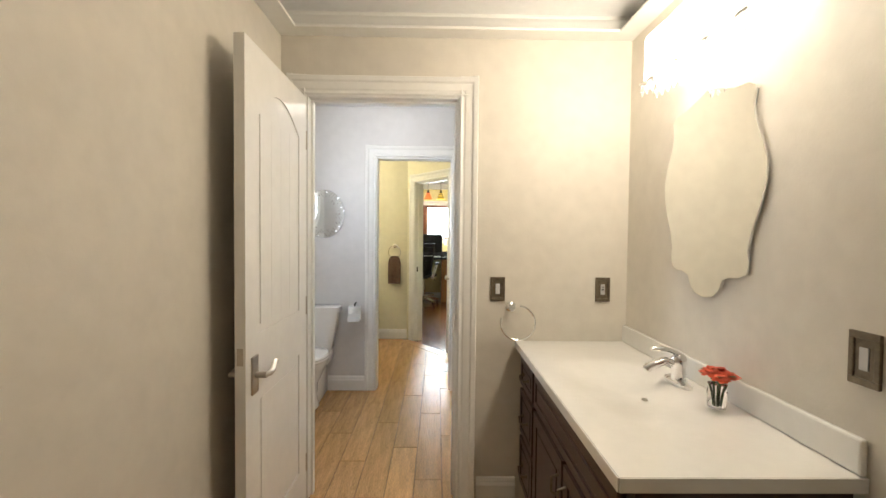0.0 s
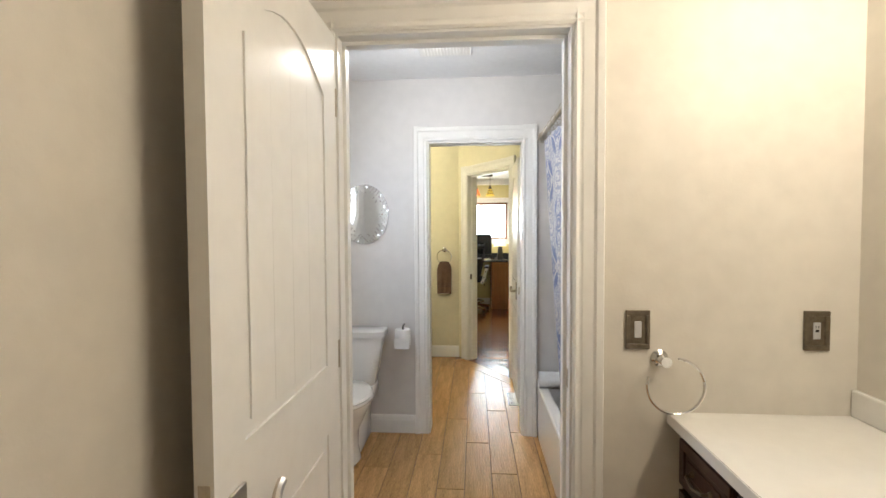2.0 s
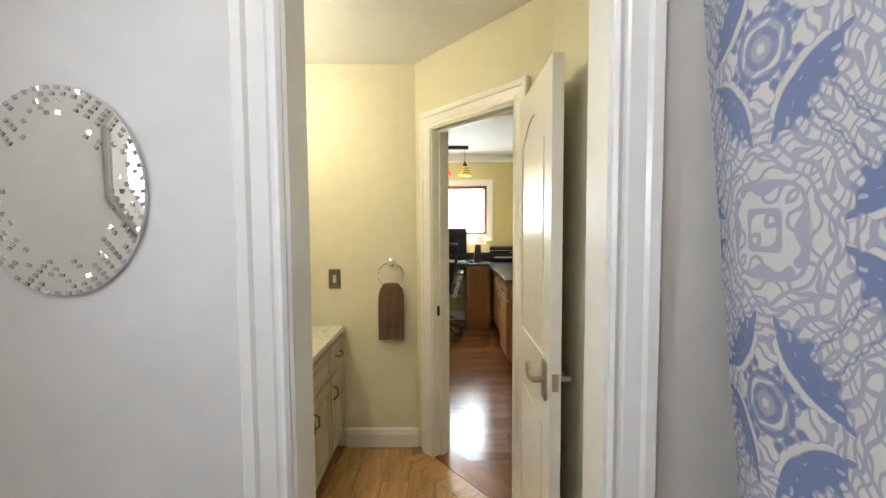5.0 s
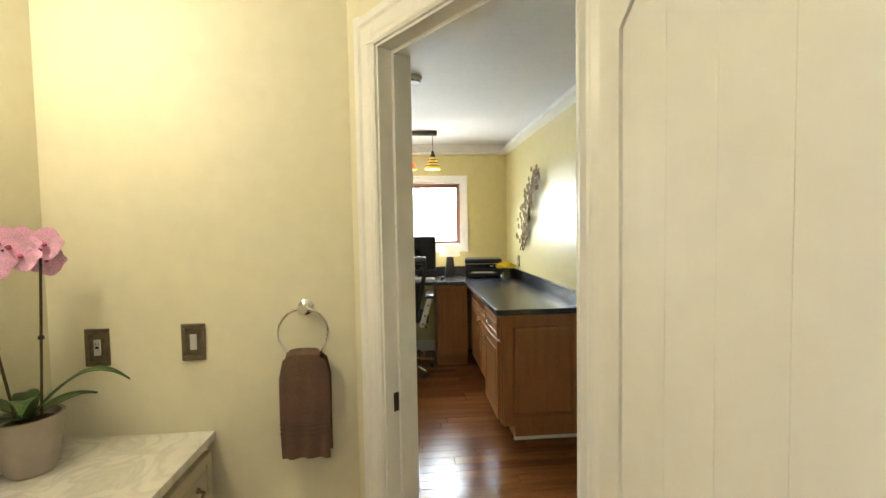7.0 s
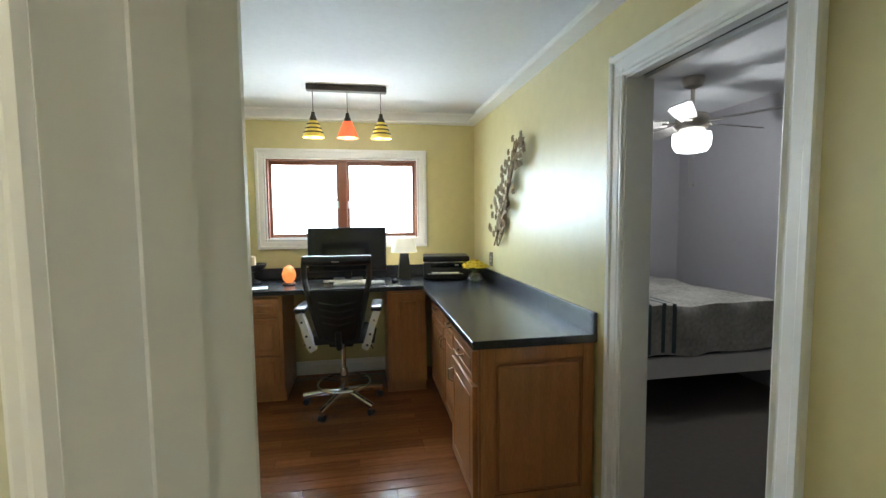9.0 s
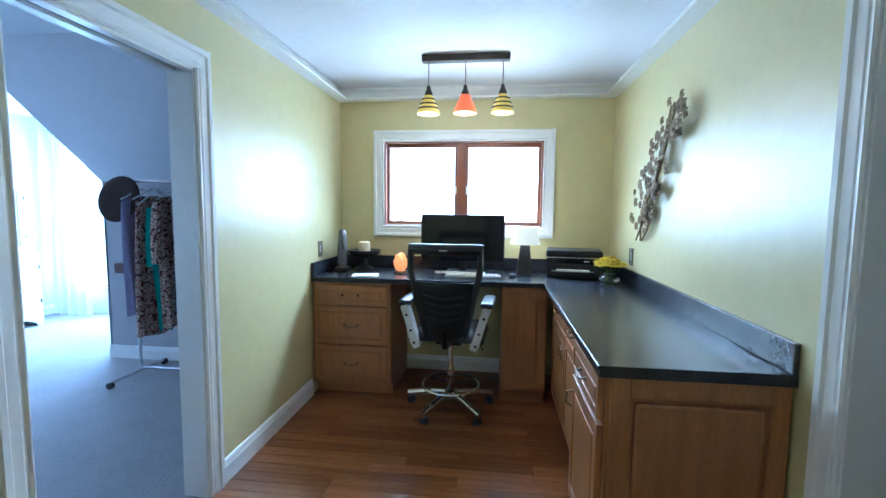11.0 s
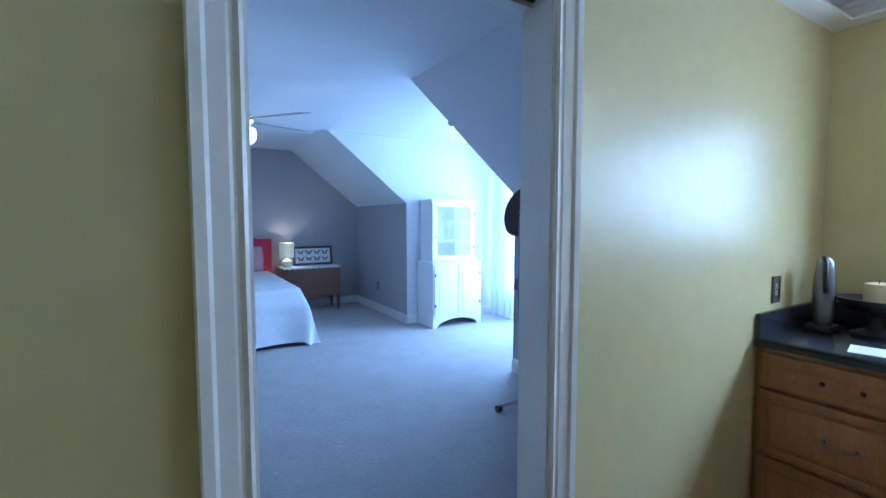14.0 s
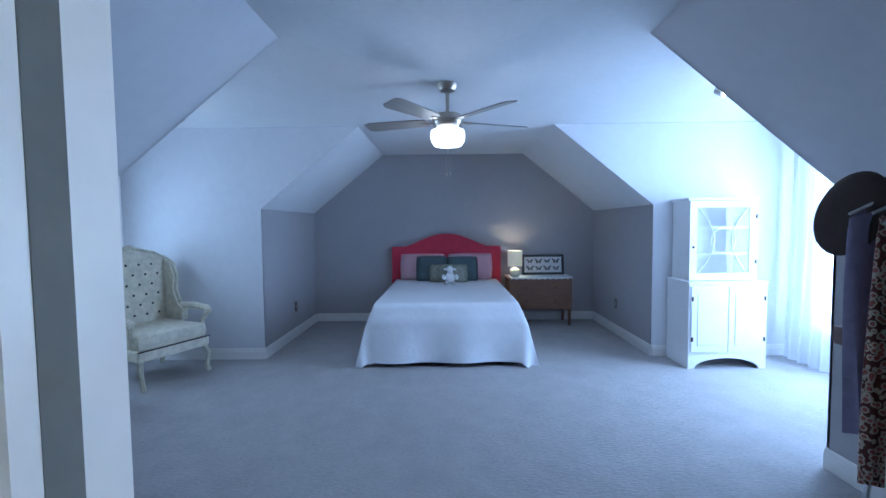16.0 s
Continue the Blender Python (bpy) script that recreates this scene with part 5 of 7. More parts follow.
def haze():
    m = glow("daylight_haze", (0.9, 0.97, 1.0), 1.5)
    N, L = m.node_tree.nodes, m.node_tree.links
    n, r, tc = N.new("ShaderNodeTexNoise"), N.new("ShaderNodeValToRGB"), N.new("ShaderNodeTexCoord")
    n.inputs["Scale"].default_value, n.inputs["Detail"].default_value = 2.2, 5
    r.color_ramp.elements[0].position, r.color_ramp.elements[0].color = 0.38, (0.62, 0.85, 0.7, 1)
    r.color_ramp.elements[1].position, r.color_ramp.elements[1].color = 0.55, (0.9, 0.97, 1.0, 1)
    L.new(tc.outputs["Object"], n.inputs["Vector"]); L.new(n.outputs["Fac"], r.inputs[0])
    L.new(r.outputs[0], N["Principled BSDF"].inputs["Emission Color"])


haze()
backdrop("backdrop_office", pose(-0.13, 10.2, 1.6), 4.2, 2.6, 1)
backdrop("backdrop_dormer", pose(-4.5, 11.6, 1.5), 6, 4, 1)
backdrop("backdrop_far_dormer", pose(-4.5, 2.6, 1.5), 5, 4, 1)
backdrop("backdrop_octagon", pose(-1.75, 2.65, 1.7, 0, 0, 90), 1.3, 1.4, 1)

YF, XF = 8.57, 0.545
cabinet("drawer_cabinet", "maple three-drawer base cabinet under the desk top", 0.6, 0.6, 0.1, 0.868, CABW,
        [("drawer", 0.025, 0.575, 0.705, 0.845, "knobs"), ("drawer", 0.025, 0.575, 0.41, 0.685, "bar"), ("drawer", 0.025, 0.575, 0.12, 0.39, "bar")], pose(-1.196, YF, 0), toe=0.06)
cabinet("corner_cabinet", "maple corner base cabinet with a panelled door", 0.32, 0.6, 0.1, 0.868, CABW, [("door", 0.03, 0.31, 0.13, 0.845, "")], pose(0.22, YF, 0), toe=0.06)
cabinet("base_cabinet", "maple base cabinet with drawer, door and panelled end", 0.52, 0.555, 0.1, 0.868, CABW,
        [("drawer", 0.02, 0.5, 0.70, 0.845, "bar"), ("door", 0.02, 0.5, 0.13, 0.68, "left")], pose(XF, 7.432, 0, 0, 0, -90), toe=0.09)
cabinet("base_cabinet", "maple base cabinet with drawers and doors set back beside the corner", 1.12, 0.505, 0.1, 0.868, CABW,
        [("drawer", 0.02, 0.54, 0.70, 0.845, "bar"), ("drawer", 0.56, 1.1, 0.70, 0.845, "bar"), ("door", 0.02, 0.54, 0.13, 0.68, "right"), ("door", 0.56, 1.1, 0.13, 0.68, "left")], pose(XF + 0.06, 8.56, 0, 0, 0, -90), toe=0.06)


def end_panel():
    e = thing("end_panel", "maple framed end panel of the base cabinet", "panel")
    y = 6.911
    bm = B()
    bx(bm, XF + 0.01, XR - 0.012, y - 0.012, y, 0.1, 0.866)
    part("board", bm, CABW, e)
    bm = B()
    for a, b_, c, d in ((XF + 0.01, XF + 0.07, 0.1, 0.866), (XR - 0.07, XR - 0.012, 0.1, 0.866), (XF + 0.07, XR - 0.07, 0.8, 0.866), (XF + 0.07, XR - 0.07, 0.1, 0.17)):
        bx(bm, a, b_, y - 0.024, y - 0.011, c, d, 0.003)
    bx(bm, XF + 0.084, XR - 0.084, y - 0.027, y - 0.011, 0.184, 0.786, 0.0125)
    part("frame", bm, CABW, e)
    part("plinth", bx(B(), XF + 0.09, XR - 0.012, y - 0.006, y, 0, 0.1), CABW, e)
    part("shoe_moulding", bx(B(), XF + 0.08, XR - 0.012, y - 0.02, y - 0.006, 0, 0.018), WHITE, e, "white shoe moulding")
    settle(e, 0.83, y, 0)


end_panel()


def desk_top():
    e = thing("countertop", "dark slate laminate L-shaped desk top with backsplash", "desk top")
    part("slab", prism(B(), [(XL + 0.002, 8.54), (0.512, 8.54), (0.512, 6.88), (XR - 0.002, 6.88), (XR - 0.002, YO - 0.002), (XL + 0.002, YO - 0.002)], "z", 0.869, 0.908), LAMIN, e)
    part("edge_strip", cyl(cyl(B(), (0.512, 6.88, 0.9), (0.512, 8.54, 0.9), 0.008), (XL + 0.01, 8.54, 0.9), (0.512, 8.54, 0.9), 0.008), LAMIN, e, smooth=True)
    for a in ((XR - 0.022, XR - 0.002, 6.88, YO - 0.022), (XL + 0.002, XR - 0.022, YO - 0.022, YO - 0.002), (XL + 0.002, XL + 0.022, 8.54, YO - 0.022)):
        part("backsplash", bx(B(), *a, 0.9085, 1.01, 0.004), LAMIN, e)
    settle(e, 0, 9, 0.87)


desk_top()


def office_chair():
    e = thing("office_chair", "black mesh drafting chair with grey arms and chrome star base", "office chair")
    for i in range(5):
        a = radians(90 + 72 * i + 10)
        c, s = math.cos(a), math.sin(a)
        leg = part("leg", tube(tube(B(), [(0, 0, 0.125), (0.15 * c, 0.15 * s, 0.11), (0.32 * c, 0.32 * s, 0.075)], 0.022, 10), [(0, 0, 0.11), (0.32 * c, 0.32 * s, 0.066)], 0.018, 10), CHROME, e, "polished aluminium leg", True)
        bm = cyl(B(), (0.3 * c, 0.3 * s, 0.05), (0.3 * c, 0.3 * s, 0.085), 0.008)
        for o in (-0.012, 0.012):
            cyl(bm, (0.3 * c - s * (o - 0.008), 0.3 * s + c * (o - 0.008), 0.028), (0.3 * c - s * (o + 0.008), 0.3 * s + c * (o + 0.008), 0.028), 0.026)
        part("caster", bm, BLACK, leg, smooth=True)
    part("hub", lathe(B(), [(0.045, 0.08), (0.045, 0.14), (0.03, 0.15), (0.028, 0.3), (0.018, 0.3), (0.018, 0.52)]), CHROME, e, smooth=True)
    part("foot_ring", ring(B(), (0, 0, 0.18), 0.2, 0.01, "z", 32), CHROME, e, smooth=True)
    for i in range(3):
        a = radians(30 + 120 * i)
        part("ring_spoke", cyl(B(), (0, 0, 0.19), (0.2 * math.cos(a), 0.2 * math.sin(a), 0.18), 0.007), BLACK, e)
    part("mechanism", bx(B(), -0.09, 0.09, -0.13, 0.1, 0.5, 0.55, 0.012), BLACK, e)
    part("lever", tube(B(), [(0.08, -0.05, 0.53), (0.2, -0.06, 0.52), (0.23, -0.06, 0.46)], 0.006), BLACK, e)
    def seat(u, v):
        x, y = (u - 0.5) * 0.5, (v - 0.5) * 0.48
        k = max(0, 1 - max(abs(u - 0.5), abs(v - 0.5)) * 2)
        return (x, y, 0.555 + 0.07 * min(1, k * 3) ** 0.5 - 0.02 * (v > 0.8) * (v - 0.8) * 5)
    bm = loft(B(), seat, 20, 20)
    bx(bm, -0.24, 0.24, -0.23, 0.23, 0.55, 0.58, 0.01)
    part("seat", bm, MESHB, e, smooth=True)
    def bk(u, v, off=0.0):
        hw = 0.125 + 0.1 * min(1, v * 1.3)
        a = (u - 0.5) * 2
        return (a * hw, -0.24 - 0.045 * math.sin(math.pi * (v * 0.9)) + 0.05 * a * a - 0.06 * v + off, 0.56 + 0.62 * v)
    part("backrest", thicken(loft(B(), lambda u, v: bk(u, 0.02 + v * 0.62), 14, 18), 0.006), MESHB, e, "black mesh back", True)
    fr = [bk(0, v / 14) for v in range(15)] + [bk(u / 8, 1) for u in range(1, 9)] + [bk(1, 1 - v / 14) for v in range(1, 15)]
    part("back_frame", tube(B(), fr, 0.022, 8), BLACK, e, smooth=True)
    part("top_bar", tube(B(), [bk(u / 8, 0.97) for u in range(9)], 0.03, 8), BLACK, e, smooth=True)
    part("label_plate", bx(B(), -0.025, 0.025, bk(0.5, 0.97)[1] - 0.0315, bk(0.5, 0.97)[1] - 0.028, 1.158, 1.166), GREYP, e)
    for v in (0.28, 0.36, 0.44, 0.52):
        part("lumbar_rib", tube(B(), [tuple(Vector(bk(u / 6, v - 0.05 * (1 - abs(u / 3 - 1)), -0.01))) for u in range(1, 6)], 0.006, 6), BLACK, e, smooth=True)
    part("back_spine", tube(B(), [(0, -0.1, 0.52), (0, -0.24, 0.53), bk(0.5, 0.15, -0.02)], 0.024), BLACK, e, smooth=True)
    for s in (-1, 1):
        bm = B()
        prism(bm, [(s * 0.16, 0.53), (s * 0.2, 0.51), (s * 0.225, 0.55), (s * 0.265, 0.7), (s * 0.295, 0.78), (s * 0.25, 0.8), (s * 0.222, 0.72), (s * 0.18, 0.58)], "y", -0.27, -0.2)
        a = part("arm_bracket", bm, mat("silver_painted_plastic", (0.72, 0.72, 0.72), 0.3, 0.2, var=0.04), e, "silver grey plastic arm bracket")
        for x, z in ((0.2, 0.55), (0.222, 0.63), (0.252, 0.73)):
            part("bolt", cyl(B(), (s * x, -0.268, z), (s * x, -0.274, z), 0.009), BLACK, a)
        part("armrest", bx(B(), s * 0.225, s * 0.31, -0.27, 0.03, 0.79, 0.83, 0.018), BLACK, e, smooth=True)
    e.matrix_basis = pose(-0.13, 8.44, 0, 0, 0, -4)


office_chair()


def monitor():
    e = thing("computer_monitor", "wide black computer monitor on the desk", "monitor")
    part("bezel", bx(B(), -0.34, 0.34, 0, 0.03, 0.08, 0.47, 0.006), BLACK, e)
    part("screen", bx(B(), -0.33, 0.33, -0.0015, 0.001, 0.095, 0.462), SCREEN, e, "dark switched-off screen")
    part("neck", bx(B(), -0.03, 0.03, 0.02, 0.05, 0.01, 0.15, 0.006), BLACK, e)
    part("foot", bx(B(), -0.13, 0.13, -0.06, 0.13, 0, 0.012, 0.004), BLACK, e)
    e.matrix_basis = pose(-0.1, 8.98, 0.9085)
    k = thing("keyboard", "pale keyboard on the desk", "keyboard")
    part("case", bx(B(), -0.21, 0.21, -0.06, 0.06, 0, 0.014, 0.004), GREYP, k)
    for r in range(4):
        for c in range(13):
            part("key", bx(B(), -0.195 + c * 0.03, -0.171 + c * 0.03, -0.05 + r * 0.026, -0.03 + r * 0.026, 0.014, 0.02), PAPER, k)
    k.matrix_basis = pose(-0.0, 8.74, 0.9085)
    c = thing("cable", "tangled white cables on the desk", "cable")
    rng = random.Random(2)
    for j in range(6):
        pts = [(-0.3 + 0.03 * i, 8.83 + 0.03 * math.sin(i * 1.3 + j * 2) + rng.uniform(-0.01, 0.01), 0.918 + 0.012 * abs(math.sin(i * 0.9 + j))) for i in range(14)]
        part("strand", tube(B(), pts, 0.004, 6), PAPER, c, smooth=True)
    settle(c, 0, 8.83, 0.909)
    m = thing("computer_mouse", "black computer mouse lying on the desk", "mouse")
    part("shell", ball(B(), (0, 0, 0.014), 0.03, (1, 1.6, 0.55)), BLACK, m, smooth=True)
    m.matrix_basis = pose(0.3, 8.78, 0.9075)


monitor()


def desk_lamp():
    e = thing("desk_lamp", "black tapered block lamp with a cream shade on the desk", "lamp")
    bm = lathe(B(), [(0.085, 0), (0.05, 0.24), (0.012, 0.245), (0.012, 0.29)], n=4)
    bmesh.ops.rotate(bm, verts=bm.verts, cent=(0, 0, 0), matrix=Matrix.Rotation(radians(45), 3, "Z"))
    part("base", bm, BLACK, e)
    bm = B()
    n = 28
    a = [bm.verts.new((0.12 * math.cos(2 * math.pi * i / n), 0.12 * math.sin(2 * math.pi * i / n), 0.24)) for i in range(n)]
    b_ = [bm.verts.new((0.085 * math.cos(2 * math.pi * i / n), 0.085 * math.sin(2 * math.pi * i / n), 0.37)) for i in range(n)]
    for i in range(n):
        bm.faces.new((a[i], a[(i + 1) % n], b_[(i + 1) % n], b_[i]))
    part("shade", thicken(bm, 0.002), glow("lit_cream_linen_shade", (1.0, 0.93, 0.75), 0.3), e, "cream linen shade", True).visible_shadow = False
    e.matrix_basis = pose(0.4, 8.98, 0.9085)


desk_lamp()


def printer():
    e = thing("printer", "black inkjet printer with stacked paper trays", "printer")
    part("body", bx(B(), -0.22, 0.22, -0.15, 0.16, 0.0, 0.13, 0.012), BLACK, e)
    part("scanner_lid", bx(B(), -0.225, 0.225, -0.155, 0.165, 0.132, 0.175, 0.014), BLACK, e)
    part("output_tray", bx(B(), -0.18, 0.16, -0.23, -0.14, 0.035, 0.047, 0.004), BLACK, e)
    part("control_panel", bx(B(), -0.15, 0.15, -0.158, -0.148, 0.09, 0.125, 0.003), SCREEN, e, "glossy black control panel")
    part("status_light", bx(B(), 0.08, 0.12, -0.1595, -0.1575, 0.105, 0.112), GREYP, e)
    part("paper_stack", bx(B(), -0.14, 0.12, -0.215, -0.15, 0.048, 0.056), PAPER, e, "white paper in the tray")
    part("slot", bx(B(), -0.17, 0.16, -0.153, -0.149, 0.048, 0.08), GAP, e)
    part("silver_trim", bx(B(), -0.222, 0.222, -0.158, -0.153, 0.128, 0.133), CHROME, e)
    e.matrix_basis = pose(0.78, 8.97, 0.9085, 0, 0, -8) @ Matrix.Diagonal((0.92, 1.0, 1.18, 1))


printer()
bouquet(0.965, 8.6, 0.909, YPET, "yellow chrysanthemums in a squat glass vase on the desk", 17, 0.1, 0.175, 0.07, True)


def desk_ornaments():
    e = thing("salt_lamp", "glowing orange salt crystal lamp on a wooden base", "lamp")
    bm = ball(B(), (0, 0, 0.085), 0.06, (0.9, 0.9, 1.25), 3)
    for v in bm.verts:
        v.co += v.co.normalized() * 0.014 * noise.noise(v.co * 28)
    part("crystal", bm, SALT, e)
    part("base", lathe(B(), [(0.05, 0), (0.055, 0.006), (0.048, 0.018)]), WALNUT, e, smooth=True)
    e.matrix_basis = pose(-0.58, 8.84, 0.9085)
    e = thing("table_fountain", "black pedestal bowl with a cream candle on the desk", "ornament")
    part("foot", lathe(B(), [(0.07, 0), (0.075, 0.012), (0.03, 0.03), (0.022, 0.07), (0.03, 0.085)]), BLACK, e, smooth=True)
    part("bowl", lathe(B(), [(0.03, 0.085), (0.09, 0.1), (0.12, 0.135), (0.122, 0.145), (0.1, 0.138), (0.04, 0.12)]), BLACK, e, smooth=True)
    part("candle", lathe(B(), [(0.042, 0.125), (0.043, 0.13), (0.042, 0.2), (0.03, 0.205), (0.005, 0.2)]), mat("cream_wax", (0.75, 0.62, 0.38), 0.5, var=0.05), e, "cream pillar candle", True)
    part("wick", cyl(B(), (0, 0, 0.2), (0, 0, 0.212), 0.0015), BLACK, e)
    e.matrix_basis = pose(-0.92, 8.98, 0.9085) @ Matrix.Diagonal((1.15, 1.15, 1.15, 1))
    e = thing("hand_vacuum", "black and silver handheld vacuum standing in its dock", "vacuum")
    part("dock", bx(B(), -0.05, 0.05, -0.06, 0.06, 0, 0.03, 0.01), BLACK, e)
    part("body", lathe(B(), [(0.03, 0.02), (0.045, 0.06), (0.042, 0.2), (0.035, 0.28), (0.03, 0.32), (0.012, 0.34)], n=20), mat("smoke_silver_plastic", (0.25, 0.25, 0.27), 0.2, 0.6), e, smooth=True)
    part("grip", tube(B(), [(0.02, -0.04, 0.18), (0.02, -0.06, 0.24), (0.015, -0.045, 0.31), (0.0, -0.02, 0.335)], 0.012), BLACK, e, smooth=True)
    e.matrix_basis = pose(-1.09, 8.93, 0.9085)
    e = thing("paper_sheet", "white sheets of paper on the desk", "paper")
    part("sheet", bx(B(), -0.1, 0.1, -0.07, 0.07, 0, 0.002), PAPER, e)
    e.matrix_basis = pose(-0.82, 8.68, 0.909, 0, 0, 12)


desk_ornaments()


def pendant():
    e = thing("pendant_light", "dark bar pendant with three cone shades, two amber and one red", "pendant lamp")
    part("ceiling_bar", bx(B(), -0.295, 0.295, -0.03, 0.03, -0.045, -0.001, 0.004), BRONZE, e)
    for i, x in enumerate((-0.25, 0.0, 0.25)):
        part("cord", cyl(B(), (x, 0, -0.04), (x, 0, -0.24), 0.003), BRONZE, e)
        part("cap", lathe(B(), [(0.012, -0.2), (0.016, -0.225), (0.026, -0.245), (0.03, -0.27)][::-1], (x, 0, 0), 16), BRONZE, e, smooth=True)
        bm = B()
        n, rows = 24, [(0.03, -0.265), (0.045, -0.3), (0.062, -0.34), (0.078, -0.385)]
        rs = [[bm.verts.new((x + r * math.cos(2 * math.pi * j / n), r * math.sin(2 * math.pi * j / n), z)) for j in range(n)] for r, z in rows]
        for a, b_ in zip(rs, rs[1:]):
            for j in range(n):
                bm.faces.new((a[j], a[(j + 1) % n], b_[(j + 1) % n], b_[j]))
        s = part("shade", thicken(bm, 0.002), ORANGE if i == 1 else AMBER, e, "red glass cone" if i == 1 else "amber striped glass cone", True)
        s.visible_shadow = False
        if i != 1:
            for r, z in ((0.042, -0.29), (0.055, -0.322), (0.067, -0.352)):
                part("stripe", ring(B(), (x, 0, z), r + 0.002, 0.005, "z", 24), BRONZE, s)
        part("light_bulb", ball(B(), (x, 0, -0.345), 0.022), FILAM, s, smooth=True).visible_shadow = False
    e.matrix_basis = pose(-0.057, 8.464, H)


pendant()


def wall_art():
    rng = random.Random(4)
    e = thing("wall_sculpture", "antiqued gold metal flower wall sculpture", "wall art")
    def P(t, s=0.0):
        return (XR - 0.03 - 0.012 * math.sin(9 * t + s), 8.36 - 0.46 * t + 0.05 * math.sin(5 * t + s), 1.23 + 0.76 * t)
    for s in (0, 1.8, 3.4):
        part("stem", tube(B(), [Vector(P(i / 10, s)) + Vector((0, 0.07 * math.sin(s) * (i / 10), 0)) for i in range(11)], 0.006, 6), ARTM, e, smooth=True)
    for k in range(72):
        t = 0.14 + 0.84 * k / 72
        y0, z0 = P(t)[1:]
        y, z = y0 + rng.uniform(-0.19, 0.19) * (0.6 + 0.5 * math.sin(3 * t)), z0 + rng.uniform(-0.05, 0.05)
        x = XR - 0.02 - rng.uniform(0, 0.04)
        bm, r = B(), rng.uniform(0.026, 0.042)
        for p in range(5):
            a = p * 2 * math.pi / 5 + rng.uniform(-0.2, 0.2)
            dy, dz = math.cos(a), math.sin(a)
            loft(bm, lambda u, v: (x - 0.014 * math.sin(2.6 * u), y + r * u * dy - dz * r * 0.5 * math.sin(math.pi * (0.1 + 0.85 * u)) * (v - 0.5) * 2, z + r * u * dz + dy * r * 0.5 * math.sin(math.pi * (0.1 + 0.85 * u)) * (v - 0.5) * 2), 4, 3)
        ball(bm, (x - 0.008, y, z), r * 0.22, (1, 1, 1), 1)
        part("flower", bm, ARTM, e, smooth=True)
    settle(e, XR, 8.1, 1.23)


wall_art()

# ---- bedroom ----
def bed():
    e = thing("bed", "double bed with coral upholstered headboard and white quilted bedspread", "bed")
    y0, y1, c = 6.04, 7.66, 6.85
    pts = [(y0, 0.1), (y1, 0.1), (y1, 1.12)] + [(y1 - 0.05 - (y1 - y0 - 0.1) * i / 20, 1.13 + 0.19 * math.sin(math.pi * min(1, max(0, (i - 2) / 16))) ** 1.2) for i in range(21)] + [(y0, 1.12)]
    part("headboard", prism(B(), pts, "x", -7.48, -7.41), RED, e, "coral red upholstered headboard")
    inner = [(c + (y - c) * 0.93, 0.1 + (z - 0.1) * 0.945) for y, z in pts]
    part("headboard_panel", prism(B(), inner, "x", -7.411, -7.4), RED, e)
    part("mattress", bx(B(), -7.4, -5.36, c - 0.72, c + 0.72, 0.3, 0.6, 0.04), WHITET, e)
    part("box_base", bx(B(), -7.4, -5.4, c - 0.7, c + 0.7, 0.08, 0.3), BLACK, e)
    for x in (-7.3, -5.5):
        for y in (c - 0.62, c + 0.62):
            part("leg", bx(B(), x - 0.03, x + 0.03, y - 0.03, y + 0.03, 0.004, 0.09), BLACK, e)
    L_, Wd, T = 2.05, 0.74, 0.635
    def f(u, v):
        s = (v - 0.5) * 2 * (Wd + 0.56)
        over = max(0, abs(s) - Wd)
        r = u * (L_ + 0.58)
        of = max(0, r - L_)
        sg = 1 if s > 0 else -1
        x = -7.38 + min(r, L_) + 0.05 * min(1, of * 6) + 0.05 * of + (0.016 * math.sin(s * 9) * of * 3)
        y = c + sg * (min(abs(s), Wd) + 0.04 * min(1, over * 6) + 0.22 * over * (1 + 0.25 * math.sin(r * 9)))
        drop = max(over, of) + 0.25 * min(over, of)
        z = max(0.02 + 0.02 * math.sin(s * 5) * (of > 0), T - drop + 0.012 * math.exp(-drop * 10))
        z += 0.004 * noise.noise((x * 5, y * 5, 0))
        return (x, y, z)
    part("bedspread", thicken(loft(B(), f, 70, 60), 0.006), QUILT, e, "white quilted bedspread hanging to the carpet", True)
    settle(e, -6.4, c, 0)
    def pillow(label, y, x, w, h, t, tilt, material, z=0.64):
        p = thing("pillow", label, "pillow", "pillows on the bed")
        def g(u, v, s):
            a, b_ = (u - 0.5) * 2, (v - 0.5) * 2
            k = max(0, (1 - abs(a) ** 3.5) * (1 - abs(b_) ** 3.5)) ** 0.5
            return (s * t * k, a * w / 2 * (1 - 0.05 * b_ * b_), h / 2 + b_ * h / 2 * (1 - 0.05 * a * a))
        bm = loft(B(), lambda u, v: g(u, v, 1), 16, 14)
        loft(bm, lambda u, v: g(u, v, -1), 16, 14)
        bmesh.ops.remove_doubles(bm, verts=bm.verts, dist=0.0005)
        part("cushion", bm, material, p, smooth=True)
        p.matrix_basis = pose(x, y, z, 0, tilt, 0)
    stripe = mat("pink_white_print_cotton", (0.62, 0.5, 0.52), 0.9, bump=0.3, bscale=250)
    N, Lk = stripe.node_tree.nodes, stripe.node_tree.links
    ck, tc, w_ = N.new("ShaderNodeMix"), N.new("ShaderNodeTexCoord"), N.new("ShaderNodeTexBrick")
    w_.inputs["Color1"].default_value = w_.inputs["Color2"].default_value = (0.78, 0.75, 0.76, 1)
    w_.inputs["Mortar"].default_value, w_.inputs["Scale"].default_value, w_.inputs["Mortar Size"].default_value = (0.5, 0.14, 0.2, 1), 14, 0.06
    mp = N.new("ShaderNodeMapping")
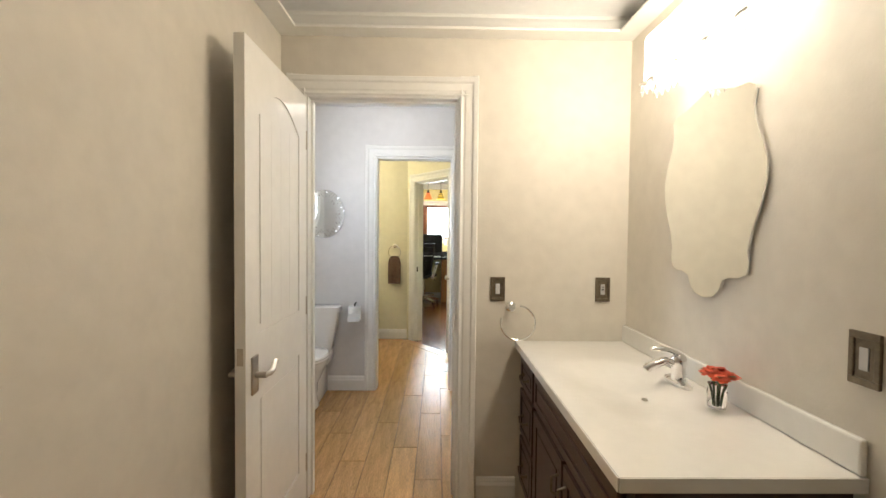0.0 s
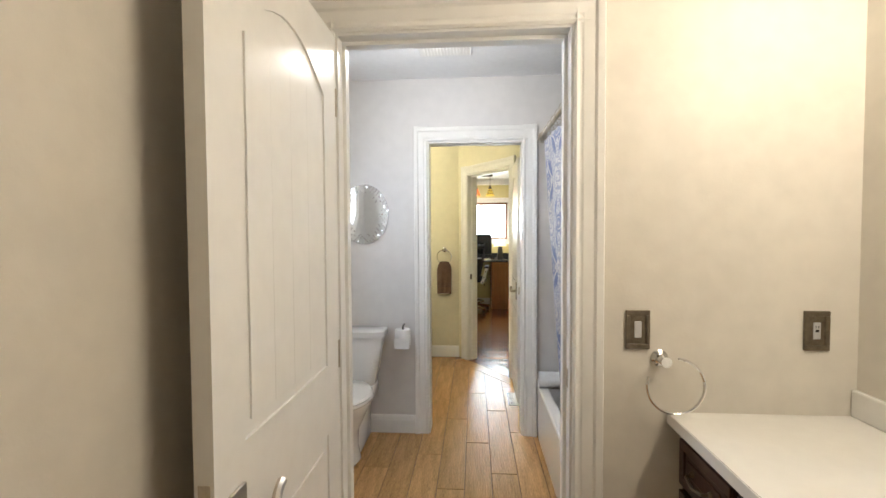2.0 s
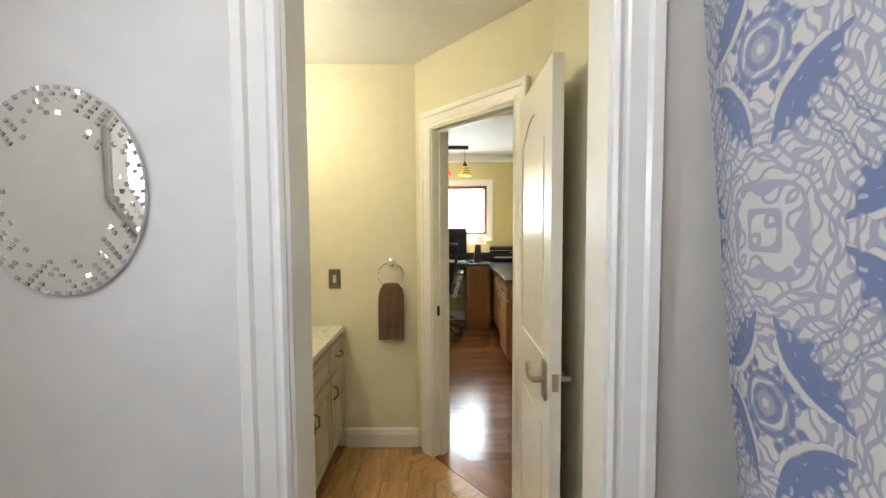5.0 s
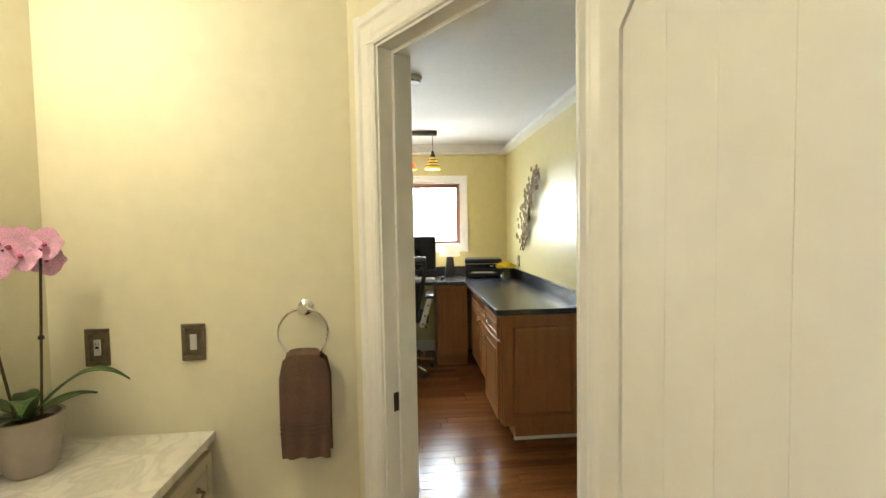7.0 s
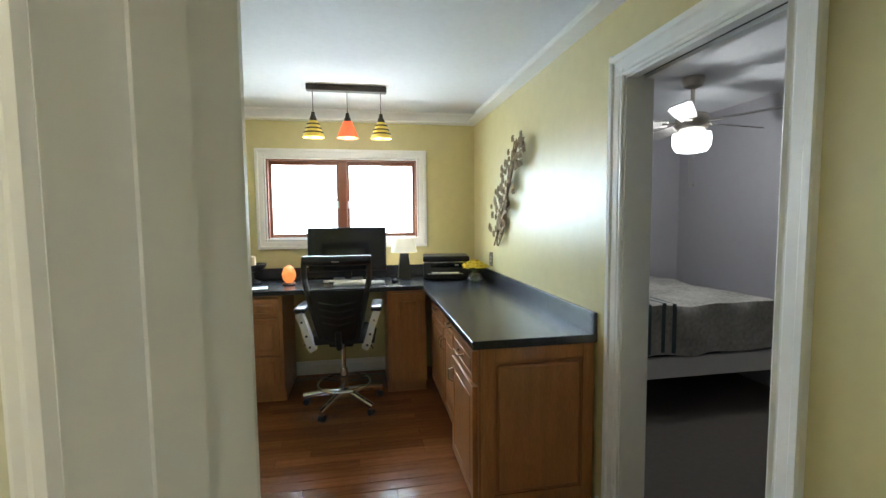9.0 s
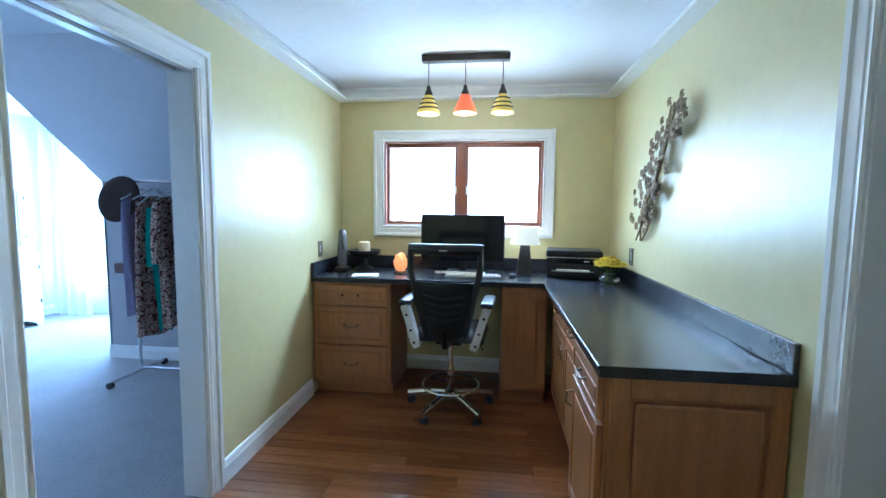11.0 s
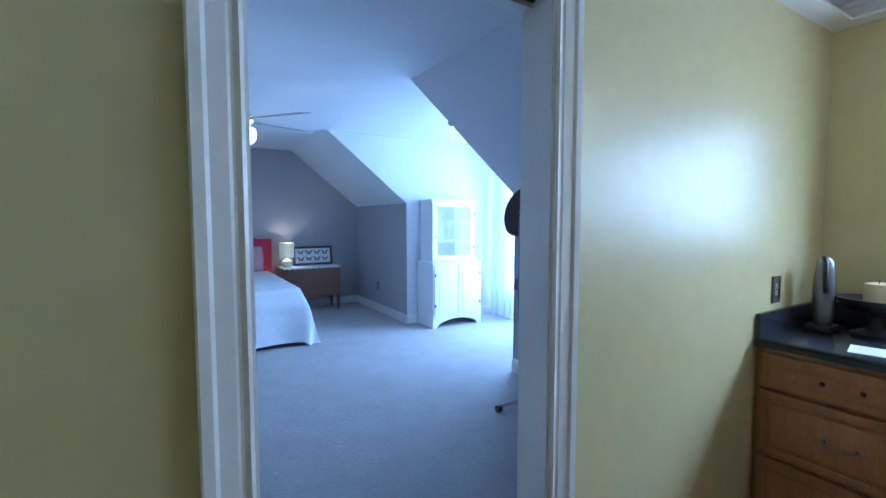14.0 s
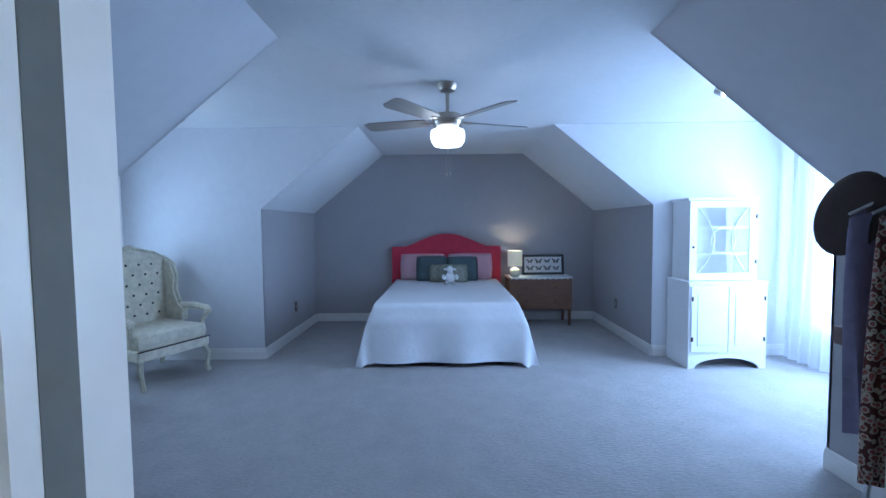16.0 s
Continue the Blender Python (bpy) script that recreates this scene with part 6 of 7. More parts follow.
    mp.inputs["Rotation"].default_value = (0, radians(90), 0)
    Lk.new(tc.outputs["Object"], mp.inputs[0]); Lk.new(mp.outputs[0], w_.inputs["Vector"]); Lk.new(w_.outputs["Color"], N["Principled BSDF"].inputs["Base Color"])
    for y in (6.5, 7.2):
        pillow("pink and white print bed pillow", y, -7.3, 0.66, 0.4, 0.09, -14, stripe)
    pillow("slate green square cushion", 6.64, -7.14, 0.45, 0.38, 0.08, -18, SLATE)
    pillow("slate green square cushion", 7.08, -7.15, 0.45, 0.37, 0.08, -18, SLATE)
    pillow("sage print lumbar cushion", 6.88, -7.0, 0.54, 0.27, 0.07, -22, SAGE)
    t = thing("soft_toy", "cream plush lamb sitting against the cushions", "soft toy")
    bm = B()
    ball(bm, (0, 0, 0.09), 0.07, (0.9, 1, 1.2)); ball(bm, (0.02, 0, 0.2), 0.05, (1, 0.95, 1.05))
    for s in (-1, 1):
        ball(bm, (0.02, s * 0.06, 0.205), 0.02, (0.6, 1.5, 0.7)); ball(bm, (0.08, s * 0.05, 0.025), 0.028, (2.0, 1, 0.9)); ball(bm, (0.04, s * 0.085, 0.1), 0.024, (1, 1.3, 1.6))
    for v in bm.verts:
        v.co += v.normal * 0.006 * noise.noise(v.co * 60)
    o = part("soft_toy_body", bm, WHITET, t, smooth=True)
    t.matrix_basis = pose(-6.86, 6.9, 0.64)


bed()


def nightstand():
    e = thing("nightstand", "walnut two-drawer bedside chest with a lace-edged runner", "nightstand")
    x0, x1, y0, y1 = -7.46, -7.05, 7.74, 8.62
    part("case", bx(B(), x0, x1, y0, y1, 0.24, 0.67, 0.004), WALNUT, e)
    part("top", bx(B(), x0 - 0.005, x1 + 0.02, y0 - 0.02, y1 + 0.02, 0.67, 0.695, 0.005), WALNUT, e)
    for z0, z1 in ((0.27, 0.44), (0.46, 0.64)):
        d = part("drawer", bx(B(), x1, x1 + 0.012, y0 + 0.05, y1 - 0.05, z0, z1, 0.003), WALNUT, e)
        for y in (7.98, 8.38):
            part("knob", ball(B(), (x1 + 0.022, y, (z0 + z1) / 2), 0.013), BRONZE, d, smooth=True)
    for x in (x0 + 0.03, x1 - 0.03):
        for y in (y0 + 0.03, y1 - 0.03):
            part("leg", cyl(B(), (x, y, 0.004), (x, y, 0.25), 0.018, 0.028), WALNUT, e)
    settle(e, -7.25, 8.2, 0)
    r = thing("table_runner", "white lace-edged cloth on the nightstand", "cloth")
    part("cloth", bx(B(), x0 + 0.03, x1 + 0.023, y0 + 0.02, y1 + 0.005, 0.6955, 0.699), WHITET, r)
    part("lace_edge", prism(B(), [(y0 + 0.02 + 0.87 * i / 22, 0.697 - (0.012 if i % 2 else 0.028)) for i in range(23)] + [(y1 + 0.005, 0.6985), (y0 + 0.02, 0.6985)], "x", x1 + 0.0235, x1 + 0.025), WHITET, r)
    settle(r, -7.25, 8.2, 0.695)
    l = thing("bedside_lamp", "lit ceramic bedside lamp with a cream drum shade", "lamp")
    part("base", lathe(B(), [(0.05, 0), (0.075, 0.02), (0.082, 0.06), (0.07, 0.1), (0.03, 0.12), (0.012, 0.13), (0.012, 0.17)]), mat("pale_green_ceramic", (0.6, 0.62, 0.5), 0.2, var=0.05), l, smooth=True)
    bm = B()
    n = 32
    a, b_ = ([bm.verts.new((0.105 * math.cos(2 * math.pi * i / n), 0.105 * math.sin(2 * math.pi * i / n), z)) for i in range(n)] for z in (0.15, 0.37))
    for i in range(n):
        bm.faces.new((a[i], a[(i + 1) % n], b_[(i + 1) % n], b_[i]))
    part("shade", thicken(bm, 0.002), SHADE, l, "lit cream drum shade", True)
    l.matrix_basis = pose(-7.2, 7.84, 0.6995)
    p = thing("picture_frame", "black framed butterfly specimens leaning on the wall", "picture frame")
    w, h = 0.62, 0.3
    for a, b_, c, d in ((-w / 2, w / 2, 0, 0.035), (-w / 2, w / 2, h - 0.035, h), (-w / 2, -w / 2 + 0.035, 0.035, h - 0.035), (w / 2 - 0.035, w / 2, 0.035, h - 0.035)):
        part("moulding", bx(B(), -0.012, 0.012, a, b_, c, d, 0.003), BLACK, p)
    part("mat_board", bx(B(), -0.008, -0.002, -w / 2 + 0.03, w / 2 - 0.03, 0.03, h - 0.03), PAPER, p, "white mat board")
    for r_ in range(2):
        for k in range(4):
            cy, cz, s = -0.19 + 0.127 * k, 0.1 + 0.105 * r_, 0.055 - 0.008 * ((k + r_) % 2)
            bm = B()
            for sg in (-1, 1):
                prism(bm, [(cy, cz), (cy + sg * s, cz + s * 0.75), (cy + sg * s * 0.95, cz + s * 0.15), (cy + sg * s * 0.45, cz - 0.002)], "x", -0.002, 0.0)
                prism(bm, [(cy, cz - 0.003), (cy + sg * s * 0.6, cz - 0.006), (cy + sg * s * 0.65, cz - s * 0.5), (cy + sg * s * 0.25, cz - s * 0.65)], "x", -0.002, 0.0)
            part("butterfly", bm, BLACK, p, "dark pinned butterfly")
    p.matrix_basis = pose(-7.36, 8.28, 0.699, 0, -8, 0)


nightstand()


def hutch():
    e = thing("china_hutch", "white painted china hutch with fretwork glass door", "cabinet")
    W_ = mat("worn_white_furniture_paint", (0.8, 0.8, 0.8), 0.4, bump=0.1, bscale=40, var=0.04)
    x0, xm, x1, y0, y1 = -5.585, -5.27, -5.16, 9.22, 9.98
    bm = B()
    bx(bm, x0, x1, y0, y1, 0.14, 0.84, 0.004)
    part("base_case", bm, W_, e)
    n = 14
    arch = [(y0, 0.004), (y0 + 0.07, 0.004)] + [(y0 + 0.07 + (y1 - y0 - 0.14) * i / n, 0.03 + 0.08 * math.sin(math.pi * i / n) ** 0.6) for i in range(n + 1)] + [(y1 - 0.07, 0.004), (y1, 0.004), (y1, 0.14), (y0, 0.14)]
    part("apron", prism(B(), arch, "x", x1 - 0.02, x1), W_, e)
    for y in (y0, y1 - 0.02):
        part("side_foot", bx(B(), x0, x1 - 0.02, y, y + 0.02, 0.004, 0.14), W_, e)
    ya, yb = y0 + 0.05, y1 - 0.05
    for y in (ya, yb - 0.02):
        part("side_panel", bx(B(), x0, xm, y, y + 0.02, 0.84, 1.66), W_, e)
    part("back_panel", bx(B(), x0, x0 + 0.012, ya, yb, 0.84, 1.66), W_, e)
    part("top", bx(B(), x0, xm + 0.02, ya - 0.02, yb + 0.02, 1.66, 1.69, 0.006), W_, e)
    part("counter", bx(B(), x0, x1 + 0.01, y0 - 0.01, y1 + 0.01, 0.84, 0.865, 0.005), W_, e)
    for z in (1.12, 1.38):
        part("shelf", bx(B(), x0 + 0.012, xm - 0.02, ya + 0.02, yb - 0.02, z, z + 0.018), W_, e)
    d = part("upper_door", bx(bx(bx(bx(B(), xm, xm + 0.018, ya, ya + 0.07, 0.87, 1.655), xm, xm + 0.018, yb - 0.07, yb, 0.87, 1.655), xm, xm + 0.018, ya + 0.07, yb - 0.07, 1.59, 1.655), xm, xm + 0.018, ya + 0.07, yb - 0.07, 0.87, 0.94), W_, e)
    p = part("pane", bx(B(), xm + 0.006, xm + 0.009, ya + 0.065, yb - 0.065, 0.93, 1.6), GLASS, d, "clear glass pane")
    p.visible_shadow = False
    cy, cz = (ya + yb) / 2, 1.26
    part("fretwork", ring(B(), (xm + 0.013, cy, cz), 0.12, 0.006, "x", 32), W_, d, "curved white fretwork")
    for sg in (-1, 1):
        for sz in (-1, 1):
            part("fretwork", tube(B(), [(xm + 0.013, cy + sg * (0.245 - 0.16 * math.sin(k * math.pi / 12)), cz + sz * (0.33 - 0.33 * k / 6)) for k in range(7)], 0.006, 6), W_, d, smooth=True)
    for a, b_, k in ((y0 + 0.02, 9.595, 1), (9.605, y1 - 0.02, -1)):
        q = part("lower_door", bx(B(), x1 - 0.001, x1 + 0.014, a, b_, 0.17, 0.82, 0.003), W_, e)
        part("door_panel", bx(B(), x1 + 0.013, x1 + 0.019, a + 0.06, b_ - 0.06, 0.24, 0.75, 0.004), W_, q)
        for z in (0.3, 0.7):
            part("hinge", bx(B(), x1 + 0.012, x1 + 0.018, a if k > 0 else b_ - 0.02, a + 0.02 if k > 0 else b_, z - 0.022, z + 0.022), BRONZE, q, "dark hinge")
    for z in (1.05, 1.5):
        part("hinge", bx(B(), xm + 0.016, xm + 0.022, yb - 0.02, yb, z - 0.022, z + 0.022), BRONZE, d, "dark hinge")
    part("knob", ball(B(), (xm + 0.03, ya + 0.03, 1.2), 0.012), BRONZE, d, smooth=True)
    settle(e, -5.4, 9.6, 0)
    return e


hutch()


def wing_chair():
    e = thing("wing_chair", "cream tufted wingback armchair with carved painted frame", "armchair", "wingback chairs")
    part("seat", bx(B(), -0.33, 0.33, -0.36, 0.3, 0.36, 0.5, 0.04), CREAMUP, e, smooth=True)
    part("seat_rail", bx(B(), -0.34, 0.34, -0.37, 0.3, 0.27, 0.37, 0.015), CREAMUP, e)
    part("trim", bx(B(), -0.345, 0.345, -0.376, -0.368, 0.36, 0.372), BRONZE, e)
    pts = [(-0.32, 0.45), (0.32, 0.45), (0.34, 0.85), (0.33, 1.12), (0.24, 1.17), (0.12, 1.2), (0, 1.23), (-0.12, 1.2), (-0.24, 1.17), (-0.33, 1.12), (-0.34, 0.85)]
    bk = part("backrest", prism(B(), pts, "y", 0.24, 0.34), CREAMUP, e)
    for r in range(6):
        for c in range(5):
            x, z = -0.24 + 0.12 * c + (0.06 if r % 2 else 0), 0.58 + 0.1 * r
            if abs(x) < 0.28:
                part("tuft_button", ball(B(), (x, 0.238, z), 0.013, (1, 0.5, 1), 1), BRONZE, bk)
    crest = [(x * 1.0, 0.29, z) for x, z in ((-0.34, 0.9), (-0.34, 1.13), (-0.24, 1.185), (-0.12, 1.21), (0, 1.255), (0.12, 1.21), (0.24, 1.185), (0.34, 1.13), (0.34, 0.9))]
    part("carved_crest", tube(B(), crest, 0.022, 8), GOLDW, e, smooth=True)
    for k in range(11):
        a = (k - 5) * 0.04
        part("carving", ball(B(), (a, 0.27, 1.245 - abs(a) * 0.25), 0.024, (1, 0.8, 1), 1), GOLDW, e, smooth=True)
    for s in (-1, 1):
        w = [(0.3, 0.5), (0.3, 1.14), (0.16, 1.08), (0.1, 0.95), (0.12, 0.8), (0.05, 0.66), (-0.02, 0.62), (-0.02, 0.5)]
        part("wing", prism(B(), w, "x", s * 0.31, s * 0.37), CREAMUP, e)
        part("wing_trim", tube(B(), [(s * 0.345, y - 0.005, z) for y, z in w[1:7]], 0.018, 7), GOLDW, e, smooth=True)
        arm = part("arm", tube(B(), [(s * 0.35, 0.05, 0.64), (s * 0.37, -0.15, 0.65), (s * 0.38, -0.3, 0.63), (s * 0.36, -0.34, 0.6)], 0.035, 8), CREAMUP, e, smooth=True)
        part("arm_post", tube(B(), [(s * 0.37, -0.32, 0.6), (s * 0.34, -0.27, 0.5), (s * 0.34, -0.31, 0.4)], 0.022, 7), GOLDW, e, smooth=True)
        part("front_leg", tube(B(), [(s * 0.3, -0.33, 0.28), (s * 0.33, -0.37, 0.2), (s * 0.31, -0.36, 0.08), (s * 0.32, -0.39, 0.022)], 0.024, 8), GOLDW, e, smooth=True)
        part("back_leg", tube(B(), [(s * 0.29, 0.26, 0.28), (s * 0.3, 0.32, 0.02)], 0.022, 8), GOLDW, e, smooth=True)
    return e


wc = wing_chair()
wc.matrix_basis = pose(-5.04, 4.0, 0.004, 0, 0, 156)
copy_thing(wc, pose(-4.02, 3.92, 0.004, 0, 0, 200))


def ceiling_fan(x, y, z, rot, label, stretch=1.07):
    e = thing("ceiling_fan", label, "ceiling fan")
    part("canopy", lathe(B(), [(0.075, 0), (0.075, -0.02), (0.06, -0.05), (0.02, -0.065)][::-1], n=28), NICKEL, e, smooth=True)
    part("downrod", cyl(B(), (0, 0, -0.05), (0, 0, -0.22), 0.014), NICKEL, e)
    part("motor", lathe(B(), [(0.03, -0.2), (0.1, -0.215), (0.115, -0.24), (0.115, -0.28), (0.09, -0.31), (0.08, -0.32)][::-1], n=32), NICKEL, e, smooth=True)
    for i in range(5):
        a = i * 72
        bm = prism(B(), [(0.16, -0.05), (0.3, -0.06), (0.62, -0.07), (0.66, -0.05), (0.66, 0.05), (0.62, 0.07), (0.3, 0.06), (0.16, 0.05)], "z", -0.004, 0.004)
        o = part("blade", bm, mat("silver_grey_blade", (0.33, 0.31, 0.28), 0.4, 0.2, grain=(1, 12, 1), var=0.15) if i == 0 and "silver_grey_blade" not in bpy.data.materials else bpy.data.materials["silver_grey_blade"], e)
        o.matrix_basis = pose(0, 0, -0.26, 0, 0, a) @ pose(0, 0, 0, 12)
        q = part("blade_iron", bx(B(), 0.09, 0.2, -0.02, 0.02, -0.268, -0.258), NICKEL, e)
        q.matrix_basis = pose(0, 0, 0, 0, 0, a)
    part("glass_bowl", lathe(B(), [(0.05, -0.44), (0.1, -0.432), (0.125, -0.4), (0.13, -0.36), (0.125, -0.325)], n=32), OPAL, e, "lit white opal glass", True).visible_shadow = False
    for s in (-0.02, 0.025):
        part("pull_chain", ball(cyl(B(), (s, 0, -0.43), (s, 0, -0.62), 0.002), (s, 0, -0.63), 0.008, (1, 1, 1.6), 1), NICKEL, e)
    e.matrix_basis = pose(x, y, z, 0, 0, rot) @ Matrix.Diagonal((1, 1, stretch, 1))


ceiling_fan(-4.23, 6.875, ZC, 38, "brushed nickel five-blade ceiling fan with lit opal glass")
ceiling_fan(2.42, 7.9, H, 8, "brushed nickel ceiling fan with lit glass bowl", 1.22)


def spot(x, y, z, rz):
    e = thing("spotlight", "small white ceiling spotlight head", "spotlight", "dormer spotlights")
    part("bracket", cyl(B(), (0, 0, 0), (0, 0, -0.05), 0.02, 0.012), GREYP, e)
    part("head", cyl(B(), (-0.03, 0, -0.05), (0.04, 0, -0.085), 0.026, 0.034), GREYP, e, smooth=True)
    part("lens", cyl(B(), (0.04, 0, -0.085), (0.043, 0, -0.0865), 0.028), OPAL, e)
    e.matrix_basis = pose(x, y, z, 0, 0, rz)


spot(-4.85, 4.5, ZC, 20)
spot(-4.3, 8.95, ZC, 20)


def dormer_window(name, y, s, x0, x1, z0, z1):
    e = thing(name, "white framed dormer window", "window", kind="structure")
    ya, yb = sorted((y + s * 0.03, y + s * 0.09))
    for a, b_, c, d in ((x0, x0 + 0.05, z0, z1), (x1 - 0.05, x1, z0, z1), (x0 + 0.05, x1 - 0.05, z0, z0 + 0.05), (x0 + 0.05, x1 - 0.05, z1 - 0.05, z1), ((x0 + x1) / 2 - 0.03, (x0 + x1) / 2 + 0.03, z0 + 0.05, z1 - 0.05)):
        part("window_frame", bx(B(), a, b_, ya, yb, c, d), WHITE, e)
    settle(e, (x0 + x1) / 2, y, z0)


dormer_window("window_3", MID + DY, 1, DX1 + 0.25, DX0 - 0.25, 0.35, 2.25)
dormer_window("window_4", MID - DY, -1, -5.1, -3.85, 0.65, 1.95)


def sheer():
    m = glassy("white_sheer_cloth", (0.9, 0.92, 0.95), 0.9, 0.35)
    for i, (a, b_) in enumerate(((-5.5, -5.0), (-3.95, -3.5))):
        e = thing("sheer_curtain", "white sheer curtain hanging to the carpet", "curtain", "sheer curtains")
        part("cloth", loft(B(), lambda u, v: (a + (b_ - a) * u * (1 + 0.06 * v), MID + DY - 0.1 + 0.03 * math.sin(u * 26) * (0.5 + 0.5 * v) - 0.05 * v * v, 2.32 - 2.3 * v), 60, 12), m, e, smooth=True)
        settle(e, a, MID + DY - 0.1, 0)
    r = thing("curtain_rod", "white curtain rod over the dormer window", "curtain rod")
    part("pole", cyl(B(), (-5.55, MID + DY - 0.1, 2.33), (-3.45, MID + DY - 0.1, 2.33), 0.01), WHITE, r)
    settle(r, -4.5, MID + DY - 0.1, 2.33)


sheer()


def garment_rack():
    e = thing("garment_rack", "chrome rolling garment rack on the carpet", "clothes rack")
    xa, xb, y, h = -2.78, -1.85, 8.72, 1.62
    for x in (xa, xb):
        part("post", tube(B(), [(x, y, h), (x, y, 0.45), (x + 0.015, y - 0.03, 0.2), (x + 0.02, y - 0.02, 0.06)], 0.013), CHROME, e, smooth=True)
        part("foot_bar", tube(B(), [(x + 0.02, y - 0.34, 0.05), (x + 0.02, y + 0.24, 0.05)], 0.013), CHROME, e, smooth=True)
        for yy_ in (y - 0.33, y + 0.23):
            part("end_cap", cyl(B(), (x + 0.02, yy_ - 0.02, 0.035), (x + 0.02, yy_ + 0.01, 0.035), 0.026), BLACK, e)
    part("top_rail", cyl(B(), (xa - 0.05, y, h), (xb + 0.05, y, h), 0.012), CHROME, e, smooth=True)
    part("bottom_rail", cyl(B(), (xa, y - 0.02, 0.07), (xb, y - 0.02, 0.07), 0.012), CHROME, e, smooth=True)
    settle(e, -2.6, y, 0.004)
    def garment(kind, label, x, top, ln, w, cols, seed):
        g = thing(kind, label, "clothing", "clothes on the rack")
        rng = random.Random(seed)
        hk = [(x, y + 0.0, h + 0.013), (x, y + 0.012, h + 0.004), (x, y, h - 0.03), (x, y - 0.0, h - 0.06)]
        part("hanger", tube(tube(B(), hk, 0.003, 6), [(x, y - 0.2, top - 0.03), (x, y, h - 0.06), (x, y + 0.2, top - 0.03)], 0.006, 6), GREYP, g, smooth=True)
        ph = rng.uniform(0, 6)
        def f(u, v):
            a = u * 2 * math.pi
            sh = 0.05 * min(1, abs(math.cos(a)) ** 2) if v < 0.06 else 0
            d = 0.028 + 0.02 * v
            r = w * (0.92 + 0.1 * math.sin(3 * v + ph))
            return (x + d * math.sin(a) + 0.012 * math.sin(5 * a + ph) * v, y + r * math.cos(a) + 0.01 * math.sin(7 * a) * v, top - sh - v * ln + 0.012 * math.sin(3 * a + ph) * v)
        part("cloth", loft(B(), f, 40, 22), cols, g, smooth=True)
        for s in (-1, 1):
            if rng.random() < 0.7:
                part("sleeve", tube(B(), [(x, y + s * w * 0.95, top - 0.06), (x + 0.01, y + s * (w + 0.03), top - 0.3), (x + 0.005, y + s * (w + 0.025), top - 0.52)], 0.035, 8), cols, g, smooth=True)
        settle(g, x, y, top - ln)
    def print_cloth(name, a, b_, sc):
        m = mat(name, a, 0.9)
        N, L = m.node_tree.nodes, m.node_tree.links
        v, r, tc = N.new("ShaderNodeTexVoronoi"), N.new("ShaderNodeValToRGB"), N.new("ShaderNodeTexCoord")
        v.inputs["Scale"].default_value = sc
        r.color_ramp.interpolation = "CONSTANT"
        r.color_ramp.elements[0].color, r.color_ramp.elements[1].color = (*a, 1), (*b_, 1)
        r.color_ramp.elements[1].position = 0.38
        q = r.color_ramp.elements.new(0.6)
        q.color = (*[c * 0.35 for c in a], 1)
        L.new(tc.outputs["Object"], v.inputs["Vector"]); L.new(v.outputs["Distance"], r.inputs[0]); L.new(r.outputs[0], N["Principled BSDF"].inputs["Base Color"])
        return m
    A = print_cloth("rust_print_cloth", (0.3, 0.1, 0.08), (0.5, 0.42, 0.32), 42)
    C = print_cloth("black_white_print_cloth", (0.04, 0.04, 0.06), (0.45, 0.42, 0.4), 55)
    D = mat("lavender_cloth", (0.26, 0.24, 0.36), 0.9, bump=0.4, bscale=150, var=0.15)
    E_ = mat("teal_cloth", (0.02, 0.28, 0.22), 0.9, bump=0.4, bscale=150, var=0.15)
    F = mat("charcoal_cloth", (0.03, 0.03, 0.035), 0.9, bump=0.4, bscale=150, var=0.2)
    garment("blouse", "lavender blouse on a hanger", -2.71, 1.5, 0.95, 0.2, D, 1)
    garment("dress", "rust print dress on a hanger", -2.61, 1.5, 1.12, 0.2, A, 2)
    garment("dress", "teal dress on a hanger", -2.565, 1.46, 1.06, 0.08, E_, 3)
    garment("tunic", "rust patterned tunic on a hanger", -2.41, 1.5, 1.05, 0.21, A, 4)
    garment("blouse", "black and white print blouse on a hanger", -2.31, 1.5, 0.95, 0.21, C, 5)
    garment("jacket", "charcoal jacket on a hanger", -2.21, 1.5, 0.98, 0.22, F, 6)
    garment("jacket", "charcoal print jacket on a hanger", -2.11, 1.5, 1.0, 0.22, C, 7)
    garment("jacket", "dark charcoal coat on a hanger", -2.01, 1.5, 1.05, 0.22, F, 8)
    hat = thing("felt_hat", "brown felt hat hung on the end of the rack", "hat")
    part("brim", lathe(B(), [(0.09, 0), (0.15, -0.006), (0.185, 0.012), (0.188, 0.018), (0.15, 0.003), (0.088, 0.008)], n=36, sy=1.1), FELT, hat, smooth=True)
    part("crown", lathe(B(), [(0.092, 0.004), (0.09, 0.06), (0.078, 0.11), (0.05, 0.118), (0.02, 0.1)], n=32, sy=1.15), FELT, hat, smooth=True)
    part("band", lathe(B(), [(0.0935, 0.008), (0.0925, 0.03)], n=32, sy=1.15), BLACK, hat)
    hat.matrix_basis = pose(-2.84, 8.62, 1.48, 60, -55, 20) @ pose(0, 0, 0, 180)
    bag = thing("handbag", "brown leather clutch hung on the rack post", "bag")
    part("body", bx(B(), -0.09, 0.09, -0.03, 0.03, 0, 0.09, 0.015), mat("brown_leather", (0.12, 0.07, 0.06), 0.5, bump=0.3, bscale=120, var=0.2), bag, smooth=True)
    part("clasp", ring(B(), (-0.09, 0, 0.06), 0.02, 0.003, "y", 16), CHROME, bag)
    bag.matrix_basis = pose(-2.88, 8.72, 0.86)


garment_rack()


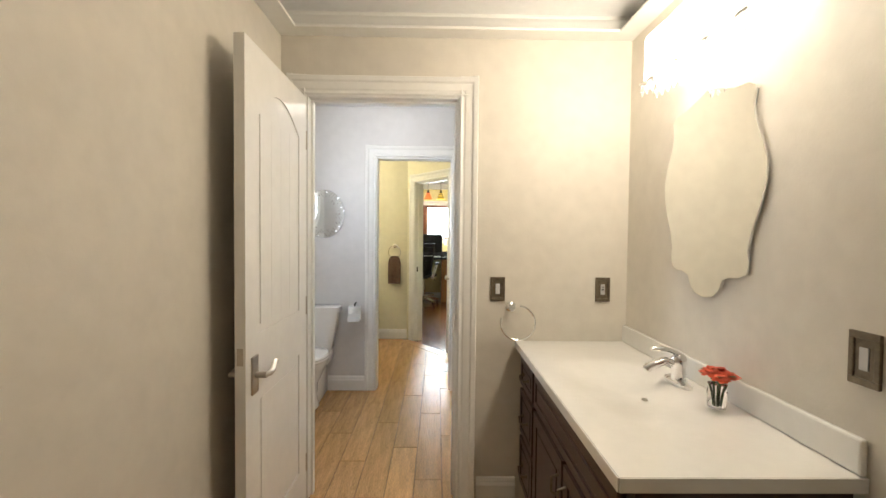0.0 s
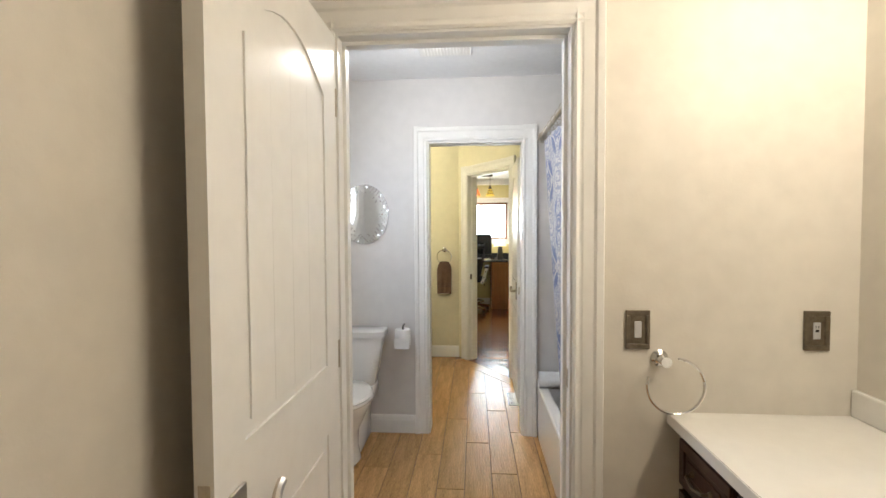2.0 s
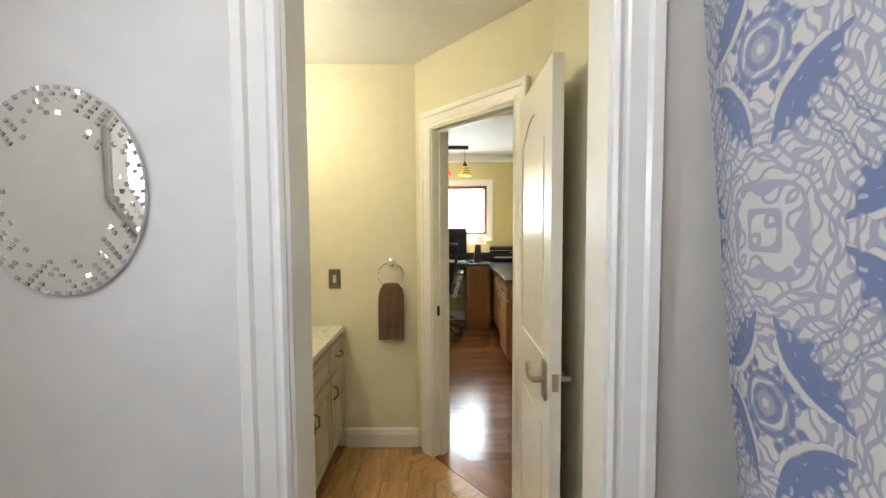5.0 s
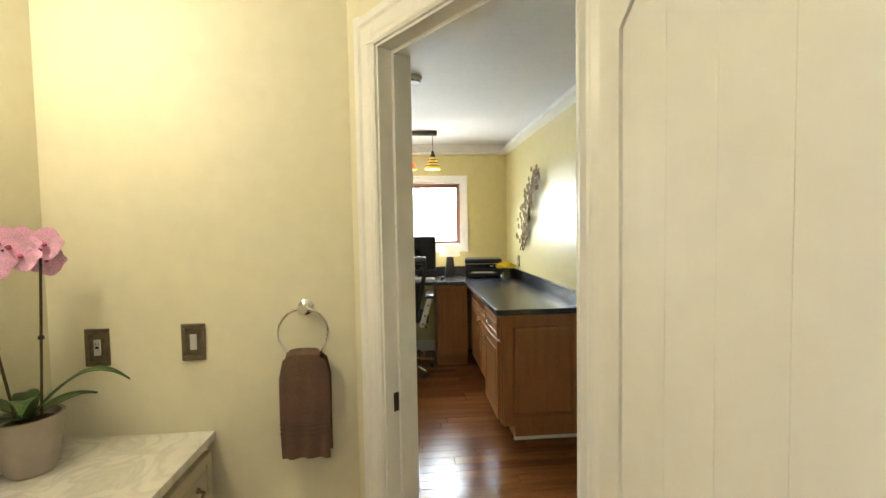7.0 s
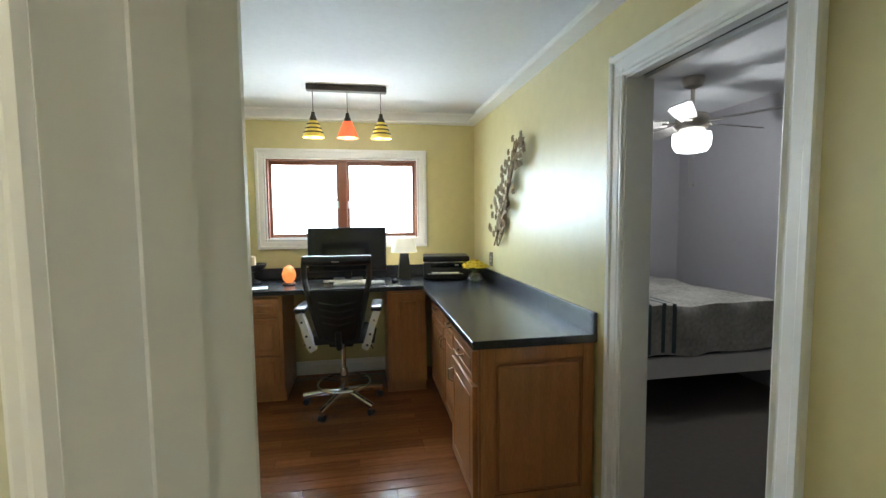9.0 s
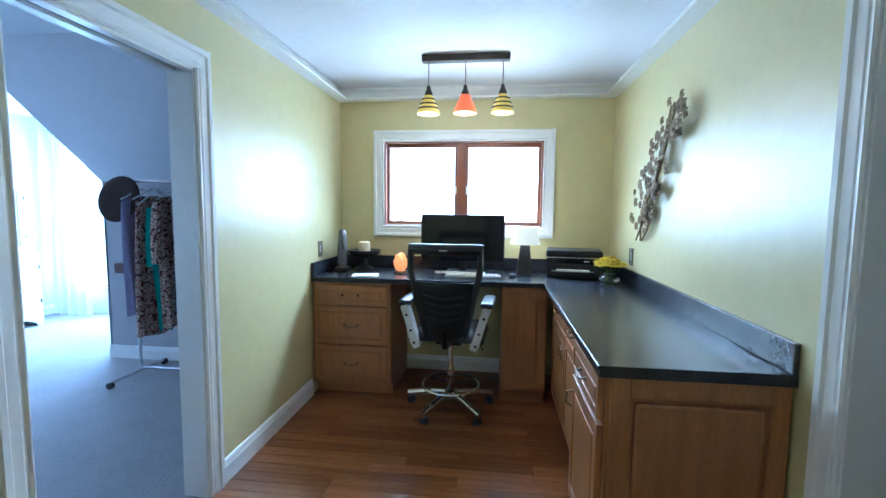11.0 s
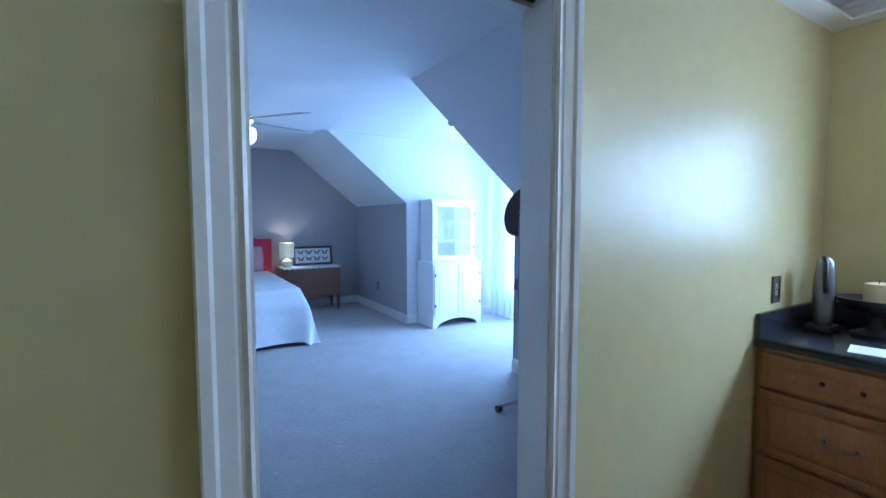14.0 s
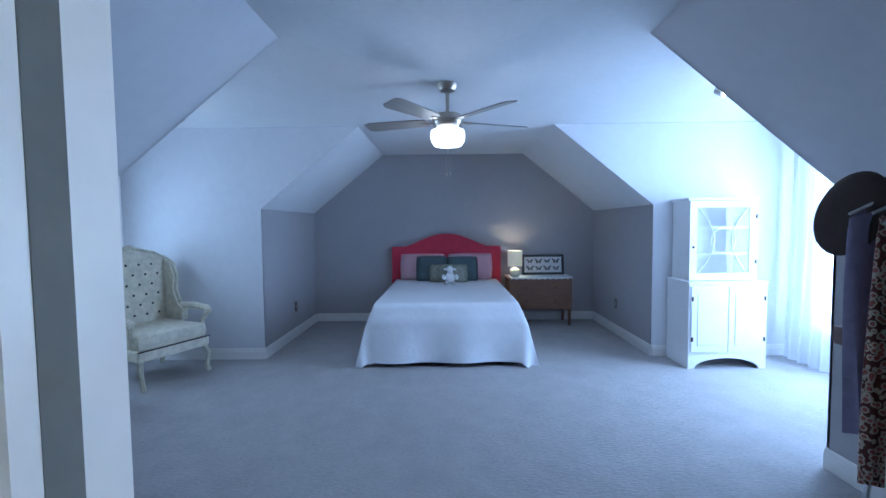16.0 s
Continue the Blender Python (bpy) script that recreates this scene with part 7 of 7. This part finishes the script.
# ---- guest room ----
def guest_bed():
    e = thing("guest_bed", "white framed bed with grey striped comforter", "bed")
    x0, x1, y0, y1 = 1.45, 3.36, 7.78, 9.2
    part("side_rail", bx(B(), x0, x1, y0, y0 + 0.04, 0.28, 0.43, 0.006), WHITE, e)
    part("side_rail", bx(B(), x0, x1, y1 - 0.04, y1, 0.28, 0.43, 0.006), WHITE, e)
    part("footboard", bx(B(), x0 - 0.05, x0, y0 - 0.02, y1 + 0.02, 0.0, 0.48, 0.008), WHITE, e)
    for x in (x0 + 0.1, x1 - 0.1):
        for y in (y0 + 0.05, y1 - 0.05):
            part("leg", bx(B(), x - 0.035, x + 0.035, y - 0.035, y + 0.035, 0, 0.28), WHITE, e)
    part("mattress", bx(B(), x0, x1, y0 + 0.03, y1 - 0.03, 0.43, 0.72, 0.05), WHITET, e)
    def f(u, v):
        x = x0 + 0.02 + (x1 - x0 - 0.3) * u
        d = v * 2.0
        y, z = (y0 - 0.01 - 0.015 * math.sin(x * 14), 0.45 + 0.36 * d / 0.4) if d < 0.4 else (y0 + (d - 0.4) * 0.9, 0.81)
        return (x, y, z + 0.02 * noise.noise((x * 4, y * 4, 1)))
    part("comforter", thicken(loft(B(), f, 40, 40), 0.02), GUESTQ, e, "grey comforter", True)
    for x in (2.0, 2.12, 2.2):
        part("stripe", loft(B(), lambda u, v: Vector(f((x - x0 - 0.02 + 0.03 * u) / (x1 - x0 - 0.3), v)) + Vector((0, -0.014, 0.016)), 2, 40), SLATE, e)
    settle(e, 2.4, 8.5, 0)


guest_bed()

# ---- floor pieces ----
def planks(parent, cells, material, depth, bevel=0.0015):
    """One board an (x0, x1, y0, y1), on meshes shared between boards of one size."""
    made = {}
    for x0, x1, y0, y1 in cells:
        key = (round(x1 - x0, 4), round(y1 - y0, 4))
        if key not in made:
            w, l = key
            bm = B()
            t = bevel
            lo = [bm.verts.new(p) for p in ((-w / 2, -l / 2, -depth), (w / 2, -l / 2, -depth), (w / 2, l / 2, -depth), (-w / 2, l / 2, -depth))]
            mi = [bm.verts.new(p) for p in ((-w / 2, -l / 2, -t), (w / 2, -l / 2, -t), (w / 2, l / 2, -t), (-w / 2, l / 2, -t))]
            hi = [bm.verts.new(p) for p in ((-w / 2 + t, -l / 2 + t, 0), (w / 2 - t, -l / 2 + t, 0), (w / 2 - t, l / 2 - t, 0), (-w / 2 + t, l / 2 - t, 0))]
            for a, b_ in ((lo, mi), (mi, hi)):
                for i in range(4):
                    bm.faces.new((a[i], a[(i + 1) % 4], b_[(i + 1) % 4], b_[i]))
            bm.faces.new(hi)
            me = bpy.data.meshes.new("plank")
            bm.to_mesh(me)
            bm.free()
            me.materials.append(material)
            made[key] = me
        o = new("plank", made[key])
        o.location = ((x0 + x1) / 2, (y0 + y1) / 2, 0)
        o.parent = parent


cells = []
W1, L1, G = 0.152, 0.91, 0.004
for i in range(17):
    x = -1.36 + i * W1
    y = -1.8 - (i * 0.37 % 0.91)
    while y < YC2:
        a, b_ = max(y, -1.8), min(y + L1, YC2)
        if b_ - a > 0.06:
            cells.append((x + G / 2, x + W1 - G / 2, a + G / 2, b_ - G / 2))
        y += L1
# the tile ends at the office threshold
tile = []
for x0, x1, y0, y1 in cells:
    lim = YC2 - 1.351 * (max(x1, -0.262) + 0.262) - 0.01
    y1 = min(y1, lim)
    if y1 - y0 > 0.05 and not (y0 > 3.62 and x0 > 0.47):
        tile.append((x0, x1, y0, round(y1, 3)))
planks(floor_tile, tile, OAKTILE, 0.006)
sizes = (0.9, 1.25, 0.7, 1.05)
boards = []
rng = random.Random(21)
W2 = 0.083
n = int((YO - 4.6) / W2)
for j in range(n):
    y = YO - (j + 1) * W2
    x = XL - 0.06 - rng.choice((0.0, 0.3, 0.5, 0.65))
    while x < XR + 0.06:
        l = rng.choice(sizes)
        a, b_ = max(x, XL - 0.06), min(x + l, XR + 0.06)
        lim = -0.262 + (YC2 - y - W2) / 1.351 + 0.02 if y < YC2 else -9
        a = max(a, lim)
        if b_ - a > 0.05:
            boards.append((round(a, 2) + 0.0005, round(b_, 2) - 0.0005, y + 0.0005, y + W2 - 0.0005))
        x += l
planks(floor_office, boards, CHERRY, 0.01, 0.001)
